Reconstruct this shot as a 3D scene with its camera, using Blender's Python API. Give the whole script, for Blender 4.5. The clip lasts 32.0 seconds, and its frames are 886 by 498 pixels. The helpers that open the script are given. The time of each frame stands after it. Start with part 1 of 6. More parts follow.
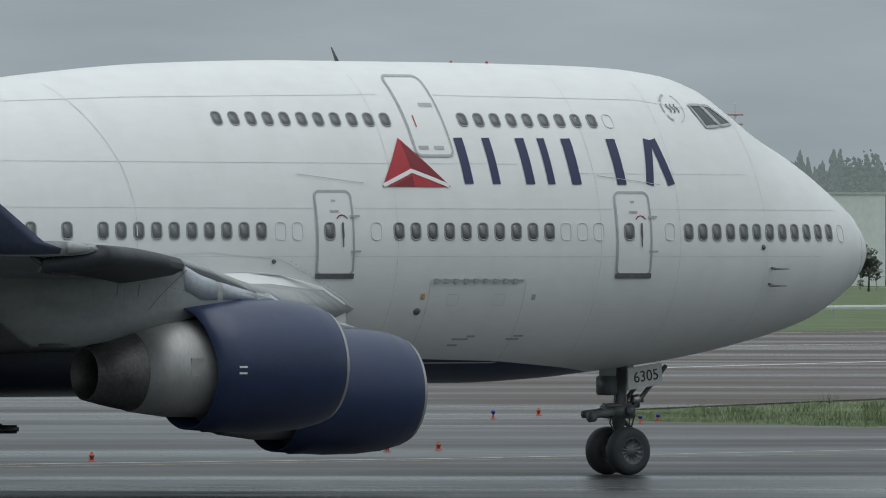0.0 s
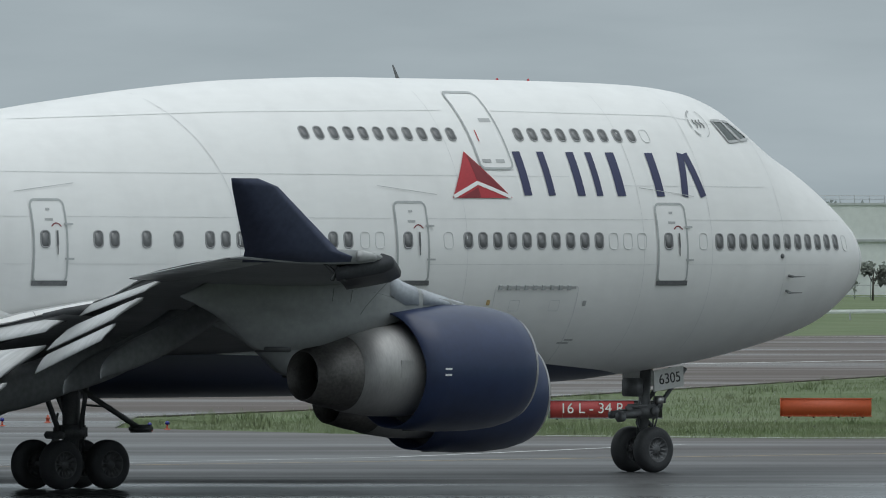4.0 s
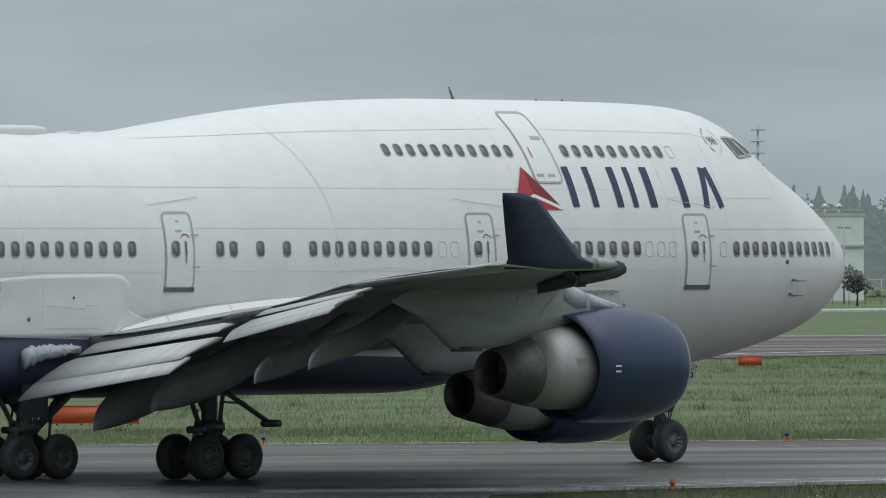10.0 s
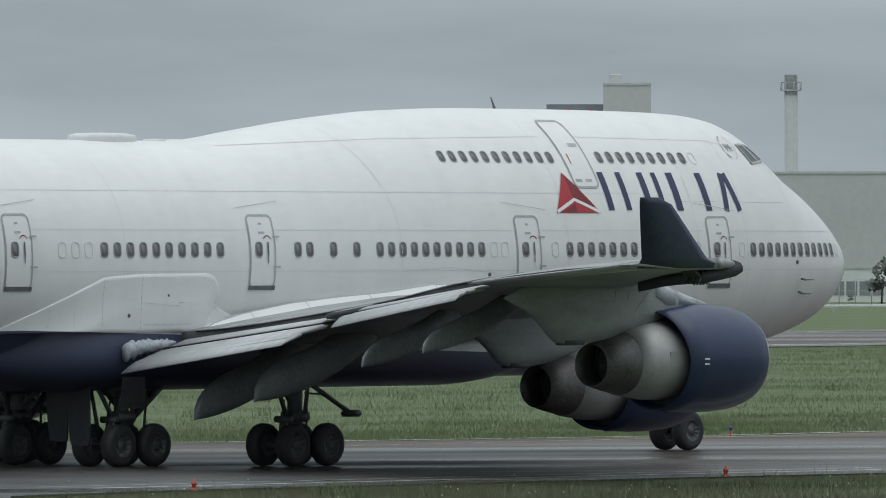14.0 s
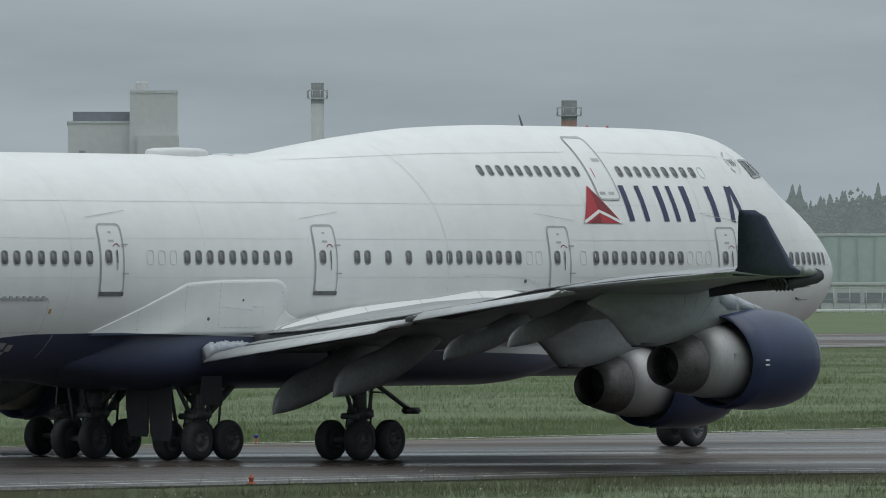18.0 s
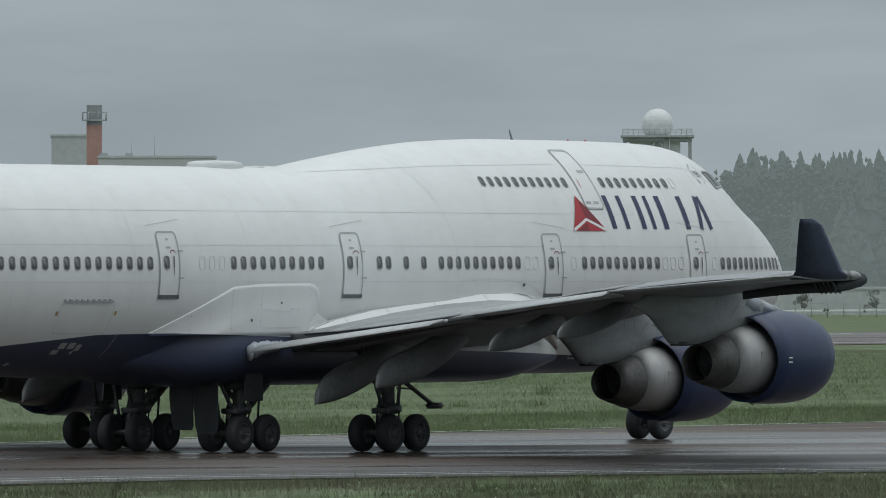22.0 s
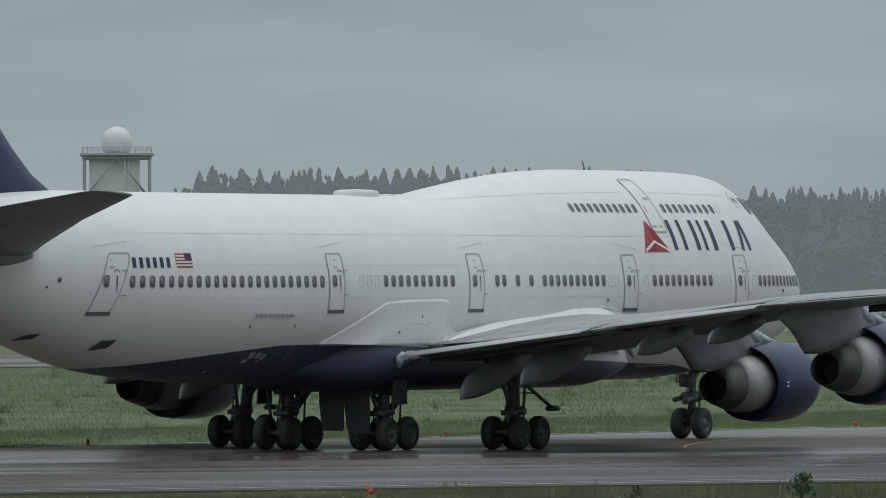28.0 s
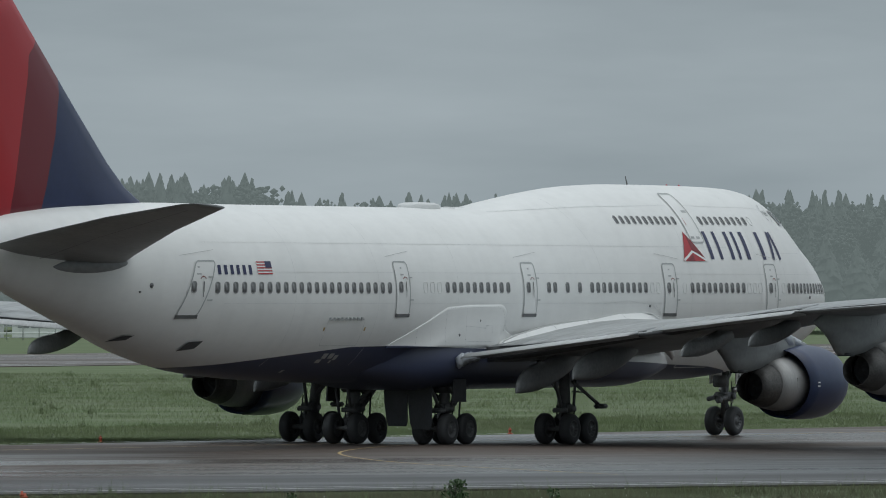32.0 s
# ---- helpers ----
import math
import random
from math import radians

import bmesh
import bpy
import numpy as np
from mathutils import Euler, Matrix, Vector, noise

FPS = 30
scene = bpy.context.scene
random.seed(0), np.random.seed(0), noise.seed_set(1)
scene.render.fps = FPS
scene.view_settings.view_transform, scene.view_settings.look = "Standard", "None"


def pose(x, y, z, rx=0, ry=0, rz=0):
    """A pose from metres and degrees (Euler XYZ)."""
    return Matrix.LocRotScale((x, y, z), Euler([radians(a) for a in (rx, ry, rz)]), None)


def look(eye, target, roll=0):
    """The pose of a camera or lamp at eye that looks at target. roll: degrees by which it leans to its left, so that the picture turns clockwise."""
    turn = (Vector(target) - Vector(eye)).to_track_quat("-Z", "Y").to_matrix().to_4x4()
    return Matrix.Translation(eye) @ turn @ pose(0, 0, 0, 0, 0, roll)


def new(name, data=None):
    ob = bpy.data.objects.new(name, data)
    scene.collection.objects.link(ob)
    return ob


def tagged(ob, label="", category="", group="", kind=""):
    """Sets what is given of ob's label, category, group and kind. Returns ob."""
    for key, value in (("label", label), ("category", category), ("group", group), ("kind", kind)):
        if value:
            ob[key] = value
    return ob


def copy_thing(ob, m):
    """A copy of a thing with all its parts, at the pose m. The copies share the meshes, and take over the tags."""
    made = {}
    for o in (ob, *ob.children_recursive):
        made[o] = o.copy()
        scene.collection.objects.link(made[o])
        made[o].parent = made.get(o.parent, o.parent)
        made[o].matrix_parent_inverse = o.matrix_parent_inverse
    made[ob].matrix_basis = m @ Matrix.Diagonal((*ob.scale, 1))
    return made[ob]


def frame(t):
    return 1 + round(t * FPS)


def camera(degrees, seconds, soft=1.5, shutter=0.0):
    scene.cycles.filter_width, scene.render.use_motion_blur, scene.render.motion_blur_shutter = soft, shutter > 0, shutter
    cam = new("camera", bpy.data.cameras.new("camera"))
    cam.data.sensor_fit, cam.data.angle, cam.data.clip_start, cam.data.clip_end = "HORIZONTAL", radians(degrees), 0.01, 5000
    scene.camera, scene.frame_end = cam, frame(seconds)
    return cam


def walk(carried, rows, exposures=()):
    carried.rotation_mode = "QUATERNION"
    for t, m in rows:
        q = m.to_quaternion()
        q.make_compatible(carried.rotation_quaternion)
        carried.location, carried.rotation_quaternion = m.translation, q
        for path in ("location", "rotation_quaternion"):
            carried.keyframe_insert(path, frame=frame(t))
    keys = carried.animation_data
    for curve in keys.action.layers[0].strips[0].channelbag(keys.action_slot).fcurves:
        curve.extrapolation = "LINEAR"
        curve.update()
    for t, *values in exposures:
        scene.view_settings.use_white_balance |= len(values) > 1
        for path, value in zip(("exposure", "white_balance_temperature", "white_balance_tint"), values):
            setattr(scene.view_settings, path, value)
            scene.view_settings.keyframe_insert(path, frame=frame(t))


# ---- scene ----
# ---- camera: on a tripod, panning after the taxiing airliner ----
EYE = Vector((0.0, 0.0, 5.9))
cam = camera(5.371, 32.0, soft=1.0)
CAMERA_ROWS = [(0, -3.420, -0.022, 0.05), (0.5, -3.848, -0.010, 0.01), (1, -4.205, -0.006, 0.05), (1.5, -4.587, -0.002, 0.06), (2, -4.959, -0.000, 0.04), (2.5, -5.337, 0.010, 0.01), 
    (3, -5.682, 0.011, -0.08), (3.5, -6.038, 0.019, 0.07), (5.5, -7.472, 0.047, -0.10), (6, -7.847, 0.054, -0.09), (6.5, -8.219, 0.061, -0.09), (7, -8.585, 0.065, -0.09), 
    (7.5, -8.927, 0.070, -0.10), (8, -9.279, 0.069, -0.06), (8.5, -9.643, 0.073, -0.11), (9, -10.040, 0.074, -0.07), (9.5, -10.446, 0.075, -0.13), (10, -10.839, 0.074, -0.12), 
    (10.5, -11.214, 0.075, -0.12), (11, -11.509, 0.077, -0.14), (11.5, -11.874, 0.075, -0.12), (12, -12.283, 0.076, -0.12), (12.5, -12.665, 0.076, -0.09), (13, -12.984, 0.077, -0.04), 
    (13.5, -13.359, 0.076, -0.11), (14, -13.741, 0.074, -0.11), (14.5, -14.119, 0.074, -0.13), (16.5, -15.510, 0.113, 0.02), (17, -15.913, 0.115, -0.03), (17.5, -16.261, 0.119, -0.00), 
    (18, -16.615, 0.119, 0.01), (18.5, -16.890, 0.123, 0.00), (19, -17.192, 0.125, 0.09), (19.5, -17.556, 0.131, 0.15), (20, -17.989, 0.130, 0.10), (20.5, -18.350, 0.132, -0.04), 
    (21, -18.729, 0.136, 0.06), (21.5, -19.132, 0.140, 0.06), (22, -19.494, 0.147, -0.03), (22.5, -19.821, 0.149, 0.00), (23, -20.171, 0.149, 0.07), (23.5, -20.436, 0.148, 0.02), 
    (24, -20.681, 0.146, 0.03), (24.5, -20.902, 0.148, 0.07), (25, -21.170, 0.150, 0.18), (25.5, -21.432, 0.152, 0.03), (27.5, -22.501, 0.250, -0.11), (28, -22.771, 0.250, -0.15), 
    (28.5, -23.011, 0.252, -0.18), (29, -23.235, 0.251, -0.14), (29.5, -23.432, 0.250, -0.10), (30, -23.671, 0.250, -0.10), (30.5, -23.974, 0.252, -0.12), (31, -24.292, 0.258, -0.04), 
    (31.5, -24.549, 0.267, 0.04), (32, -24.862, 0.286, 0.04)]
PLANE_ROWS = [(0, 7.74, 235.62, 30.87), (0.5, 9.66, 236.94, 31.54), (1, 11.57, 238.25, 32.17), (1.5, 13.47, 239.57, 32.72), (2, 15.34, 240.89, 33.1), (2.5, 17.23, 242.21, 33.36), 
    (3, 19.13, 243.53, 33.58), (3.5, 21.04, 244.85, 33.85), (5.5, 28.91, 250.23, 34.53), (6, 30.87, 251.63, 34.68), (6.5, 32.82, 253.03, 34.81), (7, 34.79, 254.46, 34.92), 
    (7.5, 36.82, 255.91, 35.01), (8, 38.90, 257.38, 35.11), (8.5, 41.04, 258.88, 35.19), (9, 43.22, 260.41, 35.26), (9.5, 45.42, 261.96, 35.30), (10, 47.64, 263.53, 35.34), 
    (10.5, 49.87, 265.12, 35.37), (11, 52.13, 266.72, 35.40), (11.5, 54.44, 268.35, 35.42), (12, 56.76, 269.99, 35.43), (12.5, 59.11, 271.64, 35.43), (13, 61.48, 273.31, 35.42), 
    (13.5, 63.88, 274.99, 35.42), (14, 66.31, 276.69, 35.42), (14.5, 68.75, 278.39, 35.40), (16.5, 78.81, 285.35, 35.34), (17, 81.39, 287.17, 35.31), (17.5, 84.00, 289.01, 35.29), 
    (18, 86.63, 290.86, 35.28), (18.5, 89.29, 292.72, 35.28), (19, 91.98, 294.60, 35.27), (19.5, 94.68, 296.50, 35.27), (20, 97.40, 298.41, 35.29), (20.5, 100.11, 300.35, 35.37), 
    (21, 102.80, 302.33, 35.47), (21.5, 105.55, 304.33, 35.63), (22, 108.33, 306.36, 35.85), (22.5, 111.15, 308.43, 36.08), (23, 113.99, 310.53, 36.31), (23.5, 116.84, 312.67, 36.53), 
    (24, 119.71, 314.83, 36.75), (24.5, 122.59, 317.01, 36.98), (25, 125.48, 319.21, 37.20), (25.5, 128.37, 321.43, 37.41), (27.5, 140.19, 330.43, 37.66), (28, 143.25, 332.73, 37.49), 
    (28.5, 146.34, 335.02, 37.27), (29, 149.47, 337.31, 37.03), (29.5, 152.62, 339.60, 36.79), (30, 155.80, 341.90, 36.56), (30.5, 159.01, 344.19, 36.32), (31, 162.24, 346.47, 36.10), 
    (31.5, 165.47, 348.76, 35.88), (32, 168.72, 351.04, 35.70)]


def aim(yaw, pitch):
    a, b = radians(yaw), radians(pitch)
    return EYE + 200 * Vector((-math.sin(a) * math.cos(b), math.cos(a) * math.cos(b), math.sin(b)))


walk(cam, [(t, look(EYE, aim(a, b), r)) for t, a, b, r in CAMERA_ROWS],
     exposures=[(0, 0.0), (3, 0.06), (6, 0.16), (8, 0.16), (13, 0.1), (17, 0.05), (20, -0.03), (23, -0.04), (31, -0.12), (32, -0.12)])

# ---- light: a rainy, evenly overcast day ----
world = bpy.data.worlds.new("overcast")
scene.world = world
world.use_nodes = True
wn, wl = world.node_tree.nodes, world.node_tree.links
wn.clear()
w_out, w_bg = wn.new("ShaderNodeOutputWorld"), wn.new("ShaderNodeBackground")
w_tc, w_sep, w_ramp = wn.new("ShaderNodeTexCoord"), wn.new("ShaderNodeSeparateXYZ"), wn.new("ShaderNodeValToRGB")
w_noise, w_mix, w_map = wn.new("ShaderNodeTexNoise"), wn.new("ShaderNodeMix"), wn.new("ShaderNodeMapping")
w_sky = wn.new("ShaderNodeTexSky")
w_sky.sky_type, w_sky.sun_disc, w_sky.sun_elevation, w_sky.sun_rotation = "NISHITA", False, radians(55), radians(200)
w_sat, w_add = wn.new("ShaderNodeHueSaturation"), wn.new("ShaderNodeMix")
wl.new(w_tc.outputs["Generated"], w_sep.inputs[0])
wl.new(w_sep.outputs["Z"], w_ramp.inputs[0])
els = w_ramp.color_ramp.elements
els[0].position, els[0].color = 0.0, (0.322, 0.385, 0.418, 1)
els[1].position, els[1].color = 1.0, (1.1, 1.2, 1.25, 1)
e = els.new(0.05)
e.color = (0.296, 0.356, 0.392, 1)
e = els.new(0.3)
e.color = (0.415, 0.48, 0.518, 1)
w_map.inputs["Scale"].default_value = (5, 5, 26)
wl.new(w_tc.outputs["Generated"], w_map.inputs[0])
wl.new(w_map.outputs[0], w_noise.inputs["Vector"])
w_noise.inputs["Scale"].default_value, w_noise.inputs["Detail"].default_value = 3.4, 6
w_mix.data_type, w_mix.blend_type = "RGBA", "SOFT_LIGHT"
w_mix.inputs[0].default_value = 0.55
wl.new(w_ramp.outputs[0], w_mix.inputs[6])
wl.new(w_noise.outputs["Fac"], w_mix.inputs[7])
w_sat.inputs["Saturation"].default_value, w_sat.inputs["Value"].default_value = 0.12, 0.1
wl.new(w_sky.outputs[0], w_sat.inputs["Color"])
w_add.data_type = "RGBA"
w_add.inputs[0].default_value = 0.08
wl.new(w_mix.outputs[2], w_add.inputs[6])
wl.new(w_sat.outputs[0], w_add.inputs[7])
wl.new(w_add.outputs[2], w_bg.inputs[0])
wl.new(w_bg.outputs[0], w_out.inputs[0])
w_bg.inputs[1].default_value = 1.0
sun = new("sun", bpy.data.lights.new("sun", "SUN"))
sun.data.energy, sun.data.angle, sun.data.color = 0.6, radians(60), (1, 0.99, 0.97)
sun.matrix_world = look((60, 200, 400), (60, 280, 0))


# ---- materials ----
def mat(name, color, rough=0.5, metal=0.0, spec=0.5, var=0.12, scale=1.0, bump=0.0, bscale=None, coat=0.0, stretch=(1, 1, 1), glow=None):
    """A painted, metal or stone surface with large stains, fine grain and a little relief."""
    m = bpy.data.materials.new(name)
    m.use_nodes = True
    n, l = m.node_tree.nodes, m.node_tree.links
    b = n["Principled BSDF"]
    b.inputs["Roughness"].default_value, b.inputs["Metallic"].default_value = rough, metal
    b.inputs["Specular IOR Level"].default_value, b.inputs["Coat Weight"].default_value = spec, coat
    tc, mp = n.new("ShaderNodeTexCoord"), n.new("ShaderNodeMapping")
    mp.inputs["Scale"].default_value = stretch
    l.new(tc.outputs["Object"], mp.inputs[0])
    big, fine = n.new("ShaderNodeTexNoise"), n.new("ShaderNodeTexNoise")
    for t, s, d in ((big, scale, 4), (fine, scale * 9, 3)):
        t.inputs["Scale"].default_value, t.inputs["Detail"].default_value = s, d
        l.new(mp.outputs[0], t.inputs["Vector"])
    add, ramp = n.new("ShaderNodeMath"), n.new("ShaderNodeMapRange")
    add.operation = "ADD"
    l.new(big.outputs["Fac"], add.inputs[0])
    l.new(fine.outputs["Fac"], add.inputs[1])
    ramp.inputs["From Min"].default_value, ramp.inputs["From Max"].default_value = 0.7, 1.3
    ramp.inputs["To Min"].default_value, ramp.inputs["To Max"].default_value = 1 - var, 1 + var * 0.6
    l.new(add.outputs[0], ramp.inputs["Value"])
    mul = n.new("ShaderNodeMix")
    mul.data_type, mul.blend_type = "RGBA", "MULTIPLY"
    mul.inputs[0].default_value = 1.0
    mul.inputs[6].default_value = (*color, 1)
    l.new(ramp.outputs[0], mul.inputs[7])
    l.new(mul.outputs[2], b.inputs["Base Color"])
    if bump:
        bn, bt = n.new("ShaderNodeBump"), n.new("ShaderNodeTexNoise")
        bt.inputs["Scale"].default_value, bt.inputs["Detail"].default_value = bscale or scale * 6, 4
        l.new(mp.outputs[0], bt.inputs["Vector"])
        l.new(bt.outputs["Fac"], bn.inputs["Height"])
        bn.inputs["Strength"].default_value, bn.inputs["Distance"].default_value = 1.0, bump
        l.new(bn.outputs[0], b.inputs["Normal"])
    # glow: a flat emission tint, standing in for distance haze
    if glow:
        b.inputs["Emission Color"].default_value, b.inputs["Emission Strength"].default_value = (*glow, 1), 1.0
    return m


def nodes_of(m):
    return m.node_tree.nodes, m.node_tree.links, m.node_tree.nodes["Principled BSDF"]


def line_mask(n, l, x, pts, axis_z):
    """1 where z lies under the line through pts (x, z), by object coordinates."""
    mr, ramp = n.new("ShaderNodeMapRange"), n.new("ShaderNodeValToRGB")
    x0, x1 = pts[0][0], pts[-1][0]
    mr.inputs["From Min"].default_value, mr.inputs["From Max"].default_value = x0, x1
    l.new(x, mr.inputs["Value"])
    l.new(mr.outputs[0], ramp.inputs[0])
    es = ramp.color_ramp.elements
    for k, (px, pz) in enumerate(pts):
        p = (px - x0) / (x1 - x0)
        el = es[0] if k == 0 else es[len(es) - 1] if k == len(pts) - 1 else es.new(p)
        el.position = p
        el.color = (pz / 10, pz / 10, pz / 10, 1)
    sc, lt = n.new("ShaderNodeMath"), n.new("ShaderNodeMath")
    sc.operation, lt.operation = "MULTIPLY", "LESS_THAN"
    sc.inputs[1].default_value = 10
    l.new(ramp.outputs[0], sc.inputs[0])
    l.new(axis_z, lt.inputs[0])
    l.new(sc.outputs[0], lt.inputs[1])
    return lt.outputs[0]


def paint_over(m, mask_socket_maker, color):
    """Lays a second paint over a material where the mask is 1."""
    n, l, b = nodes_of(m)
    tc, sep = n.new("ShaderNodeTexCoord"), n.new("ShaderNodeSeparateXYZ")
    l.new(tc.outputs["Object"], sep.inputs[0])
    mask = mask_socket_maker(n, l, sep)
    old = b.inputs["Base Color"].links[0].from_socket
    mx = n.new("ShaderNodeMix")
    mx.data_type = "RGBA"
    l.new(mask, mx.inputs[0])
    l.new(old, mx.inputs[6])
    mx.inputs[7].default_value = (*color, 1)
    l.new(mx.outputs[2], b.inputs["Base Color"])


NAVY = (0.05, 0.061, 0.108)
M = {}
M["white"] = mat("white_aircraft_paint", (0.78, 0.785, 0.775), 0.42, var=0.03, scale=0.35, coat=0.1, stretch=(0.5, 1, 1.6))
M["body"] = mat("white_paint_over_navy_belly", (0.78, 0.785, 0.775), 0.42, var=0.03, scale=0.35, coat=0.1, stretch=(0.5, 1, 1.6))
BELLY = [(-47, 2.0), (-38, 2.4), (-35.4, 3.02), (-31.4, 3.27), (-27.3, 3.62), (-23.2, 3.92), (-19.4, 3.95), (-11.5, 3.76), (-4, 3.3), (8, 2.98), (10.35, 2.8), (11.75, 2.66), (12.2, 2.2), (21, 2.0)]
paint_over(M["body"], lambda n, l, s: line_mask(n, l, s.outputs["X"], BELLY, s.outputs["Z"]), NAVY)
M["navy"] = mat("navy_gloss_paint", NAVY, 0.28, var=0.2, scale=0.5, coat=0.3)
M["navydull"] = mat("weathered_navy_paint", NAVY, 0.62, var=0.25, scale=0.8)
M["cowl"] = mat("navy_engine_cowl_paint", (0.02, 0.034, 0.088), 0.36, var=0.15, scale=0.6, coat=0.12)
M["ink"] = mat("navy_lettering_paint", (0.025, 0.03, 0.09), 0.4, var=0.08)
M["red"] = mat("red_paint", (0.42, 0.025, 0.035), 0.4, var=0.12, scale=2)
M["darkred"] = mat("dark_red_paint", (0.2, 0.012, 0.02), 0.4, var=0.12, scale=2)
M["grey"] = mat("light_grey_paint", (0.42, 0.43, 0.43), 0.4, var=0.15, scale=0.6)
M["wing"] = mat("grey_wing_paint", (0.33, 0.345, 0.35), 0.38, var=0.25, scale=0.45, bump=0.004, stretch=(1, 0.5, 1))
# Wing grey again, darker: some of the underside's shade is in the colour.
M["under"] = mat("wing_underside_grey_with_shade", (0.25, 0.262, 0.27), 0.45, var=0.22, scale=0.5, stretch=(0.6, 1.5, 1))
M["canoe"] = mat("grey_fairing_paint", (0.2, 0.21, 0.216), 0.42, var=0.25, scale=0.8)
M["doordark"] = mat("dark_navy_door_paint", (0.04, 0.043, 0.05), 0.6, var=0.3, scale=1.5)
M["spine"] = mat("grey_blue_spine_paint", (0.4, 0.43, 0.47), 0.4, var=0.15, scale=1.2)
M["flap"] = mat("pale_flap_paint", (0.46, 0.475, 0.48), 0.34, var=0.2, scale=0.6, stretch=(0.5, 2.5, 1))
M["pylon"] = mat("dull_grey_pylon_paint", (0.3, 0.315, 0.32), 0.42, var=0.12, scale=0.7)
M["palegrey"] = mat("pale_grey_paint", (0.6, 0.6, 0.58), 0.45, var=0.12, scale=1.5)
# Chimney cap, its dark grey lifted to carry the haze before it.
M["cap"] = mat("haze_paled_chimney_cap", (0.3, 0.31, 0.315), 0.8, var=0.2)
M["dark"] = mat("dark_seal_and_slot_shade", (0.075, 0.079, 0.083), 0.6, var=0.2, scale=4)
M["line"] = mat("panel_gap", (0.67, 0.68, 0.68), 0.6, var=0.2, scale=4)
M["metal"] = mat("brushed_metal", (0.55, 0.54, 0.53), 0.38, metal=1.0, var=0.2, scale=1.2, stretch=(6, 1, 1))
M["core"] = mat("grey_metal_core_cowl", (0.42, 0.415, 0.41), 0.52, metal=0.6, var=0.14, scale=0.7, stretch=(4, 1, 1))
M["nozzle"] = mat("sooty_exhaust_metal", (0.14, 0.134, 0.13), 0.5, metal=0.7, var=0.35, scale=1.5)
M["black"] = mat("soot_and_duct_shade", (0.06, 0.062, 0.065), 0.8, var=0.3)
M["rubber"] = mat("tyre_rubber", (0.046, 0.048, 0.051), 0.66, var=0.3, scale=3, bump=0.004)
M["rim"] = mat("wheel_metal", (0.14, 0.143, 0.147), 0.5, metal=0.4, var=0.35, scale=5)
M["gear"] = mat("grey_gear_paint", (0.135, 0.14, 0.143), 0.45, var=0.35, scale=3)
M["pane"] = mat("cabin_window_pane", (0.17, 0.175, 0.178), 0.12, var=0.3, scale=6)
M["rimw"] = mat("window_frame_grey", (0.3, 0.305, 0.31), 0.45, var=0.1)
M["plug"] = mat("window_plug_outline", (0.68, 0.69, 0.69), 0.4, var=0.05)
M["cockpit"] = mat("cockpit_glass", (0.05, 0.065, 0.062), 0.08, var=0.2, scale=1)
M["radome"] = mat("white_dome_paint", (0.66, 0.67, 0.67), 0.5, var=0.08, scale=0.6)
M["marker"] = mat("red_marker_plastic", (0.42, 0.085, 0.045), 0.6, var=0.2, scale=8)
M["blue"] = mat("blue_lamp_glass", (0.015, 0.02, 0.2), 0.25, var=0.15, scale=8)
M["yellow"] = mat("yellow_road_paint", (0.5, 0.36, 0.16), 0.45, var=0.4, scale=1.5)
M["roadwhite"] = mat("worn_white_road_paint", (0.62, 0.63, 0.62), 0.4, var=0.45, scale=1.2)
M["signred"] = mat("red_sign_face", (0.38, 0.045, 0.045), 0.5, var=0.1)
M["signorange"] = mat("orange_red_sign_back", (0.5, 0.09, 0.03), 0.5, var=0.12)
M["signblack"] = mat("black_sign_face", (0.02, 0.02, 0.02), 0.5, var=0.1)
M["signyellow"] = mat("yellow_lettering", (0.7, 0.5, 0.03), 0.5, var=0.05)
# Far concrete and grey cladding are lightened, with haze put into their colours.
M["concrete"] = mat("haze_paled_concrete", (0.54, 0.546, 0.54), 0.85, var=0.07, scale=0.12)
M["paleblock"] = mat("pale_sheet_cladding", (0.7, 0.73, 0.71), 0.7, var=0.1, scale=0.1)
M["greyblock"] = mat("haze_paled_cladding", (0.507, 0.531, 0.525), 0.75, var=0.14, scale=0.1)
M["screen"] = mat("pale_green_sheeting", (0.42, 0.5, 0.47), 0.7, var=0.1, scale=0.1)
M["slate"] = mat("grey_slate_sheet", (0.2, 0.22, 0.24), 0.7, var=0.1, scale=0.2)
M["darkglass"] = mat("dull_window_glass", (0.25, 0.27, 0.28), 0.3, var=0.2, scale=0.3)
M["steel"] = mat("galvanised_steel", (0.42, 0.44, 0.44), 0.55, metal=0.1, var=0.15, scale=0.5)
# Lattice grey is raised in the same way, for haze.
M["lattice"] = mat("haze_paled_lattice_steel", (0.36, 0.375, 0.38), 0.6, var=0.15, scale=0.5)
M["chimneyred"] = mat("faded_red_paint", (0.46, 0.27, 0.23), 0.7, var=0.15, scale=0.3)
M["leafbush"] = mat("bush_leaves", (0.07, 0.12, 0.05), 0.6, var=0.4, scale=2)
# Leaf green is paled so that the colour itself holds the haze.
M["leafmid"] = mat("haze_paled_leaves", (0.21, 0.24, 0.2), 0.8, var=0.35, scale=0.4)
# Haze over the far woods is put in as emission, over near-black leaves.
M["backwood"] = mat("far_woods_haze_glow", (0.024, 0.031, 0.027), 0.9, var=0.25, scale=0.12, glow=(0.111, 0.138, 0.137))
M["bark"] = mat("bark", (0.09, 0.08, 0.07), 0.9, var=0.3, scale=2)
M["flower"] = mat("white_clover_heads", (0.5, 0.52, 0.45), 0.8, var=0.1)

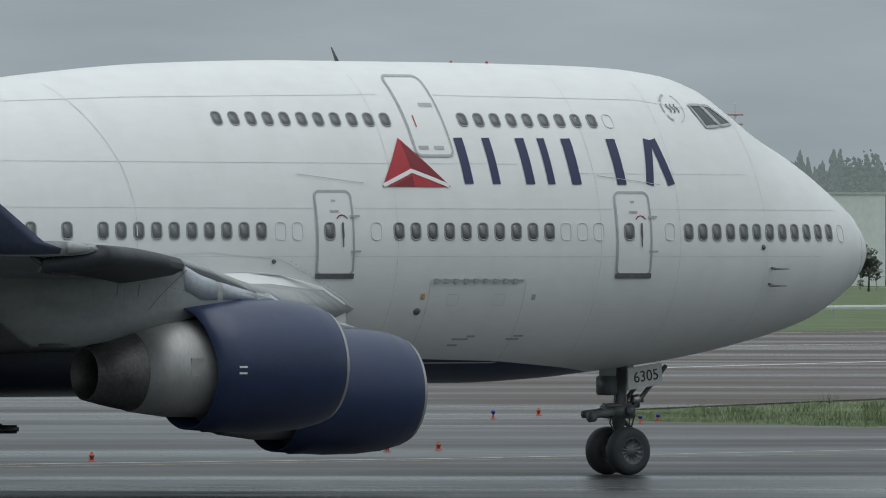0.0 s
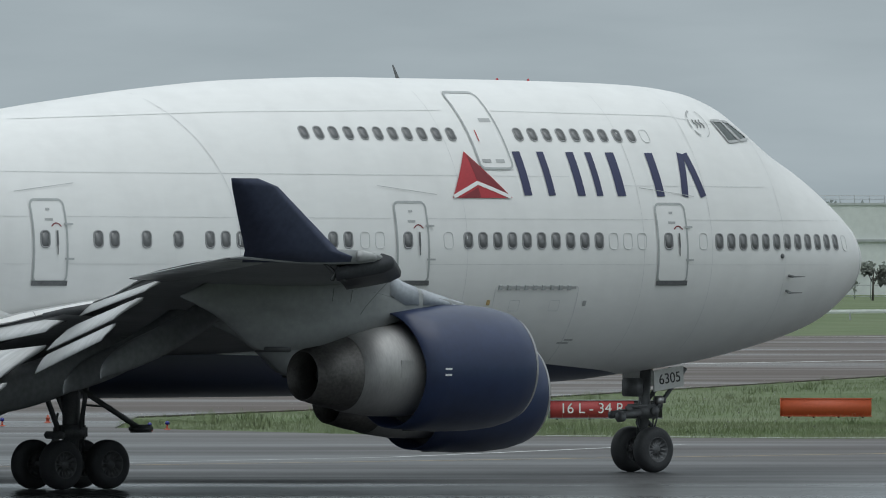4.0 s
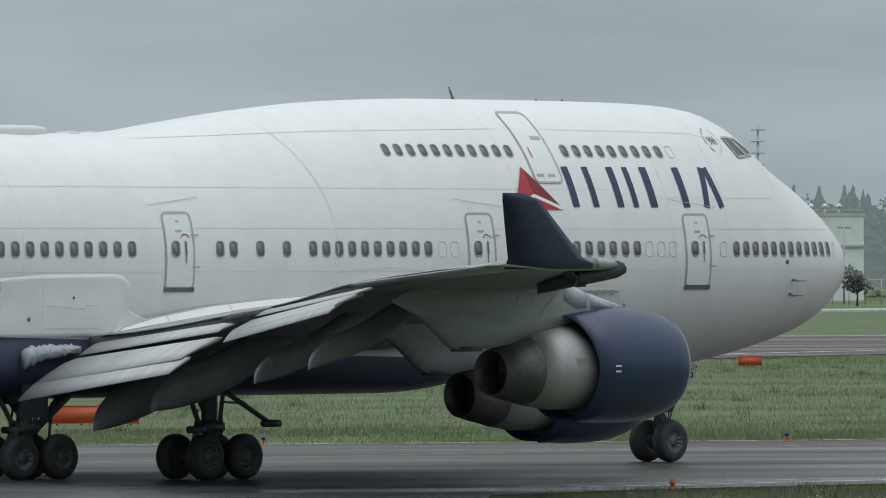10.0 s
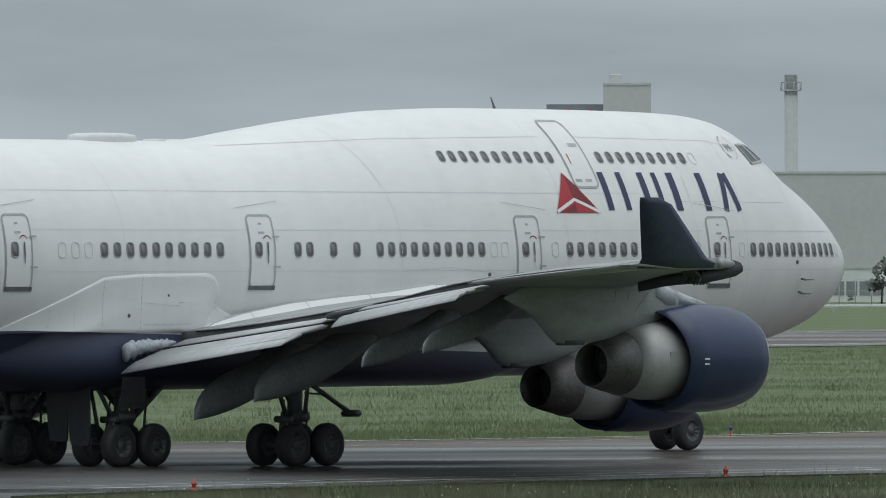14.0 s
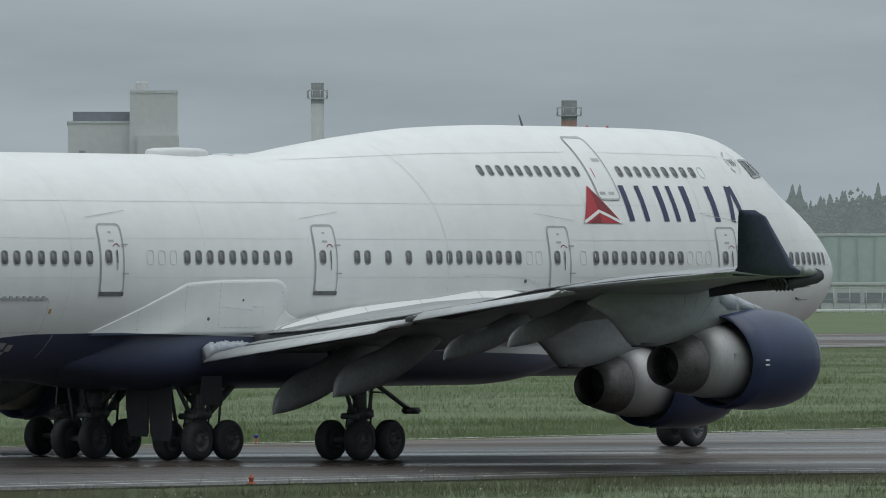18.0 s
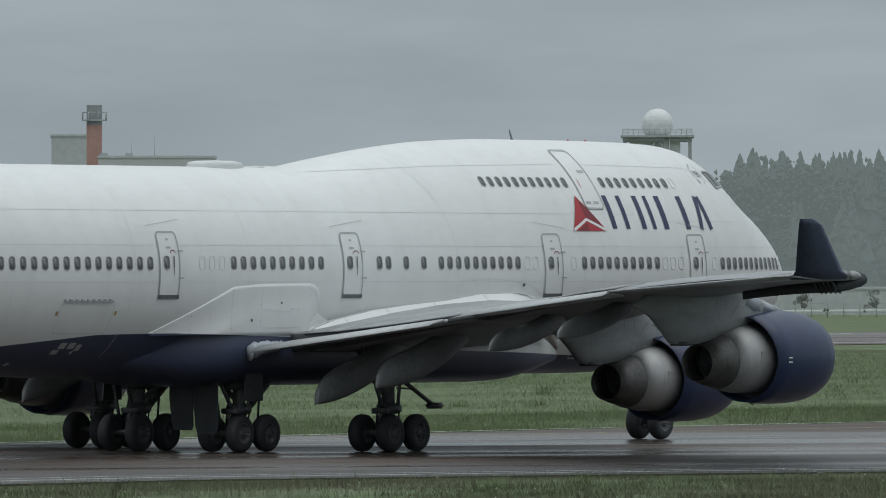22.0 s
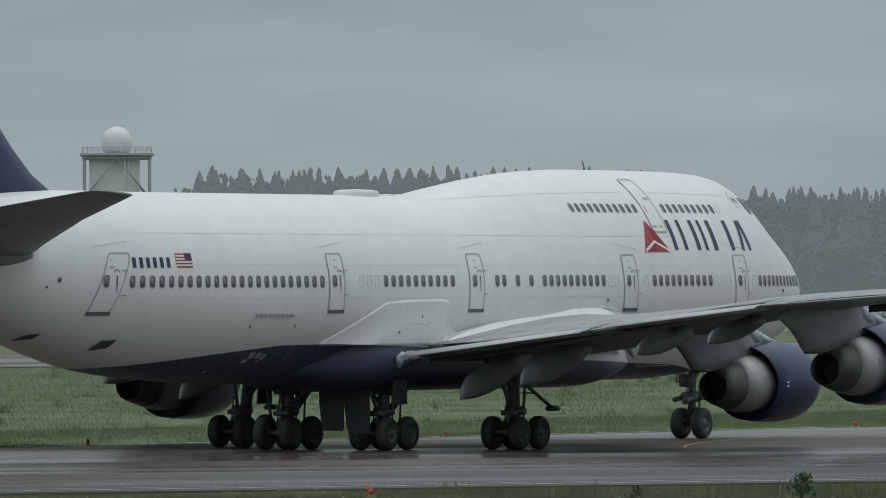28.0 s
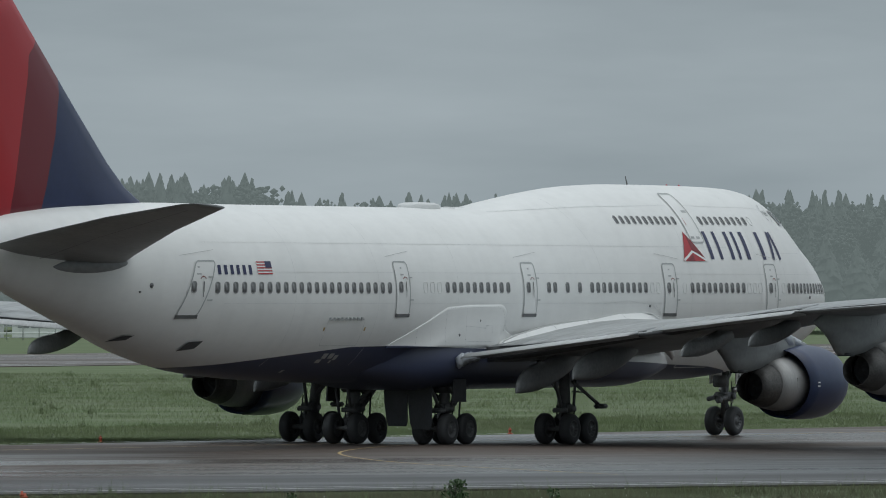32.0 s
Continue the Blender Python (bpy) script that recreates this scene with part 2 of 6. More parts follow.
# fin paint: navy leading part, dark red band, bright red top
M["fin"] = mat("navy_fin_paint", (0.018, 0.028, 0.085), 0.35, var=0.12, scale=0.4)


def slant(a, b, c, sign):
    """1 where sign * (a * x + b * z + c) is over 0."""
    def make(n, l, s):
        p, q, r, g = (n.new("ShaderNodeMath") for _ in range(4))
        p.operation, q.operation, r.operation, g.operation = "MULTIPLY", "MULTIPLY_ADD", "ADD", "GREATER_THAN"
        p.inputs[1].default_value = a * sign
        q.inputs[1].default_value = b * sign
        l.new(s.outputs["X"], p.inputs[0])
        l.new(s.outputs["Z"], q.inputs[0])
        l.new(p.outputs[0], q.inputs[2])
        r.inputs[1].default_value = c * sign
        l.new(q.outputs[0], r.inputs[0])
        l.new(r.outputs[0], g.inputs[0])
        g.inputs[1].default_value = 0
        return g.outputs[0]
    return make


paint_over(M["fin"], slant(1, -0.3, 40.7 + 0.3 * 14.1, -1), (0.16, 0.018, 0.028))
paint_over(M["fin"], slant(-0.75, 1, -15.95 - 0.75 * 41.6, 1), (0.42, 0.03, 0.04))
paint_over(M["fin"], slant(1, -0.2, 43.6 + 0.2 * 12, -1), (0.42, 0.03, 0.04))


# wet asphalt: dark, with drier and wetter streaks along the taxi direction
def asphalt():
    m = mat("wet_asphalt", (0.046, 0.047, 0.049), 0.4, spec=0.42, var=0.3, scale=0.05, bump=0.004, bscale=25)
    n, l, b = nodes_of(m)
    tc = n.new("ShaderNodeTexCoord")
    parts = []
    for scale, turn, detail in (((0.012, 0.05, 1), -33, 4), ((0.006, 0.2, 1), -36, 3), ((0.5, 0.5, 1), 0, 5)):
        mp, t1 = n.new("ShaderNodeMapping"), n.new("ShaderNodeTexNoise")
        mp.inputs["Rotation"].default_value = (0, 0, radians(turn))
        mp.inputs["Scale"].default_value = scale
        l.new(tc.outputs["Object"], mp.inputs[0])
        t1.inputs["Scale"].default_value, t1.inputs["Detail"].default_value = 1.0, detail
        l.new(mp.outputs[0], t1.inputs["Vector"])
        parts.append(t1.outputs["Fac"])
    wide, fine = n.new("ShaderNodeMapRange"), n.new("ShaderNodeMapRange")
    for r, s, lo, hi, a0, a1 in ((wide, parts[0], 0.42, 0.6, 0.0, 1.0), (fine, parts[1], 0.46, 0.66, 0.0, 1.0)):
        r.inputs["From Min"].default_value, r.inputs["From Max"].default_value = lo, hi
        r.inputs["To Min"].default_value, r.inputs["To Max"].default_value = a0, a1
        l.new(s, r.inputs["Value"])
    wet, grain = n.new("ShaderNodeMath"), n.new("ShaderNodeMath")
    wet.operation, grain.operation = "MULTIPLY_ADD", "MULTIPLY_ADD"
    l.new(fine.outputs[0], wet.inputs[0])
    wet.inputs[1].default_value = 0.35
    half = n.new("ShaderNodeMath")
    half.operation = "MULTIPLY"
    half.inputs[1].default_value = 0.75
    l.new(wide.outputs[0], half.inputs[0])
    l.new(half.outputs[0], wet.inputs[2])
    # a browner, older strip of paving where the taxiway bends away
    sep, east, across, brown, bx = n.new("ShaderNodeSeparateXYZ"), n.new("ShaderNodeMapRange"), n.new("ShaderNodeMapRange"), n.new("ShaderNodeMath"), n.new("ShaderNodeMix")
    turn = n.new("ShaderNodeMapping")
    turn.inputs["Rotation"].default_value = (0, 0, radians(-35))
    l.new(tc.outputs["Object"], turn.inputs[0])
    l.new(turn.outputs[0], sep.inputs[0])
    wob = n.new("ShaderNodeMath")
    wob.operation = "MULTIPLY_ADD"
    l.new(parts[0], wob.inputs[0])
    wob.inputs[1].default_value = 16.0
    l.new(sep.outputs["Y"], wob.inputs[2])
    l.new(sep.outputs["X"], east.inputs["Value"])
    east.inputs["From Min"].default_value, east.inputs["From Max"].default_value = 175.0, 235.0
    across.inputs["From Min"].default_value, across.inputs["From Max"].default_value = 166.0, 181.0
    l.new(wob.outputs[0], across.inputs["Value"])
    brown.operation = "MULTIPLY"
    l.new(east.outputs[0], brown.inputs[0])
    l.new(across.outputs[0], brown.inputs[1])
    bx.data_type = "RGBA"
    l.new(brown.outputs[0], bx.inputs[0])
    l.new(b.inputs["Base Color"].links[0].from_socket, bx.inputs[6])
    bx.inputs[7].default_value = (0.082, 0.064, 0.054, 1)
    l.new(bx.outputs[2], b.inputs["Base Color"])
    gloss = n.new("ShaderNodeMapRange")
    gloss.inputs["To Min"].default_value, gloss.inputs["To Max"].default_value = 0.55, 0.1
    gone, band_, dull = n.new("ShaderNodeMapRange"), n.new("ShaderNodeMath"), n.new("ShaderNodeMath")
    gone.inputs["From Min"].default_value, gone.inputs["From Max"].default_value = 222.0, 242.0
    gone.inputs["To Min"].default_value, gone.inputs["To Max"].default_value = 1.0, 0.0
    l.new(sep.outputs["X"], gone.inputs["Value"])
    band_.operation, dull.operation = "MINIMUM", "MAXIMUM"
    l.new(gone.outputs[0], band_.inputs[0])
    l.new(east.outputs[0], band_.inputs[1])
    l.new(band_.outputs[0], dull.inputs[0])
    part_ = n.new("ShaderNodeMath")
    part_.operation = "MULTIPLY"
    part_.inputs[1].default_value = 0.72
    l.new(brown.outputs[0], part_.inputs[0])
    l.new(part_.outputs[0], dull.inputs[1])
    l.new(dull.outputs[0], gloss.inputs["Value"])
    l.new(gloss.outputs[0], b.inputs["Specular IOR Level"])
    rr = n.new("ShaderNodeMapRange")
    rr.inputs["To Min"].default_value, rr.inputs["To Max"].default_value = 0.6, 0.12
    l.new(wet.outputs[0], rr.inputs["Value"])
    l.new(parts[2], grain.inputs[0])
    grain.inputs[1].default_value = 0.12
    l.new(rr.outputs[0], grain.inputs[2])
    l.new(grain.outputs[0], b.inputs["Roughness"])
    return m


M["asphalt"] = asphalt()


def turf(name, a, b_, c):
    m = mat(name, a, 0.95, var=0.4, scale=0.25, spec=0.1)
    n, l, b = nodes_of(m)
    tc, t1, rp = n.new("ShaderNodeTexCoord"), n.new("ShaderNodeTexNoise"), n.new("ShaderNodeValToRGB")
    t1.inputs["Scale"].default_value, t1.inputs["Detail"].default_value = 0.12, 6
    l.new(tc.outputs["Object"], t1.inputs["Vector"])
    l.new(t1.outputs["Fac"], rp.inputs[0])
    es = rp.color_ramp.elements
    es[0].position, es[0].color = 0.35, (*b_, 1)
    es[1].position, es[1].color = 0.65, (*c, 1)
    mx = n.new("ShaderNodeMix")
    mx.data_type, mx.inputs[0].default_value = "RGBA", 0.6
    l.new(b.inputs["Base Color"].links[0].from_socket, mx.inputs[6])
    l.new(rp.outputs[0], mx.inputs[7])
    l.new(mx.outputs[2], b.inputs["Base Color"])
    return m


def soft_turf(m):
    """Blades shade mostly with the slope of the sward that they make up."""
    n, l, b = nodes_of(m)
    geo, up, mx = n.new("ShaderNodeNewGeometry"), n.new("ShaderNodeCombineXYZ"), n.new("ShaderNodeMix")
    up.inputs[2].default_value = 1.0
    mx.data_type = "VECTOR"
    mx.inputs[0].default_value = 0.8
    l.new(geo.outputs["Normal"], mx.inputs[4])
    l.new(up.outputs[0], mx.inputs[5])
    l.new(mx.outputs[1], b.inputs["Normal"])


M["grass"] = turf("meadow_grass", (0.13, 0.168, 0.092), (0.098, 0.14, 0.066), (0.17, 0.195, 0.125))
M["blade"] = turf("grass_blades", (0.175, 0.232, 0.11), (0.132, 0.195, 0.078), (0.225, 0.26, 0.155))
soft_turf(M["blade"])
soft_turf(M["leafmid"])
M["roughblade"] = turf("rough_grass_blades", (0.13, 0.14, 0.085), (0.1, 0.118, 0.062), (0.175, 0.168, 0.115))
soft_turf(M["roughblade"])


def streaked(m, scale, amount):
    """Adds long faint rain and dirt streaks."""
    n, l, b = nodes_of(m)
    tc, mp, t1, rr, mx = n.new("ShaderNodeTexCoord"), n.new("ShaderNodeMapping"), n.new("ShaderNodeTexNoise"), n.new("ShaderNodeMapRange"), n.new("ShaderNodeMix")
    mp.inputs["Scale"].default_value = scale
    l.new(tc.outputs["Object"], mp.inputs[0])
    l.new(mp.outputs[0], t1.inputs["Vector"])
    t1.inputs["Scale"].default_value, t1.inputs["Detail"].default_value = 1.0, 6
    rr.inputs["From Min"].default_value, rr.inputs["From Max"].default_value = 0.45, 0.72
    rr.inputs["To Min"].default_value, rr.inputs["To Max"].default_value = 1.0, 1 - amount
    l.new(t1.outputs["Fac"], rr.inputs["Value"])
    mx.data_type, mx.blend_type = "RGBA", "MULTIPLY"
    mx.inputs[0].default_value = 1.0
    l.new(b.inputs["Base Color"].links[0].from_socket, mx.inputs[6])
    l.new(rr.outputs[0], mx.inputs[7])
    l.new(mx.outputs[2], b.inputs["Base Color"])


streaked(M["body"], (1.1, 1.0, 0.3), 0.05)
streaked(M["flap"], (0.25, 3.0, 0.6), 0.22)
streaked(M["wing"], (0.5, 2.5, 0.5), 0.35)
streaked(M["pylon"], (0.5, 1.0, 1.6), 0.3)
streaked(M["cowl"], (0.5, 1.2, 1.2), 0.2)


# ---- mesh helpers ----
def obj(name, verts, faces, mats, parent=None, smooth=True, label="", slots=None):
    me = bpy.data.meshes.new(name)
    me.from_pydata([tuple(v) for v in verts], [], faces)
    for m in (mats if isinstance(mats, (list, tuple)) else [mats]):
        me.materials.append(m)
    if slots is not None:
        me.polygons.foreach_set("material_index", slots)
    me.polygons.foreach_set("use_smooth", [smooth] * len(me.polygons))
    me.update()
    ob = new(name, me)
    if parent is not None:
        ob.parent = parent
    if label:
        tagged(ob, label)
    return ob


def share(name, ob, m, parent):
    """Another object on the same mesh."""
    o = new(name, ob.data)
    o.parent = parent
    o.matrix_basis = m
    return o


def empty(name, label, category, group="", kind="", at=None):
    e = new(name)
    if at is not None:
        e.matrix_world = at
    return tagged(e, label, category, group, kind)


def grid_faces(nu, nv, wrap=False):
    """Faces of a grid of nu rings with nv points each."""
    fs = []
    for i in range(nu - 1):
        for k in range(nv if wrap else nv - 1):
            k2 = (k + 1) % nv
            fs.append((i * nv + k, i * nv + k2, (i + 1) * nv + k2, (i + 1) * nv + k))
    return fs


def loft(rings, caps=True, wrap=True):
    nv = len(rings[0])
    vs = [p for r in rings for p in r]
    fs = grid_faces(len(rings), nv, wrap)
    if caps:
        fs.append(tuple(range(nv))[::-1])
        fs.append(tuple((len(rings) - 1) * nv + k for k in range(nv)))
    return vs, fs


def box(x0, x1, y0, y1, z0, z1, bev=0.0):
    bm = bmesh.new()
    bmesh.ops.create_cube(bm, size=1)
    for v in bm.verts:
        v.co = ((x0 + x1) / 2 + v.co.x * (x1 - x0), (y0 + y1) / 2 + v.co.y * (y1 - y0), (z0 + z1) / 2 + v.co.z * (z1 - z0))
    if bev:
        bmesh.ops.bevel(bm, geom=bm.edges[:], offset=bev, segments=2, affect="EDGES")
    vs = [v.co.copy() for v in bm.verts]
    bm.verts.index_update()
    fs = [tuple(v.index for v in f.verts) for f in bm.faces]
    bm.free()
    return vs, fs


def rod(a, b, r0, r1=None, n=10):
    """A round bar from a to b."""
    a, b = Vector(a), Vector(b)
    r1 = r0 if r1 is None else r1
    q = (b - a).to_track_quat("Z", "Y").to_matrix()
    rings = []
    for p, r in ((a, r0), (b, r1)):
        rings.append([p + q @ Vector((r * math.cos(2 * math.pi * k / n), r * math.sin(2 * math.pi * k / n), 0)) for k in range(n)])
    return loft(rings)


def join(*pieces):
    vs, fs = [], []
    for v, f in pieces:
        o = len(vs)
        vs += [Vector(p) for p in v]
        fs += [tuple(i + o for i in q) for q in f]
    return vs, fs


def spun(profile, n=48, axis="x", centre=(0, 0, 0)):
    """A body turned about an axis from (along, radius) pairs."""
    rings = []
    for a, r in profile:
        ring = []
        for k in range(n):
            c, s = math.cos(2 * math.pi * k / n), math.sin(2 * math.pi * k / n)
            p = {"x": (a, r * c, r * s), "y": (r * c, a, r * s), "z": (r * c, r * s, a)}[axis]
            ring.append(Vector(centre) + Vector(p))
        rings.append(ring)
    return loft(rings, caps=False)


def curve(xs, ys):
    """A smooth curve through points, by monotone cubics."""
    xs, ys = np.array(xs, float), np.array(ys, float)
    d = np.diff(ys) / np.diff(xs)
    m = np.r_[d[0], np.where(d[1:] * d[:-1] > 0, 2 * d[1:] * d[:-1] / np.where(d[1:] + d[:-1] == 0, 1, d[1:] + d[:-1]), 0), d[-1]]
    def at(x):
        x = min(max(x, xs[0]), xs[-1])
        i = min(max(int(np.searchsorted(xs, x) - 1), 0), len(xs) - 2)
        w = xs[i + 1] - xs[i]
        t = (x - xs[i]) / w
        return ((2 * t**3 - 3 * t**2 + 1) * ys[i] + (t**3 - 2 * t**2 + t) * w * m[i] + (-2 * t**3 + 3 * t**2) * ys[i + 1] + (t**3 - t**2) * w * m[i + 1])
    return at


# ---- the airliner, x forward, y to its left, z up, wheels on z = 0 ----
plane = empty("airliner", "white four-engined jumbo jet with navy belly taxiing on asphalt", "airplane")

CROWN = curve([-47.6, -44, -40, -36, -33, -28, -18, -11.5, -9.6, -7.6, -4.6, -1.2, 3, 7, 10.7, 12.7, 14.2, 15.287, 16.146, 17.101, 18.247, 19.297, 20.157, 20.682, 20.873],
              [8.3, 9.0, 9.32, 9.44, 9.46, 9.44, 9.44, 9.44, 9.5, 9.76, 10.14, 10.43, 10.55, 10.55, 10.52, 10.46, 10.3, 9.98, 9.46, 8.82, 8.2, 7.5, 6.82, 6.2, 5.75])
KEEL = curve([-47.6, -44.6, -42.9, -39.1, -35.4, -31.4, -27.3, -22, 8, 10.35, 11.75, 13.0, 14.7, 16.623, 18.534, 19.584, 20.444, 20.749, 20.873],
             [7.5, 6.15, 5.64, 4.6, 3.58, 2.93, 2.66, 2.5, 2.4, 2.5, 2.63, 2.76, 2.98, 3.34, 3.84, 4.34, 5.0, 5.4, 5.75])
HALF = curve([-47.6, -45, -42, -38, -35, -33.5, -30.5, -28, -24, 11, 13.1, 14.5, 15.955, 17.197, 18.247, 19.297, 20.157, 20.634, 20.826, 20.873],
             [0.3, 0.85, 1.45, 2.05, 2.5, 2.75, 3.05, 3.18, 3.25, 3.25, 3.1, 2.94, 2.68, 2.4, 2.08, 1.62, 1.08, 0.62, 0.25, 0.02])
WAIST = curve([-47.6, -42, -36, -30, -26, 12, 15.955, 18.82, 20.873], [7.9, 7.3, 6.6, 6.1, 5.95, 5.95, 5.85, 5.75, 5.75])
POW = curve([-47.6, -12, -5, 2, 12.5, 15.477, 17.865, 20.873], [2, 2, 1.85, 1.75, 1.75, 1.68, 1.72, 2])


def skin(x, z, side=-1, off=0.0):
    """The point of the fuselage's side at a station and a height."""
    zc, h, p = WAIST(x), HALF(x), POW(x)
    if z >= zc:
        u = min((z - zc) / max(CROWN(x) - zc, 1e-3), 1)
        y = h * max(1 - u**p, 0) ** (1 / p)
    else:
        u = min((zc - z) / max(zc - KEEL(x), 1e-3), 1)
        y = h * max(1 - u**2.05, 0) ** (1 / 2.05)
    return Vector((x, side * (y + off), z))


def normal(x, z, side=-1):
    a = skin(x + 0.05, z, side) - skin(x - 0.05, z, side)
    b = skin(x, z + 0.05, side) - skin(x, z - 0.05, side)
    n = a.cross(b).normalized()
    return n if n.y * side > 0 else -n


def ring_at(x, n=72):
    zc, top, low, h, p = WAIST(x), CROWN(x), KEEL(x), HALF(x), POW(x)
    out = []
    for k in range(n):
        a = 2 * math.pi * k / n
        c, s = math.cos(a), math.sin(a)
        q = p if s >= 0 else 2.05
        y = h * math.copysign(abs(c) ** (2 / q), c)
        z = zc + (top - zc if s >= 0 else zc - low) * math.copysign(abs(s) ** (2 / q), s)
        out.append(Vector((x, y, z)))
    return out


xs = list(np.linspace(-47.6, 14, 150)) + list(20.87 - (np.linspace(1, 0.01, 70) ** 1.6) * 6.8) + [20.873]
fuselage = obj("fuselage", *loft([ring_at(x) for x in xs]), M["body"], plane, label="white fuselage with a navy belly and a humped upper deck")


def patch(pts_xz, side=-1, off=0.012, steps=1):
    """A thin sheet on the skin inside a convex outline of (x, z)."""
    n = len(pts_xz)
    cx, cz = sum(p[0] for p in pts_xz) / n, sum(p[1] for p in pts_xz) / n
    vs, fs = [], []
    rings = 4
    for r in range(rings + 1):
        f = r / rings
        for x, z in pts_xz:
            X, Z = cx + (x - cx) * f, cz + (z - cz) * f
            p = skin(X, Z, side)
            vs.append(p + normal(X, Z, side) * off)
    for r in range(rings):
        for k in range(n):
            k2 = (k + 1) % n
            if r == 0:
                fs.append((k, n + k2, n + k))
            else:
                fs.append((r * n + k, r * n + k2, (r + 1) * n + k2, (r + 1) * n + k))
    return vs, fs


def band(pts_xz, width, side=-1, off=0.014, closed=False):
    """A thin stripe on the skin along a line of (x, z)."""
    pts = [Vector((p[0], 0, p[1])) for p in pts_xz]
    vs, n = [], len(pts)
    for i, p in enumerate(pts):
        a = pts[(i - 1) % n] if closed or i else p
        b = pts[(i + 1) % n] if closed or i < n - 1 else p
        d = (b - a).normalized()
        s = Vector((-d.z, 0, d.x)) * width / 2
        for q in (p + s, p - s):
            vs.append(skin(q.x, q.z, side) + normal(q.x, q.z, side) * off)
    fs = [(2 * i, 2 * i + 1, 2 * ((i + 1) % n) + 1, 2 * ((i + 1) % n)) for i in range(n if closed else n - 1)]
    return vs, fs


def resampled(pts, step=0.25, closed=False):
    out = []
    n = len(pts)
    for i in range(n if closed else n - 1):
        a, b = pts[i], pts[(i + 1) % n]
        k = max(1, int(math.hypot(b[0] - a[0], b[1] - a[1]) / step))
        out += [(a[0] + (b[0] - a[0]) * q / k, a[1] + (b[1] - a[1]) * q / k) for q in range(k)]
    return out if closed else out + [pts[-1]]


def rounded(x0, x1, z0, z1, r, lean=0.0, n=5):
    """The outline of a rounded rectangle in (x, z), leaning forward with height."""
    out = []
    for cx, cz, a0 in ((x1 - r, z1 - r, 0), (x0 + r, z1 - r, 90), (x0 + r, z0 + r, 180), (x1 - r, z0 + r, 270)):
        for k in range(n + 1):
            a = radians(a0 + 90 * k / n)
            x, z = cx + r * math.cos(a), cz + r * math.sin(a)
            out.append((x + lean * (z - (z0 + z1) / 2), z))
    return out


# cabin windows: one mesh for all frames, one for all panes
def flat_oval(w, h, r, depth, ring=None):
    out = rounded(-w / 2, w / 2, -h / 2, h / 2, r)
    n = len(out)
    if ring:
        inn = rounded(-w / 2 + ring, w / 2 - ring, -h / 2 + ring, h / 2 - ring, r * 0.75)
        vs = [(x, 0, z) for x, z in out] + [(x, -depth, z) for x, z in out] + [(x, -depth, z) for x, z in inn] + [(x, 0, z) for x, z in inn]
        return vs, grid_faces(4, n, True)
    vs = [(x, 0, z) for x, z in out] + [(x, -depth, z) for x, z in out]
    return vs, grid_faces(2, n, True) + [tuple(range(n, 2 * n))]


def on_skin(x, z, side, lift=0.0):
    n = normal(x, z, side)
    up = (skin(x, z + 0.05, side) - skin(x, z - 0.05, side)).normalized()
    fwd = up.cross(-n).normalized()
    m = Matrix((fwd, -n, up)).transposed().to_4x4()
    if m.determinant() < 0:
        m = Matrix((-fwd, -n, up)).transposed().to_4x4()
    m.translation = skin(x, z, side) + n * lift
    return m


first = {}


def cabin_window(x, z, side, w=0.27, h=0.4, plugged=False, parent=None):
    key = (w, h, plugged)
    if key not in first:
        fr = obj("window", *flat_oval(w + 0.055, h + 0.055, 0.13, 0.012, ring=0.034 if not plugged else 0.018), M["plug"] if plugged else M["rimw"], parent or plane)
        first[key] = [fr, None]
        fr.matrix_basis = on_skin(x, z, side)
        if not plugged:
            first[key][1] = obj("pane", *flat_oval(w, h, 0.1, 0.006), M["pane"], fr)
        return fr
    fr = share("window", first[key][0], on_skin(x, z, side), parent or plane)
    if not plugged:
        share("pane", first[key][1], Matrix(), fr)
    return fr


P = 0.508
rows = []
rows += [(4.13 + P * k, 6.25) for k in range(10)]
rows += [(0.03 - P * k - 0.0005 * k * k, 6.25) for k in (0, 1, 2, 3, 4, 5, 6, 7, 8, 9, 11, 13, 15, 16)]
rows += [(-11.61 - 0.548 * k, 6.24) for k in range(10)]
rows += [(-21.15 - 0.56 * k, 6.22) for k in range(23)]
rows += [(13.13 + 0.481 * k, 6.24) for k in range(12)]
plugs = [(4.13 + P * k, 6.25) for k in (10, 11, 12)] + [(12.5, 6.25), (3.45, 6.25), (0.6, 6.25), (1.1, 6.25), (-17.2, 6.24), (-17.75, 6.24), (-18.3, 6.24), (18.95, 6.22)]
upper = [(-0.6 + 0.5 * k, 9.04) for k in range(11)] + [(6.75 + 0.5 * k, 9.06) for k in range(9)]
for s in (-1, 1):
    for x, z in rows:
        cabin_window(x, z, s)
    for x, z in upper:
        cabin_window(x, z, s, 0.25, 0.38)
    if s < 0:
        for x, z in plugs:
            cabin_window(x, z, s, plugged=True)
        cabin_window(11.25, 9.06, s, 0.25, 0.38, plugged=True)


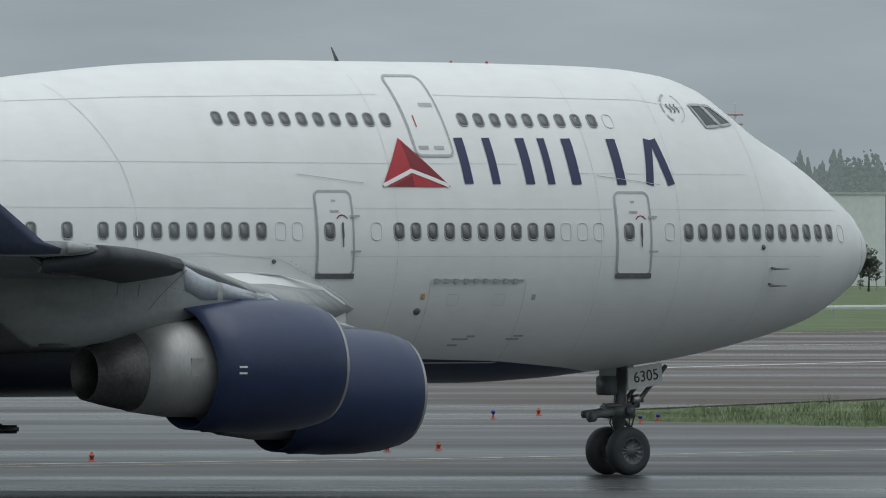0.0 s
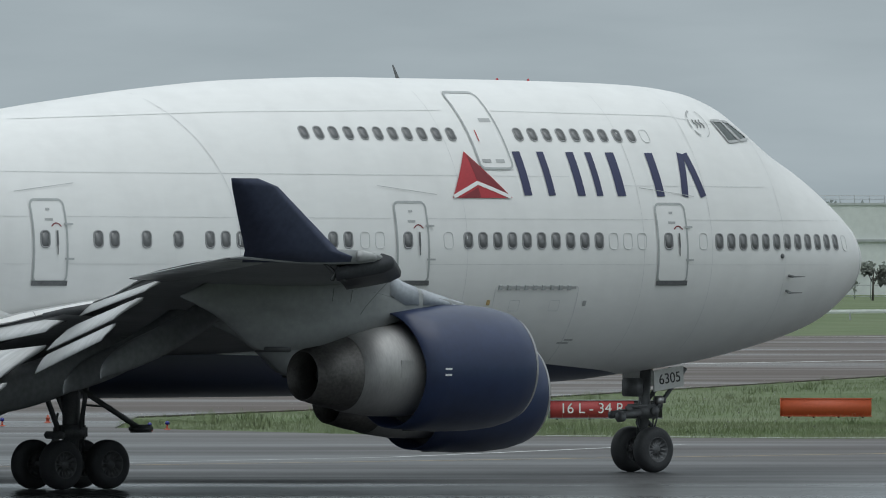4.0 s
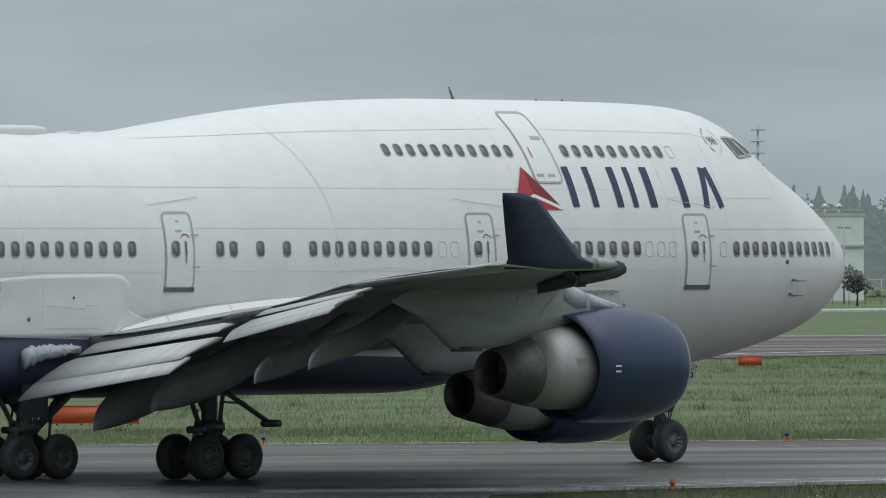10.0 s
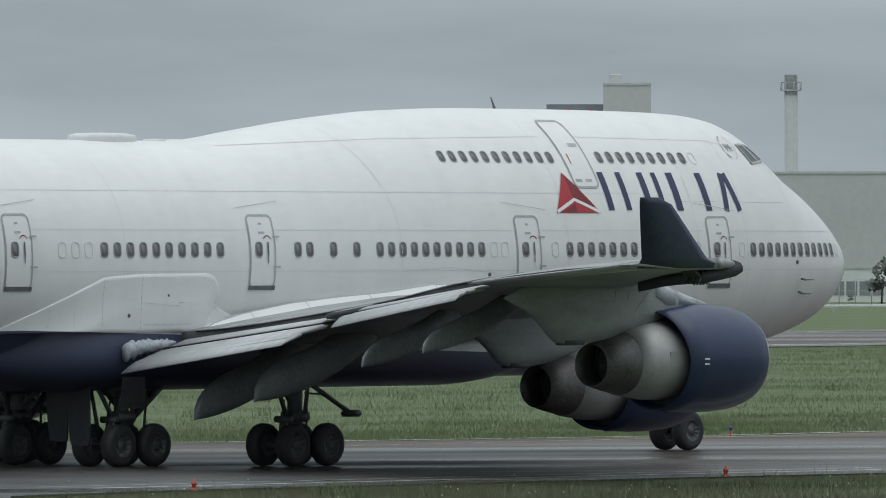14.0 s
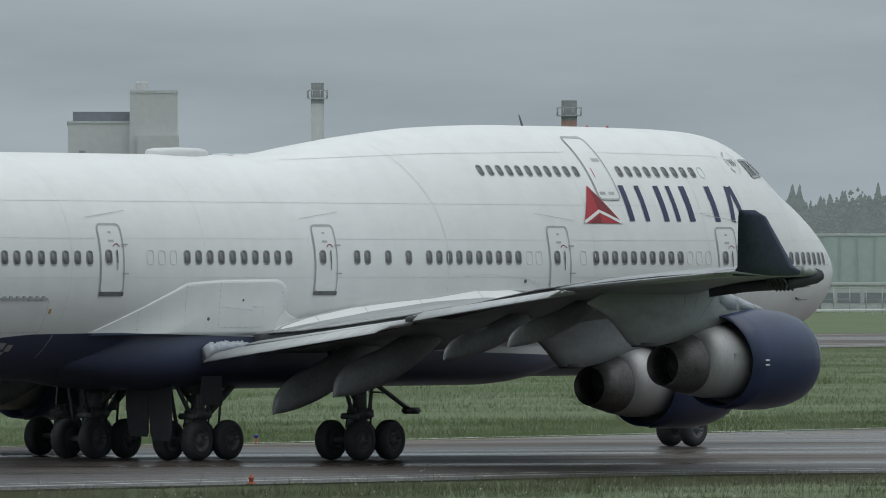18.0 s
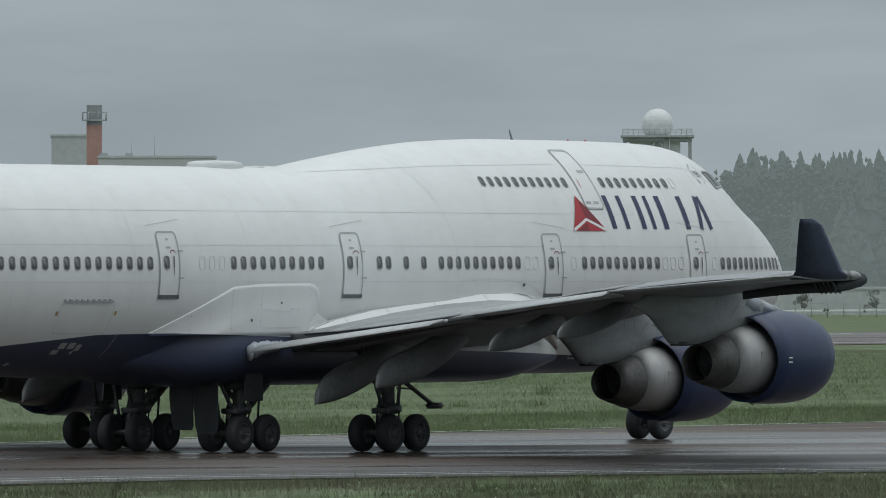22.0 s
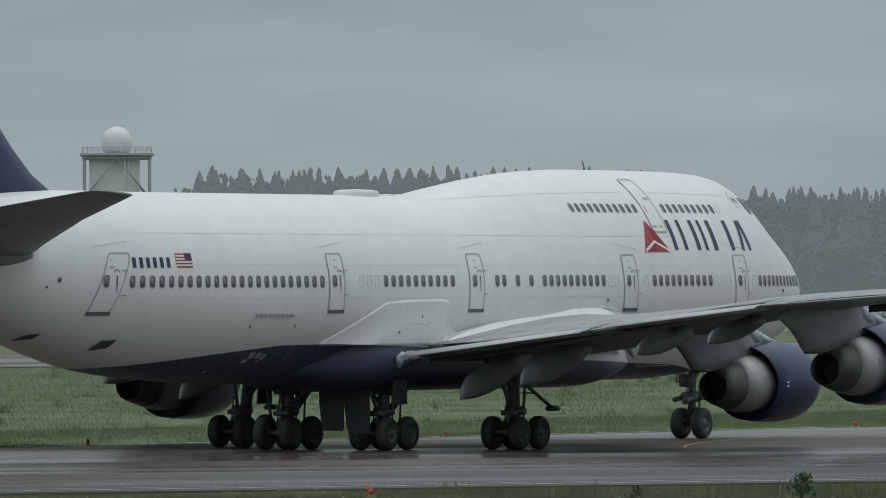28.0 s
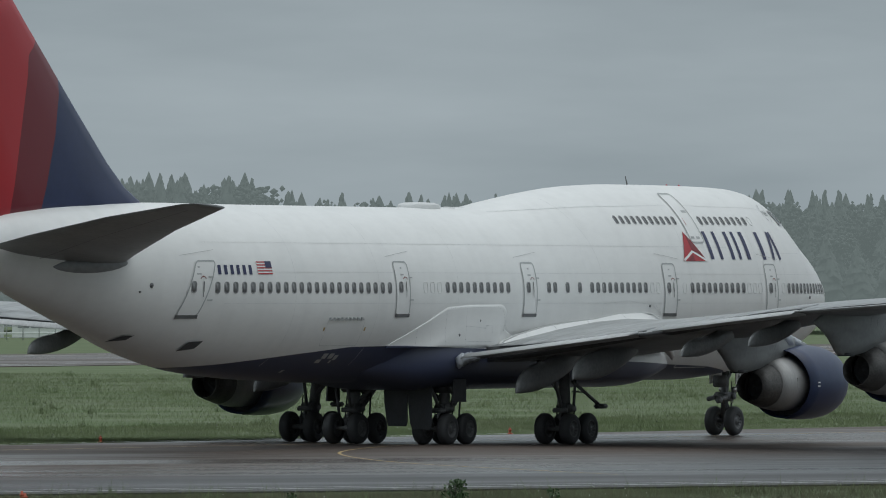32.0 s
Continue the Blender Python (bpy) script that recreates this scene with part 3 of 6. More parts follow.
def cabin_door(x, z0, z1, w, side, window=True, lean=0.0, wx=0.0):
    d = obj("door", *patch(resampled(rounded(x - w / 2, x + w / 2, z0, z1, 0.16, lean), 0.2, True), side, 0.014), M["white"], plane)
    obj("door_seal", *band(resampled(rounded(x - w / 2, x + w / 2, z0, z1, 0.16, lean), 0.2, True), 0.06, side, 0.024, True), M["steel"], d)
    if window:
        wdw = cabin_window(x - w * 0.16 + wx, 6.25, side, parent=d)
        wdw.matrix_basis.translation += normal(x, 6.25, side) * 0.02
        hx = x + w * 0.2 + lean * (6.2 - (z0 + z1) / 2)
        obj("door_handle", *join(band([(hx, 6.08), (hx, 6.46)], 0.06, side, 0.05), band([(hx, 5.86), (hx, 6.08)], 0.035, side, 0.045)), M["gear"], d, label="dark grey door handle")
        obj("handle_recess", *band(resampled([(hx - 0.16, 6.56), (hx - 0.08, 6.63), (hx, 6.65), (hx + 0.08, 6.63), (hx + 0.16, 6.56)], 0.1), 0.03, side, 0.026), M["darkred"], d)
        for z, ww in ((6.74, 0.26), (7.0, 0.13)):
            obj("placard", *band(resampled([(x - ww / 2, z), (x + ww / 2, z)], 0.1), 0.06, side, 0.022), M["grey"], d)
        obj("door_sill", *band(resampled([(x - w / 2 - 0.04 - lean, z0 - 0.02), (x + w / 2 + 0.04 - lean, z0 - 0.02)], 0.2), 0.13, side, 0.035), M["gear"], d, label="dark grey door sill")
        for z in (6.62, 5.75):
            obj("hinge", *band([(x + w / 2 - 0.1, z), (x + w / 2 + 0.2, z)], 0.05, side, 0.05), M["steel"], d)
        obj("rain_gutter", *band(resampled([(x - w * 0.9, z1 + 0.42), (x + w * 0.95, z1 + 0.2)], 0.3) if x > -5 else resampled([(x - w * 0.9, z1 + 0.2), (x + w * 0.95, z1 + 0.42)], 0.3), 0.016, side, 0.03), M["grey"], d)
    return d


for s in (-1, 1):
    for x in (11.33, 2.22, -9.78, -20.1):
        cabin_door(x, 5.16, 7.24, 1.07, s)
    cabin_door(-34.55, 5.14, 7.23, 1.15, s, lean=0.45, wx=-0.12)
    ud = cabin_door(5.56, 8.14, 10.16, 1.12, s, window=False, lean=-0.02)
    obj("emergency_handle", *band(resampled([(5.26, 9.15), (5.26, 8.85)], 0.2), 0.035, s, 0.03), M["red"], ud)
    obj("placard", *band([(5.6, 9.42), (6.0, 9.42)], 0.1, s, 0.022), M["grey"], ud)
    for x in (5.28, 5.75):
        obj("placard", *band([(x - 0.15, 8.34), (x + 0.15, 8.34)], 0.09, s, 0.022), M["grey"], ud)

# cargo doors and skin joints on the side towards the taxiway edge
def outline(name, pts, width, m, closed=True, label="", off=0.012):
    return obj(name, *band(resampled(pts, 0.3, closed), width, -1, off, closed), m, plane, label=label)


fc = outline("cargo_door", rounded(5.15, 8.05, 2.95, 5.05, 0.1), 0.03, M["line"])
obj("door_hinge", *band(resampled([(5.3, 5.02), (7.95, 5.02)], 0.3), 0.06, -1, 0.03), M["grey"], fc)
for x in (5.9, 7.3):
    obj("vent_door", *band(resampled(rounded(x - 0.17, x + 0.17, 4.4, 4.68, 0.04), 0.2, True), 0.02, -1, 0.014, True), M["line"], fc)
ac = outline("cargo_door", rounded(-25.7, -22.9, 3.98, 5.0, 0.1), 0.03, M["line"])
obj("door_hinge", *band(resampled([(-25.6, 5.0), (-23.0, 5.0)], 0.3), 0.06, -1, 0.03), M["grey"], ac)
for door, x, z in ((fc, 4.98, 4.62), (fc, 8.35, 4.6), (ac, -22.75, 4.62), (ac, -25.85, 4.62)):
    obj("yellow_tag", *band([(x - 0.06, z), (x + 0.06, z)], 0.14, -1, 0.014), M["yellow"] if x < 5 else M["grey"], door)
for x, z, w in ((6.5, 3.55, 0.5), (6.35, 3.4, 0.3), (6.8, 3.62, 0.25), (8.1, 3.55, 0.4), (8.25, 3.63, 0.3)):
    obj("service_placard", *band(resampled([(x - w / 2, z), (x + w / 2, z)], 0.2), 0.05, -1, 0.014), M["grey"], fc)
for door, q0, q1 in ((fc, 5.3, 7.95), (ac, -25.6, -23.0)):
    for x in np.arange(q0, q1, 0.3):
        obj("hinge_knuckle", *box(-0.05, 0.05, -0.03, 0.03, -0.06, 0.06), M["steel"], door, smooth=False).matrix_basis = on_skin(x, 5.02, -1, 0.03)
for pts in ([(-34, 7.95), (8, 7.95)], [(9.5, 7.72), (15.5, 7.72)], [(-9.5, 9.3), (-3, 9.55), (4.5, 9.68)], [(6.2, 9.68), (12.5, 9.62), (14.2, 9.4)], [(-33, 5.62), (18, 5.62)], [(-33, 6.82), (19.0, 6.82)]):
    outline("skin_joint", pts, 0.013, M["line"], False, off=0.008)
for x in (-28.6, -22.3, -16.0, 4.0, 10.2, 12.75, 15.8):
    z1 = CROWN(x) - 0.12
    outline("skin_joint", [(x + 0.35 * math.sin((z - 3) / 8 * 3.1) * (1 if x < 0 else 0.3), z) for z in np.linspace(3.2, z1, 24)], 0.015, M["line"], False, off=0.008)
outline("skin_joint", [(-3.6 - 0.118 * max(0.0, z - 6.5) ** 2, z) for z in np.linspace(4.3, 10.02, 30)], 0.02, M["line"], False, off=0.009)
outline("fairing_edge", [(-3.6, 5.6), (-1.5, 5.72), (0.6, 5.55), (1.6, 5.1), (2.4, 4.6)], 0.018, M["line"], False)
for x, z, w, h in ((-24.72, 3.58, 0.34, 0.2), (-24.9, 3.38, 0.34, 0.14), (-24.25, 3.58, 0.34, 0.2), (-23.85, 3.52, 0.26, 0.2), (-24.02, 3.36, 0.14, 0.1), (-26.6, 3.0, 0.2, 0.1)):
    obj("belly_placard", *patch(rounded(x - w / 2, x + w / 2, z - h / 2, z + h / 2, 0.03), -1, 0.016), M["grey"], plane)
# radome seam
obj("nose_seam", *loft([[p + Vector((dx, 0, 0)) + (p - Vector((20.1, 0, 5.8))).normalized() * 0.01 for p in ring_at(20.1)] for dx in (-0.02, 0.02)], caps=False), M["line"], plane)

# airline mark: plain shapes in its colours
mark = obj("mark_triangle", *patch(resampled([(3.77, 7.36), (5.83, 7.36), (4.57, 8.58)], 0.12, True), -1, 0.03), M["red"], plane, label="red triangular airline mark")
obj("mark_shade", *patch(resampled([(4.62, 8.5), (5.72, 7.44), (4.72, 7.84)], 0.12, True), -1, 0.034), M["darkred"], mark)
obj("mark_shade", *patch(resampled([(4.08, 7.37), (4.74, 7.37), (4.72, 7.64)], 0.12, True), -1, 0.034), M["darkred"], mark)
obj("mark_chevron", *band(resampled([(3.8, 7.38), (4.3, 7.58), (4.72, 7.75), (5.2, 7.59), (5.78, 7.38)], 0.15), 0.1, -1, 0.04), M["white"], mark)
BARS = [(6.42, 6.4, 0.27), (7.26, 7.24, 0.24), (8.3, 8.28, 0.27), (8.95, 8.93, 0.22), (9.72, 9.7, 0.3), (11.12, 11.1, 0.28), (12.02, 12.3, 0.24), (12.74, 12.46, 0.24)]
for x0, x1, w in BARS:
    obj("lettering_bar", *band(resampled([(x0, 7.44), (x1, 8.6)], 0.12), w, -1, 0.016), M["ink"], plane, label="navy lettering bar")
for k in range(6):
    obj("lettering_bar", *band([(-33.32 + 0.4 * k, 6.72), (-33.32 + 0.4 * k, 7.08)], 0.2, -1, 0.016), M["ink"], plane)
flag = obj("flag_decal", *patch([(-30.86, 6.73), (-29.85, 6.73), (-29.85, 7.22), (-30.86, 7.22)], -1, 0.016), M["white"], plane, label="small painted flag, red and white stripes")
for k in range(5):
    z = 6.755 + 0.11 * k
    obj("stripe", *band(resampled([(-30.86, z), (-29.85, z)], 0.3), 0.05, -1, 0.022), M["red"], flag)
obj("canton", *patch([(-30.28, 6.98), (-29.85, 6.98), (-29.85, 7.23), (-30.28, 7.23)], -1, 0.026), M["ink"], flag)
for a0, a1 in ((100, 150), (160, 200), (212, 250)):
    pts = [(13.62 + 0.34 * math.cos(radians(a)), 9.42 + 0.34 * math.sin(radians(a))) for a in np.linspace(a0, a1, 6)]
    obj("emblem_tick", *band(pts, 0.05, -1, 0.016), M["grey"], plane)
obj("emblem_ring", *band([(13.62 + 0.38 * math.cos(radians(a)), 9.42 + 0.38 * math.sin(radians(a))) for a in np.linspace(-75, 60, 16)], 0.02, -1, 0.016), M["grey"], plane)
for dx in (-0.14, 0.0, 0.14):
    obj("emblem_wave", *band([(13.64 + dx + 0.05 * math.sin(u * 6.0), 9.3 + 0.22 * u) for u in np.linspace(0, 1, 8)], 0.04, -1, 0.016), M["gear"], plane)

# flight deck windows
for s in (-1, 1):
    for pts in ([(14.28, 9.5), (14.72, 9.5), (15.12, 8.96), (14.56, 8.93)], [(14.78, 9.5), (15.1, 9.47), (15.72, 9.02), (15.2, 8.97)]):
        w = obj("cockpit_window", *patch(resampled(pts, 0.15, True), s, 0.02), M["cockpit"], plane)
        obj("window_frame", *band(resampled(pts, 0.15, True), 0.07, s, 0.03, True), M["grey"], w)

# small things on the skin
VENTS = ((-33.9, 4.05, 0.9, 0.34), (-37.4, 4.35, 0.6, 0.2))
def probe(x, z):
    n = normal(x, z)
    a = skin(x, z)
    return join(rod(a, a + n * 0.16, 0.035), rod(a + n * 0.16 - Vector((0.1, 0, 0)), a + n * 0.16 + Vector((0.42, 0, 0)), 0.025, 0.012))


for x, z in ((16.1, 5.33), (16.1, 4.92)):
    obj("pitot_probe", *probe(x, z), M["gear"], plane)
for x, z, r in ((15.75, 5.86, 0.07), (0.4, 5.5, 0.06), (4.9, 4.25, 0.1), (-13.6, 4.74, 0.06), (-37.3, 6.3, 0.1), (-37.9, 6.05, 0.05)):
    obj("service_port", *rod(skin(x, z) - normal(x, z) * 0.02, skin(x, z) + normal(x, z) * 0.03, r, r * 0.9, 14), M["gear"], plane)
for x, z, w, h in VENTS:
    obj("vent_outlet", *patch(resampled([(x - w * 0.55, z - h * 0.6), (x + w * 0.3, z - h * 0.35), (x + w * 0.5, z + h * 0.5), (x - w * 0.3, z + h * 0.4)], 0.15, True), -1, 0.06), M["dark"], plane)
blade = [(4.5, 0, 10.5), (4.26, 0, 10.9), (4.23, 0, 10.9), (4.38, 0, 10.5)]
obj("blade_antenna", *loft([[Vector(p) + Vector((0, 0.012 * s, 0)) for p in blade] for s in (-1, 1)]), M["gear"], plane)
obj("blade_antenna", *loft([[Vector(p) + Vector((-44, 0, 0)) + Vector((0, 0.02 * s, 0)) for p in [(30.9, 0, 9.42), (30.8, 0, 9.62), (30.6, 0, 9.42)]] for s in (-1, 1)]), M["white"], plane)
for x in (7.9, 9.0):
    obj("beacon", *spun([(0, 0.04), (0.04, 0.035), (0.07, 0.01)], 12, "z", (x, 0, 10.53)), M["red"], plane)
dome = [Vector((-13.15 + 1.35 * math.cos(a) * q, 0.62 * math.sin(a) * q, 9.34 + z)) for q, z in ((1, 0), (1, 0.17), (0.94, 0.25), (0.7, 0.3), (0.01, 0.32)) for a in np.linspace(0, 2 * math.pi, 32, endpoint=False)]
obj("antenna_radome", dome, grid_faces(5, 32, True), M["radome"], plane, label="white satellite antenna hump")
for x in (-10.9, -10.1):
    obj("antenna_pad", *spun([(0, 0.35), (0.05, 0.33), (0.07, 0.02)], 20, "z", (x, 0, 9.43)), M["radome"], plane)


# wing-to-body fairing
FAIR_X, FAIR_Z = (-23, -20.2, -16.5, -16.0, -12.3, -11.7, -11.4, -10, 7.5), (3.5, 3.9, 5.2, 5.35, 5.35, 5.1, 4.6, 4.1, 3.5)


def fair_ring(x):
    f = max(0.0, min(1, (7.5 - x) / 7.5)) * max(0.0, min(1, (x + 23) / 7))
    f = f * f * (3 - 2 * f)
    low, half = 2.95 - 0.79 * f, 1.3 + 1.8 * f
    out = []
    for k in range(28):
        a = math.pi * (1 + k / 27)
        out.append(Vector((x, half * math.copysign(abs(math.cos(a)) ** 0.55, math.cos(a)), 3.4 + (3.4 - low) * -abs(math.sin(a)) ** 0.7)))
    zt = float(np.interp(x, FAIR_X, FAIR_Z))
    side = []
    for u in np.linspace(0.12, 1, 8):
        z = 3.4 + (zt - 3.4) * u
        ys = abs(skin(x, z).y)
        side.append((max(ys - 0.03, (half + (ys - half) * u ** 1.5) if f > 0.02 else ys - 0.05) if u < 0.97 else ys - 0.02, z))
    return out + [Vector((x, y, z)) for y, z in side] + [Vector((x, -y, z)) for y, z in side[::-1]]


obj("belly_fairing", *loft([fair_ring(x) for x in np.r_[np.linspace(7.4, -10.5, 40), np.linspace(-10.7, -22.8, 70)]]), M["body"], plane, label="navy and white wing root fairing")


# the flat white panel of the fairing, which stands off the curving belly
def fairing_y(x, z):
    """Half width of the panel at a station and a height."""
    edge = ((x + 20.45) * 1.49 - (z - 3.97) * 3.95) / 4.22
    f = max(0.0, min(1.0, 0.1 + edge / 1.3, 0.04 + (5.57 - z) / 0.9, 0.04 + (-11.5 - x) / 0.8))
    y = abs(skin(x, z).y) + 0.008
    return max(y, y + f * (3.236 - (5.57 - z) * 0.08 - y))


def fairing_top(x):
    return float(np.interp(x, (-21.6, -20.45, -16.5, -14.9, -12.2, -11.9, -11.7, -11.56, -11.5), (3.53, 3.97, 5.46, 5.55, 5.57, 5.5, 5.34, 5.08, 4.7)))


for s in (-1, 1):
    us = np.linspace(0, 1, 14)
    stations = list(np.linspace(-20.5, -16.5, 26)) + list(np.linspace(-16.3, -12.2, 16)) + list(np.linspace(-12.1, -11.5, 8))
    rings = []
    for x in stations:
        low = min(3.86, fairing_top(x) - 0.1)
        zs = [low + (fairing_top(x) - low) * u for u in us]
        rings.append([Vector((x, s * fairing_y(x, z), z)) for z in zs] + [Vector((x, s * (abs(skin(x, zs[-1]).y) - 0.1), zs[-1])), Vector((x, s * 2.0, low))])
    fp_ = obj("fairing_panel", *loft(rings), M["body"], plane, label="flat white panel of the wing root fairing")
    vs = fp_.data
    vs.polygons.foreach_set("use_smooth", [len(p.vertices) == 4 and all(i % 16 < 14 for i in p.vertices) for p in vs.polygons])
    for x, za, zb in ((-18.6, 3.97, 4.6), (-17.6, 3.97, 4.98), (-16.5, 3.97, 5.4), (-14.9, 3.95, 5.5)):
        obj("panel_joint", *loft([[Vector((x + dx, s * (fairing_y(x, z) + 0.006), z)) for dx in (-0.008, 0.008)] for z in np.linspace(za, zb, 8)], caps=False, wrap=False), M["line"], fp_)
    frame_ = [(-14.8, 4.1), (-12.75, 4.1)], [(-14.8, 4.72), (-13.3, 4.62), (-13.3, 4.72), (-12.75, 4.72), (-12.75, 4.3)]
    for pts in frame_:
        q = resampled(pts, 0.2)
        obj("panel_joint", *loft([[Vector((x, s * (fairing_y(x, z) + 0.006), z + dz)) for dz in (-0.012, 0.012)] for x, z in q], caps=False, wrap=False), M["line"], fp_)
    for x, z, r in ((-15.4, 4.36, 0.07), (-13.75, 4.93, 0.05)):
        obj("service_port", *rod((x, s * (fairing_y(x, z) - 0.02), z), (x, s * (fairing_y(x, z) + 0.012), z), r, r * 0.8, 10), M["gear"], fp_)

# rivet heads round the fairing panel
rv = flat_oval(0.02, 0.02, 0.008, 0.006)
rivet = None
for x, z in resampled([(-16.5, 5.35), (-16.5, 4.1)], 0.16) + resampled([(-16.2, 5.42), (-12.4, 5.48), (-11.95, 5.3), (-11.68, 4.9), (-11.62, 4.0)], 0.16) + resampled([(-14.9, 5.4), (-14.9, 4.0)], 0.16) + resampled([(-18.6, 4.5), (-18.6, 4.05)], 0.2) + resampled([(-14.6, 4.1), (-12.9, 4.1)], 0.3) + resampled([(0.9, 5.5), (1.8, 5.05), (2.5, 4.6)], 0.16):
    at = on_skin(x, z, -1, 0.03) if x > -10 else Matrix.Translation((x, -fairing_y(x, z) - 0.002, z))
    if rivet is None:
        rivet = obj("rivet", *rv, M["gear"], plane)
        rivet.matrix_basis = at
    else:
        share("rivet", rivet, at, plane)

# wings
LEX = lambda y: 2.2 - 0.872 * (y - 3.0) if y > 5.5 else 2.2 - 0.872 * 2.5 + 1.15 * (5.5 - y)
TEX = curve([2, 3.9, 12.6, 20, 28, 31.2], [-16.0, -16.3, -17.6, -21.0, -24.9, -26.7])
TEZ = curve([2, 3.9, 12.6, 20, 28, 31.2], [3.35, 3.45, 4.42, 5.22, 5.72, 5.8])
THICK = curve([2, 12.6, 31.2], [0.088, 0.092, 0.08])
INC = curve([2, 12.6, 31.2], [0.05, 0.03, 0.0])


def chord_z(y, x):
    """The height of the wing's chord line at a span and a station."""
    return TEZ(y) + (x - TEX(y)) * INC(y)


def foil(y, side, x_le, x_te, z_le, z_te, t, cut=1.0):
    """A wing section; cut: the part of the chord that is fixed, ahead of the flaps."""
    c = x_le - x_te
    us = [q * cut for q in (1, 0.85, 0.65, 0.45, 0.28, 0.14, 0.05, 0.0)]
    half = lambda u: max(t * c * (1.48 * math.sqrt(u) - 0.63 * u - 1.76 * u * u + 1.42 * u**3 - 0.508 * u**4), 0.0)
    up = [(u, half(u) * 1.1) for u in us]
    dn = [(u, -half(u) * 0.8) for u in us[::-1][1:-1]] + ([(us[0], -half(us[0]) * 0.8 - 0.02)] if True else [])
    return [Vector((x_le - u * c, side * y, z_le + (z_te - z_le) * u + v)) for u, v in up + dn]


# each flap: inner and outer span, where its slots begin, how its trailing corners rise as it comes in, chord scales
FLAPS = (
    (3.75, 11.95, ((-13.25, 3.78), (-16.16, 4.45)),
     ([(0, -16.4, 1.5), (3, -16.4, 1.6), (6, -16.4, 1.78), (9, -16.4, 2.04), (13, -16.4, 2.59), (16.5, -16.4, 2.91), (20, -16.4, 3.19), (25, -16.4, 3.38), (30, -16.4, 3.44)],
      [(0, -18.45, 2.1), (3, -18.5, 2.2), (6, -18.6, 2.42), (9, -18.63, 2.85), (13, -18.6, 3.45), (16.5, -18.35, 3.85), (20, -18.0, 4.12), (25, -17.7, 4.3), (30, -17.65, 4.36)]), 1.15, 0.95),
    (13.25, 21.2, ((-16.35, 4.72), (-20.69, 5.29)),
     ([(0, -18.08, 2.95), (3, -18.08, 3.0), (6, -18.08, 3.16), (7, -18.08, 3.38), (9, -18.08, 3.7), (13, -18.08, 3.98), (16.5, -18.1, 4.25), (20, -18.1, 4.43), (25, -18.1, 4.53)],
      [(0, -22.3, 3.85), (3, -22.3, 3.9), (6, -22.3, 4.08), (7, -22.28, 4.19), (9, -22.2, 4.5), (13, -22.0, 4.8), (16.5, -21.85, 5.0), (20, -21.75, 5.13), (25, -21.7, 5.22)]), 0.75, 0.62))


def flap_nodes(ya, yb, nose, tail, t, side):
    """The corners between the vanes of a flap at both ends, at a time."""
    ends = []
    for y, (sx, sz), rows in ((ya, nose[0], tail[0]), (yb, nose[1], tail[1])):
        ts = [r[0] for r in rows]
        tx, tz = float(np.interp(t, ts, [r[1] for r in rows])), float(np.interp(t, ts, [r[2] for r in rows]))
        out = max(0.0, min(1, (rows[-1][2] - tz) / (rows[-1][2] - rows[0][2])))
        d = Vector((tx - sx, 0, tz - sz))
        n = Vector((d.z, 0, -d.x)).normalized()
        f1, f2 = 0.2 + 0.2 * (1 - out), 0.73 + 0.18 * (1 - out)
        s = Vector((sx, side * y, sz))
        ends.append([s, s + d * f1 + n * 0.03, s + d * f2 + n * (0.04 + 0.11 * out), s + d])
    return ends


def flap_pose(ends, k):
    """The place of a vane: its rear inner corner, its chord forward and its span; with its shear and span."""
    a, b = ends[0][k + 1], ends[1][k + 1]
    c = ((ends[0][k] - ends[0][k + 1]).normalized() + (ends[1][k] - ends[1][k + 1]).normalized()).normalized()
    ax = (b - a).normalized() * (1 if b.y > a.y else -1)
    x = (c - ax * c.dot(ax)).normalized()
    z = x.cross(ax)
    m = Matrix((x, ax, z)).transposed().to_4x4()
    m.translation = a
    return m, c.dot(ax) / c.dot(x), (b - a).length


flap_parts, canoes = [], []


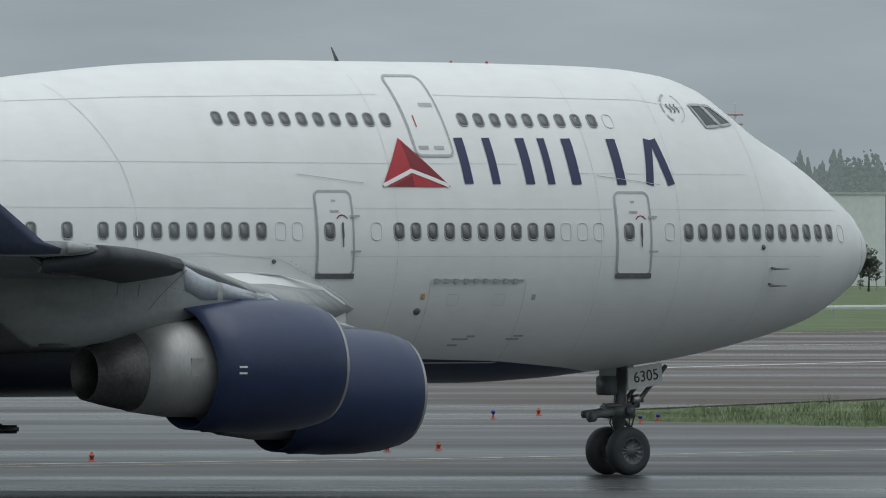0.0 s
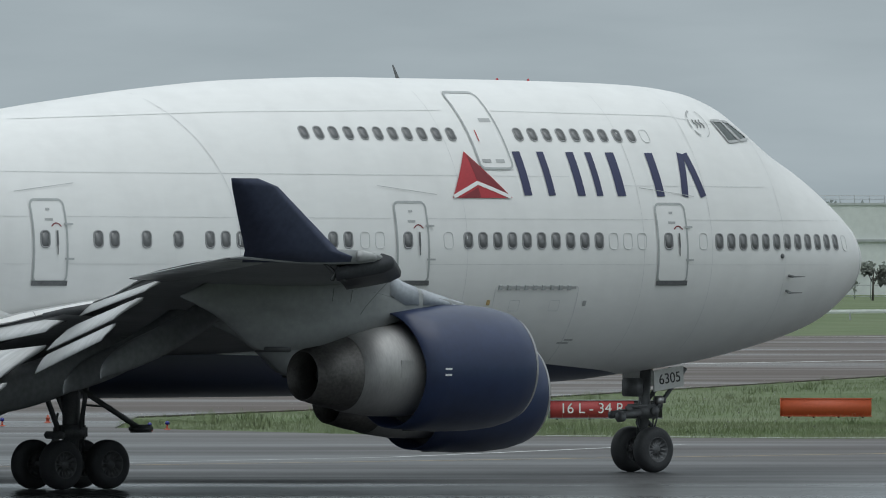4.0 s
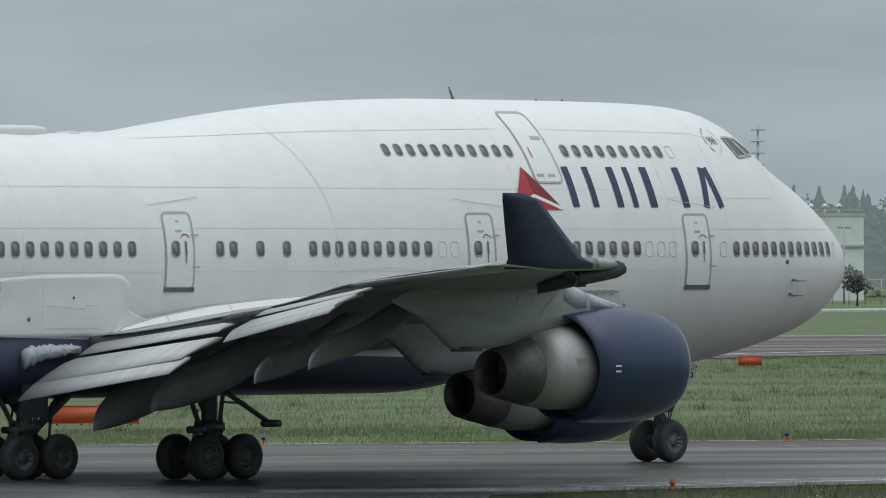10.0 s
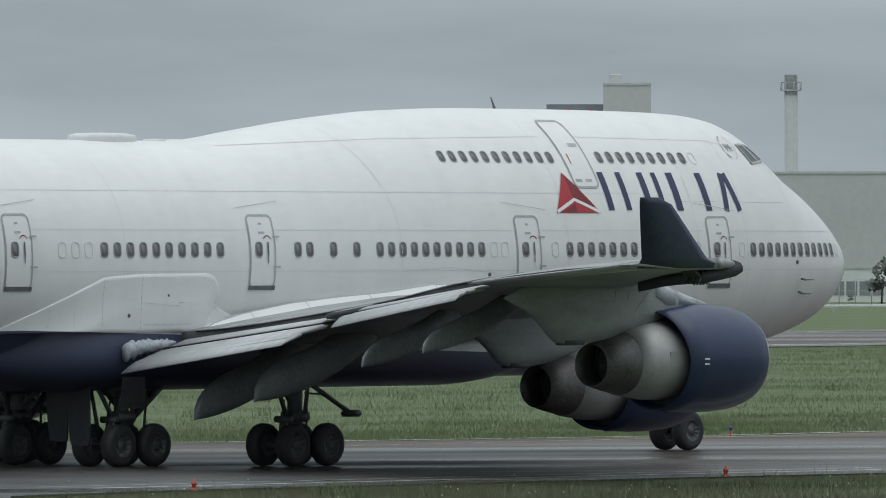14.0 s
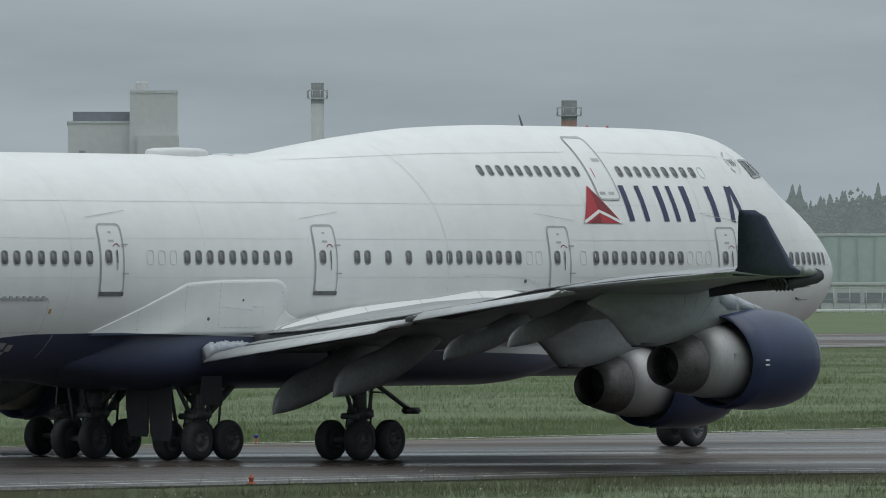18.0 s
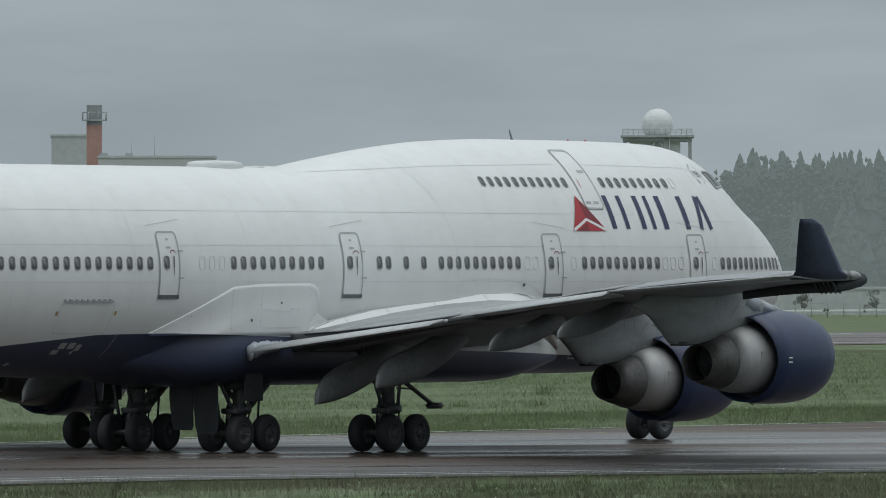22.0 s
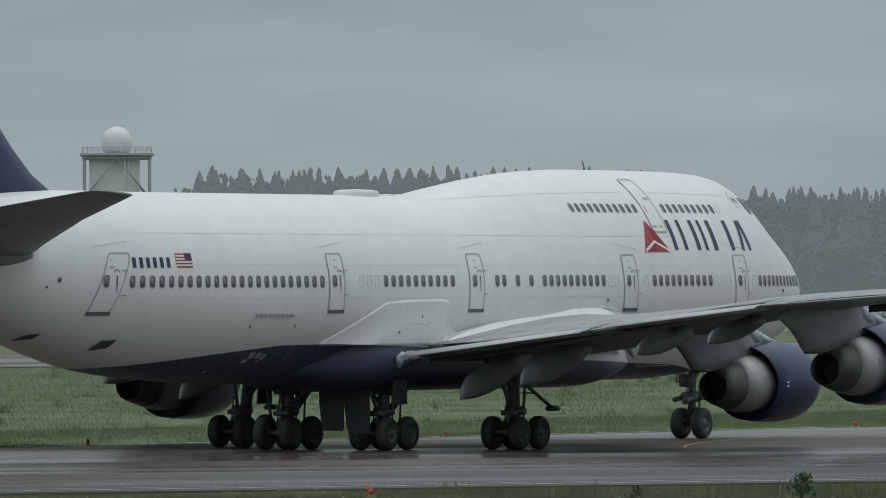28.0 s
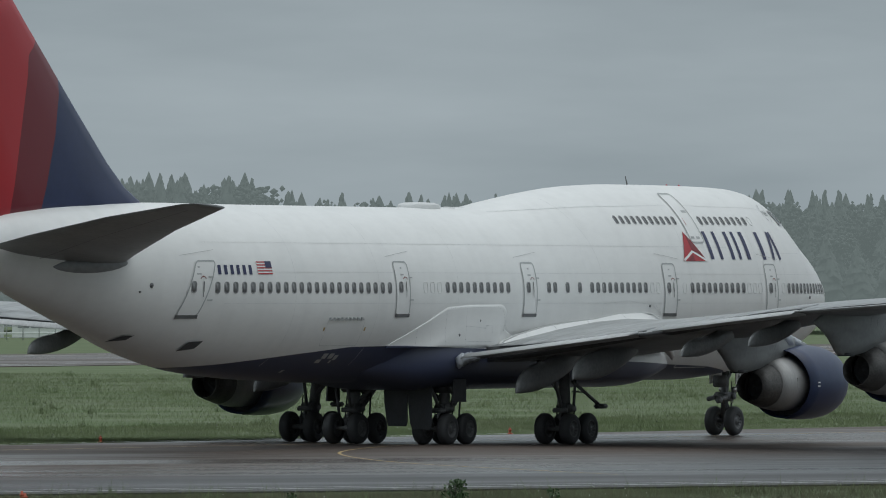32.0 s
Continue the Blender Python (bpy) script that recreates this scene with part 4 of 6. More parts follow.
def wing(side):
    ys = [(2.0, 3.2), (3.2, 3.1), (5.5, 2.7), (8, 2.15), (10.5, 1.65), (11.98, 1.38), (12.0, 0.6), (13.15, 0.6), (13.17, 1.5), (15, 1.4), (18, 1.15), (21.25, 0.95), (21.27, 0.0), (24, 0), (27, 0), (29.5, 0), (31.2, 0)]
    rings = []
    for y, f in ys:
        a, b = LEX(y), TEX(y)
        rings.append(foil(y, side, a, b, chord_z(y, a), TEZ(y), THICK(y), 1 - f / (a - b)))
    vs, fs = loft(rings)
    nv = len(rings[0])
    slots = []
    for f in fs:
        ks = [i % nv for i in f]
        # 2: cut face ahead of the flaps, coloured dark as the slot's shade; 1: underside
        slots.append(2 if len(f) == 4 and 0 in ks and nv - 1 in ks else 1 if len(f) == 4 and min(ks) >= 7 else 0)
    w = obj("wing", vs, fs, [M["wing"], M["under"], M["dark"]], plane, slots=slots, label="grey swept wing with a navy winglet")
    def wl(y, z, xa, xb, th):
        c = xa - xb
        return [Vector((xa - u * c, side * (y + v * th), z)) for u, v in ((0, 0), (0.15, 0.8), (0.5, 1), (1, 0), (0.5, -1), (0.15, -0.8))]
    lets = [wl(31.05, 5.7, -22.7, -26.25, 0.17), wl(31.35, 5.96, -23.75, -26.42, 0.12), wl(31.75, 6.7, -25.0, -26.95, 0.08), wl(32.1, 7.35, -26.1, -27.4, 0.05), wl(32.2, 7.53, -26.75, -27.5, 0.03)]
    v2, f2 = loft(lets)
    obj("winglet", v2, f2, M["navydull"], w, label="navy upturned winglet")
    obj("tip_light", *rod((-22.3, side * 31.05, 5.82), (-23.1, side * 31.3, 5.85), 0.06, 0.13), M["grey"], w)
    for ya, yb in ((23.2, 31.1),):
        rr = []
        for y in np.linspace(ya, yb, 6):
            x = LEX(y)
            z = chord_z(y, x) + 0.05
            prof = [(0.0, 0.06), (0.26, 0.0), (0.36, -0.12), (0.34, -0.24), (0.05, -0.36), (-0.7, -0.47), (-1.3, -0.54), (-1.34, -0.28), (-0.7, -0.14), (-0.1, -0.02)]
            rr.append([Vector((x + a, side * y, z + b)) for a, b in prof])
        obj("leading_edge_flap", *loft(rr), M["doordark"], w, label="drooped dark leading-edge flap")
        for y in np.linspace(yb - 1.6, yb - 0.1, 5):
            z, x = chord_z(y, LEX(y)), LEX(y) - 1.2
            obj("flap_link", *join(rod((x - 0.45, side * y, z - 0.12), (x + 0.1, side * y, z - 0.5), 0.035), rod((x - 0.3, side * (y + 0.05), z - 0.48), (x - 0.05, side * y, z - 0.16), 0.025)), M["dark"], w)
    ail = [[Vector((TEX(y) + a, side * y, chord_z(y, TEX(y) + a) + b)) for a, b in ((1.1, 0.13), (0.02, 0.02), (-0.1, -0.02), (1.1, -0.11))] for y in (21.6, 30.4)]
    obj("aileron", *loft(ail), M["wing"], w)
    for y in (4.75, 6.75, 8.75, 10.75, 14.2, 16.1, 18.0, 19.9):
        rr = []
        for q in (y - (0.985 if y < 12 else 0.94), y + (0.985 if y < 12 else 0.94)):
            xa, c = TEX(q) + float(np.interp(q, (3.7, 11.8, 13.2, 20.9), (3.06, 1.42, 1.53, 0.96))), LEX(q) - TEX(q)
            z = lambda x: chord_z(q, x) + 1.1 * max(THICK(q) * c * (1.48 * math.sqrt((LEX(q) - x) / c) - 0.63 * (LEX(q) - x) / c - 1.76 * ((LEX(q) - x) / c) ** 2 + 1.42 * ((LEX(q) - x) / c) ** 3 - 0.508 * ((LEX(q) - x) / c) ** 4), 0)
            rr.append([Vector((x, side * q, z(x) + e)) for x, e in ((xa + 1.7, 0.02), (xa - 0.08, 0.03), (xa - 0.08, 0.0), (xa + 1.7, -0.02))])
        obj("spoiler_panel", *loft(rr), M["wing"], w)
    # flaps: three slotted vanes on each hinge line
    for ya, yb, nose, tail, ka, kb in FLAPS:
        ref = flap_nodes(ya, yb, nose, tail, 30, side)
        for k, (name, n, m) in enumerate((("fore_flap", 0.86, M["flap"]), ("mid_flap", 1.6, M["flap"]), ("aft_flap", 0.9, M["flap"]))):
            at, shear, span = flap_pose(ref, k)
            rr = []
            for c, dy in ((n * ka, 0.0), (n * kb, span)):
                prof = [(0, 0.012), (0.3, 0.05), (0.65, 0.06), (0.88, 0.02), (1, -0.055), (0.9, -0.095), (0.6, -0.06), (0.3, -0.025), (0, -0.012)]
                rr.append([Vector((u * c, side * dy + u * c * shear, v * (0.5 + 0.5 * c) - 0.08 * u)) for u, v in prof])
            o = obj(name, *loft(rr), m, plane, label="pale grey slotted wing flap")
            o.matrix_basis = at
            flap_parts.append((o, ya, yb, nose, tail, side, k))
    # canoe fairings under the flap tracks, hinged at their front
    for y, tip_x, tip_z, r in ((6.0, -15.95, 2.1, 0.4), (8.9, -16.6, 2.66, 0.4), (14.9, -18.8, 3.58, 0.27), (18.9, -20.85, 4.0, 0.25)):
        ln = 5.4 if y < 12 else 4.4
        fx = tip_x + ln
        fz = chord_z(y, fx) - 0.5
        zb = tip_z - fz
        rr = []
        for u in 1 - np.linspace(1, 0, 24) ** 1.5:
            low = (zb - r * 0.1) * u ** 1.25 - r * 1.15 * math.sin(math.pi * min(1, u * 1.02)) ** 0.8
            top = low + r * 2.7 * max(0.06, math.sqrt(max(0, 1 - max(0, (u - 0.66) / 0.34) ** 2.2)) if u > 0.12 else (u / 0.12) ** 0.6)
            w_ = r * 0.72 * max(0.1, (math.sin(math.pi * min(0.5, u * 1.4)) ** 0.7) * math.sqrt(max(0, 1 - max(0, (u - 0.55) / 0.45) ** 2.4)))
            zc, hz = (low + top) / 2, (top - low) / 2
            rr.append([Vector((-ln * u, w_ * math.copysign(abs(math.cos(a)) ** 0.8, math.cos(a)), zc + hz * math.copysign(abs(math.sin(a)) ** 0.8, math.sin(a)))) for a in np.linspace(0, 2 * math.pi, 18, endpoint=False)])
        o = obj("flap_track_fairing", *loft(rr), M["canoe"], plane, label="canoe-shaped grey flap fairing")
        o.matrix_basis = pose(fx, side * y, fz)
        canoes.append((o, fx, side * y, fz, y < 12))
    return w


wings = {s: wing(s) for s in (-1, 1)}
for s in (-1, 1):
    line = [(2.6, 4.45), (1.9, 4.85), (0.6, 5.16), (-0.5, 5.22), (-2.4, 5.19), (-4.5, 4.97), (-6.5, 4.85), (-8.7, 4.67), (-10.8, 4.37), (-12.0, 4.11), (-12.5, 3.85)]
    rr = []
    for x, z in resampled(line, 0.4):
        w = max(0.06, min(1.0, (2.7 - x) / 3.2))
        rr.append([Vector((x, s * (3.1 + (y - 3.1) * w), max(z + dz, chord_z(max(y, 3.2), x) + 0.05 if dz < -0.4 and x < -3 else -9))) for y, dz in ((3.1, 0.0), (3.3, 0.012), (3.34, -0.015), (3.44, -0.13), (3.62, -0.31), (3.95, -0.52), (4.5, -0.78), (4.9, -1.0), (3.0, -1.2))])
    fillet = obj("root_fillet", *loft(rr), M["white"], plane, label="white fillet between wing and body")
    seam = [[Vector((x, s * y, z + dz)) for y, dz in ((3.26, 0.022), (3.315, 0.02), (3.33, -0.005))] for x, z in resampled(line, 0.4)]
    obj("fillet_seal", *loft(seam, caps=False, wrap=False), M["grey"], fillet, label="thin grey seal along the fillet")
    for x in (-2.2, -5.2, -8.0, -10.4):
        z = float(np.interp(-x, [-p[0] for p in line], [p[1] for p in line]))
        obj("panel_joint", *loft([[Vector((x + dx, s * (y + 0.006), z + dz + 0.006)) for y, dz in ((3.34, -0.015), (3.44, -0.13), (3.62, -0.31), (3.95, -0.52))] for dx in (-0.014, 0.014)], caps=False, wrap=False), M["grey"], fillet)
    rng0 = np.random.default_rng(3)
    ss = []
    for u in np.linspace(0, 1, 26):
        x = -13.7 - 2.0 * u
        z = 3.52 - 0.2 * u ** 2
        ss.append([Vector((x + rng0.normal(0, 0.03), s * (3.3 + (0.16 + rng0.normal(0, 0.03)) * math.cos(a)), z + (0.1 + 0.16 * u + rng0.normal(0, 0.035)) * math.sin(a))) for a in np.linspace(0, 2 * math.pi, 14, endpoint=False)])
    obj("flap_root_seal", *loft(ss), M["spine"], plane, label="crumpled pale flap root seal")


# engines
def engine(y, x0, zc, wing_z):
    def f(prof, n=56):
        """A turned body on the engine's axis, which droops a little towards the exhaust."""
        v, q = spun([(x0 + a, r) for a, r in prof], n, "x", (0, y, zc))
        for p in v:
            p.z -= 0.15 * min(1.0, max(0.0, (x0 - 2.6 - p.x) / 3.6))
        return v, q
    vs, fs = f([(-0.25, 1.02), (-0.05, 1.1), (0.0, 1.17), (-0.05, 1.25), (-0.22, 1.33), (-0.65, 1.43), (-1.35, 1.49), (-2.2, 1.5), (-2.9, 1.45), (-3.6, 1.37), (-3.6, 1.34), (-2.9, 1.28), (-2.2, 1.1)])
    for v in vs:
        if v.x < x0 - 2.9:
            v.x += -0.16 * max(0.0, v.z - zc) * min(1, (x0 - 2.9 - v.x) / 0.7)
    e = obj("engine", vs, fs, M["cowl"], plane, label="navy turbofan engine with bare metal exhaust")
    obj("inlet_lip", *f([(-0.3, 1.0), (-0.04, 1.1), (0.015, 1.17), (-0.03, 1.25), (-0.13, 1.295)]), M["metal"], e, label="bare metal inlet lip")
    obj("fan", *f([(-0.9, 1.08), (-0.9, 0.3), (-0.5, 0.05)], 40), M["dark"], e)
    obj("core_cowl", *f([(-2.4, 1.06), (-3.4, 1.1), (-4.2, 1.05), (-5.08, 0.9), (-5.08, 0.8)]), M["core"], e, label="bare grey metal core cowl")
    obj("exhaust_nozzle", *f([(-5.05, 0.885), (-5.7, 0.74), (-6.25, 0.59), (-6.25, 0.565), (-5.4, 0.66)]), M["nozzle"], e, label="dark sooty exhaust nozzle")
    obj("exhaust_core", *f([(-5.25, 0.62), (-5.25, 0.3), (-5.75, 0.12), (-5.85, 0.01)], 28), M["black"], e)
    # A black ring added to paint the shade between cowl and core.
    obj("fan_duct_shade", *f([(-2.95, 1.33), (-2.95, 1.0)]), M["black"], e)
    obj("drain_mast", *loft([[Vector((x0 - 3.0 + a, y + b, zc - 1.33 + c)) for a, b in ((0.2, 0), (0, 0.03), (-0.2, 0), (0, -0.03))] for c in (0.0, -0.14)]), M["dark"], e)
    s = -1 if y < 0 else 1
    for k in (0, 1):
        za = -0.14 + 0.14 * k
        q = []
        for dx in (-0.1, 0.1):
            for dz in (-0.022, 0.022):
                q.append((x0 - 3.0 + dx, y + s * (math.sqrt(1.445 ** 2 - (za + dz + 0.02) ** 2) + 0.014 - 0.06 * (dx < 0) * 0.2), zc + za + dz))
        obj("cowl_mark", q, [(0, 1, 3, 2)], M["white"], e, smooth=False)
    obj("access_panel", *loft([[Vector((x0 - 3.95 + dx, y + s * (math.sqrt(1.06 ** 2 - dz ** 2) + o), zc + dz)) for dx, dz in ((-0.16, -0.2), (0.16, -0.2), (0.16, 0.2), (-0.16, 0.2))] for o in (-0.02, 0.02)]), M["core"], e, smooth=False)
    # pylon up to the wing
    rr = []
    top = wing_z - zc
    hi_at = curve([-9.9, -8.0, -5.0, -3.9, -3.3, -1.25], [1.72, top, top + 0.05, top - 0.05, 2.02, 1.5])
    lo_at = curve([-9.9, -8.9, -8.2, -7.75, -7.5, -6.5, -5.1, -3.7, -2.4, -1.25], [1.68, 1.3, 0.85, 0.52, 0.44, 0.46, 0.72, 1.05, 1.3, 1.4])
    wd_at = curve([-9.9, -8.5, -7.0, -4.5, -2.6, -1.25], [0.02, 0.13, 0.24, 0.28, 0.2, 0.03])
    for q in (-1.25, -1.6, -2.4, -3.0, -3.5, -4.2, -5.1, -5.8, -6.5, -7.1, -7.5, -7.75, -7.95, -8.2, -8.5, -8.9, -9.4, -9.9):
        lo, hi, t = lo_at(q), hi_at(q), wd_at(q)
        rr.append([Vector((x0 + q, y + a, zc + b)) for a, b in ((-t * 0.7, lo), (-t, lo + (hi - lo) * 0.25), (-t * 1.05, (lo + hi) / 2), (-t * 0.95, lo + (hi - lo) * 0.8), (-t * 0.6, hi), (t * 0.6, hi), (t * 0.95, lo + (hi - lo) * 0.8), (t * 1.05, (lo + hi) / 2), (t, lo + (hi - lo) * 0.25), (t * 0.7, lo))])
    pl = obj("pylon", *loft(rr), M["pylon"], plane, label="dull grey engine pylon")
    for q0, q1 in ((-1.3, -1.75), (-1.85, -2.75), (-2.9, -3.8)):
        obj("spine_panel", *loft([[Vector((x0 + q, y + a, zc + hi_at(q) + b)) for a, b in ((-wd_at(q) * 1.07 - 0.01, -min(0.55, 0.6 * (hi_at(q) - lo_at(q)))), (-wd_at(q) * 1.0 - 0.01, -0.12), (-wd_at(q) * 0.62, 0.012), (wd_at(q) * 0.62, 0.012), (wd_at(q) * 1.0 + 0.01, -0.12), (wd_at(q) * 1.07 + 0.01, -min(0.55, 0.6 * (hi_at(q) - lo_at(q)))))] for q in np.linspace(q0, q1, 5)]), M["spine"], pl, label="pale grey-blue pylon spine panel")
    obj("vent_grille", *box(x0 - 7.55, x0 - 6.75, y - 0.2, y + 0.2, zc + 0.4, zc + 0.53, 0.02), M["dark"], pl)
    for path in ([(-3.75, 0.92), (-4.2, 0.62), (-4.6, 0.4), (-4.75, 0.3)], [(-4.35, 0.62), (-3.6, 0.52), (-2.9, 0.42)], [(-5.05, 0.5), (-5.0, 0.66), (-4.8, 0.7)], [(-5.6, 0.55), (-5.55, 0.72), (-5.3, 0.74)]):
        obj("panel_joint", *loft([[Vector((x0 + q + dx, y + s * (wd_at(q) * 1.06 + 0.008), zc + lo_at(q) + (hi_at(q) - lo_at(q)) * u)) for dx in (-0.012, 0.012)] for q, u in path], caps=False, wrap=False), M["gear"], pl)
    for q in (-4.3, -5.4, -6.2):
        obj("panel_joint", *loft([[Vector((x0 + q + dx, y + s * (wd_at(q) * 1.06 + 0.006), zc + lo_at(q) + (hi_at(q) - lo_at(q)) * u)) for dx in (-0.006, 0.006)] for u in (0.28, 0.5, 0.72)], caps=False, wrap=False), M["under"], pl)
    return e


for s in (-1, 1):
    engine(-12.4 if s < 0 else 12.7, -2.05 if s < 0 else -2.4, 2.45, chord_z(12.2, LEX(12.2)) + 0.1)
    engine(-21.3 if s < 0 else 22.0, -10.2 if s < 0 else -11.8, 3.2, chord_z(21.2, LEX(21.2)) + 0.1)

# tail
fin_r = []
for z, xa, xb, t in ((8.6, -33.0, -46.4, 0.4), (9.4, -34.45, -46.6, 0.44), (9.65, -35.0, -46.7, 0.46), (10.0, -35.75, -46.8, 0.46), (10.9, -37.0, -47.0, 0.42), (13, -39.42, -47.6, 0.34), (16.2, -43.0, -48.5, 0.24), (19.3, -46.4, -49.5, 0.15)):
    fin_r.append([Vector((xa - u * (xa - xb), v * t, z)) for u, v in ((0, 0), (0.03, 0.35), (0.12, 0.75), (0.35, 1), (0.7, 0.6), (1, 0.04), (1, -0.04), (0.7, -0.6), (0.35, -1), (0.12, -0.75), (0.03, -0.35))])
obj("fin", *loft(fin_r), M["fin"], plane, label="navy and red tail fin")
for s in (-1, 1):
    rr = [foil(y, s, xa, xb, z, zt, th) for y, xa, xb, z, zt, th in ((0.9, -37.4, -46.7, 7.1, 7.75, 0.1), (3, -39.6, -47.3, 7.55, 8.15, 0.09), (7, -43.4, -48.5, 8.38, 8.78, 0.08), (10.9, -46.9, -49.7, 9.04, 9.22, 0.07), (11.55, -47.7, -50.0, 9.09, 9.24, 0.05))]
    sr = []
    for u in np.linspace(0, 1, 12):
        q = max(0.05, math.sin(math.pi * u) ** 0.6)
        sr.append([Vector((-38.4 - 4.6 * u, s * (1.9 - 0.7 * u + 0.25 * q * math.cos(a)), 7.14 - 0.15 * u + 0.34 * q * math.sin(a))) for a in np.linspace(0, 2 * math.pi, 12, endpoint=False)])
    obj("tailplane_seal", *loft(sr), M["under"], plane)
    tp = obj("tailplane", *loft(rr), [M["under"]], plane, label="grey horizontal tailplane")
    hinge = [[Vector((xa, s * y, z)) for xa, z in ((x, zc_), (x - 0.05, zc_ + 0.002))] for y, x, zc_ in ((1.6, -44.4, 7.5 - 0.23), (5, -45.9, 8.18 - 0.16), (10.5, -48.55, 9.08 - 0.08))]
    obj("elevator_gap", *loft(hinge, caps=False, wrap=False), M["dark"], tp)


# landing gear
def wheel_mesh():
    prof = [(-0.205, 0.345), (-0.228, 0.45), (-0.2, 0.55), (-0.13, 0.605), (-0.05, 0.62), (0.05, 0.62), (0.13, 0.605), (0.2, 0.55), (0.228, 0.45), (0.205, 0.345)]
    v, f = spun(prof, 36, "y")
    slots = [0] * len(f)
    hub = [(-0.2, 0.352), (-0.215, 0.335), (-0.16, 0.31), (-0.1, 0.16), (-0.15, 0.12), (-0.17, 0.08), (-0.18, 0.01)]
    for sg in (1, -1):
        v2, f2 = spun([(q * sg, r) for q, r in hub], 56, "y")
        for i in range(2 * 56, 4 * 56):
            v2[i].y += sg * (0.03 if i % 4 < 2 else -0.012)
        o = len(v)
        v, f = v + v2, f + [tuple(i + o for i in q) for q in f2]
        slots += [1] * len(f2)
    return v, f, slots


WV, WF, WS = wheel_mesh()
first_wheel = []
wheels = []


def wheel(parent, x, y):
    if not first_wheel:
        o = obj("wheel", WV, WF, [M["rubber"], M["rim"]], parent, slots=WS, label="black tyre on a grey metal wheel")
        first_wheel.append(o)
        o.matrix_basis = pose(x, y, 0.62)
    else:
        o = share("wheel", first_wheel[0], pose(x, y, 0.62), parent)
    wheels.append((o, x, y))


NX = 13.11
ng = obj("nose_gear", *join(rod((NX, 0, 0.9), (NX + 0.15, 0, 2.9), 0.16), rod((NX, 0, 0.55), (NX, 0, 1.2), 0.11), rod((NX, -0.5, 0.62), (NX, 0.5, 0.62), 0.09)), M["gear"], plane, label="grey nose gear leg")
obj("drag_brace", *join(rod((NX + 0.1, -0.3, 1.55), (NX + 1.3, -0.3, 2.8), 0.06), rod((NX + 0.1, 0.3, 1.55), (NX + 1.3, 0.3, 2.8), 0.06)), M["gear"], ng)
obj("torque_link", *join(rod((NX + 0.1, 0, 1.45), (NX + 0.55, 0, 1.1), 0.07, 0.05), rod((NX + 0.55, 0, 1.1), (NX + 0.1, 0, 0.75), 0.05, 0.07)), M["gear"], ng)
obj("steering_unit", *join(box(NX - 0.35, NX + 0.35, -0.34, 0.34, 1.45, 1.85, 0.06), rod((NX - 0.35, -0.28, 1.62), (NX - 1.0, -0.28, 1.55), 0.1), rod((NX - 0.35, 0.28, 1.62), (NX - 0.9, 0.28, 1.55), 0.1)), M["gear"], ng)
for q in (-0.3, 0.3):
    obj("taxi_lamp", *rod((NX + 0.25, q, 1.95), (NX + 0.42, q, 1.95), 0.11, 0.13), M["metal"], ng)
obj("tow_fitting", *join(box(NX - 0.5, NX - 0.2, -0.3, 0.3, 2.05, 2.55, 0.04), rod((NX - 0.3, -0.2, 1.3), (NX - 0.25, -0.24, 2.2), 0.025), rod((NX + 0.2, -0.2, 0.9), (NX + 0.24, -0.24, 2.3), 0.02)), M["gear"], ng)
obj("hydraulic_hose", *join(*[rod(a, b, 0.022, n=6) for a, b in (((NX + 0.2, -0.16, 1.9), (NX + 0.38, -0.2, 1.5)), ((NX + 0.38, -0.2, 1.5), (NX + 0.24, -0.18, 1.05)), ((NX - 0.2, -0.2, 1.9), (NX - 0.42, -0.24, 1.35)), ((NX - 0.42, -0.24, 1.35), (NX - 0.16, -0.2, 0.95)), ((NX - 0.12, -0.18, 0.95), (NX - 0.3, -0.22, 0.75)))]), M["dark"], ng)
obj("steering_cylinder", *join(rod((NX - 0.95, -0.3, 1.52), (NX - 1.12, -0.3, 1.5), 0.14), rod((NX + 0.1, -0.36, 1.66), (NX + 0.1, -0.46, 1.66), 0.13), rod((NX - 0.6, -0.3, 1.78), (NX - 0.1, -0.3, 1.8), 0.045)), M["gear"], ng)
obj("light_bracket", *join(box(NX + 0.32, NX + 0.48, -0.34, -0.14, 1.72, 2.06, 0.03), box(NX + 0.5, NX + 0.62, -0.3, -0.18, 1.86, 2.0, 0.02)), M["rim"], ng)
for s in (-1, 1):
    dz = (2.19, 2.33, 2.88, 2.75)
    dv = [Vector((x, s * 0.62 + o, z)) for o in (-0.025, 0.025) for x, z in ((NX - 0.12, dz[0]), (NX + 0.94, dz[1]), (NX + 0.92, dz[2]), (NX - 0.15, dz[3]))]
    d = obj("gear_door", *loft([dv[:4], dv[4:]]), M["palegrey"], ng, smooth=False, label="pale grey nose gear door with a black number")
    if s < 0:
        cu = bpy.data.curves.new("door_number", "FONT")
        cu.body, cu.size, cu.extrude = "6305", 0.4, 0.004
        cu.align_x, cu.align_y = "CENTER", "CENTER"
        cu.materials.append(M["signblack"])
        tmp = new("door_number", cu)
        bpy.context.view_layer.update()
        me = bpy.data.meshes.new_from_object(tmp.evaluated_get(bpy.context.evaluated_depsgraph_get()))
        bpy.data.objects.remove(tmp)
        num = new("door_number", me)
        num.parent = d
        num.matrix_basis = pose(NX + 0.43, s * 0.62 - 0.032, 2.54, 90, 0, 0) @ pose(0, 0, 0, 0, 0, 7)
    wheel(ng, NX, s * 0.46)


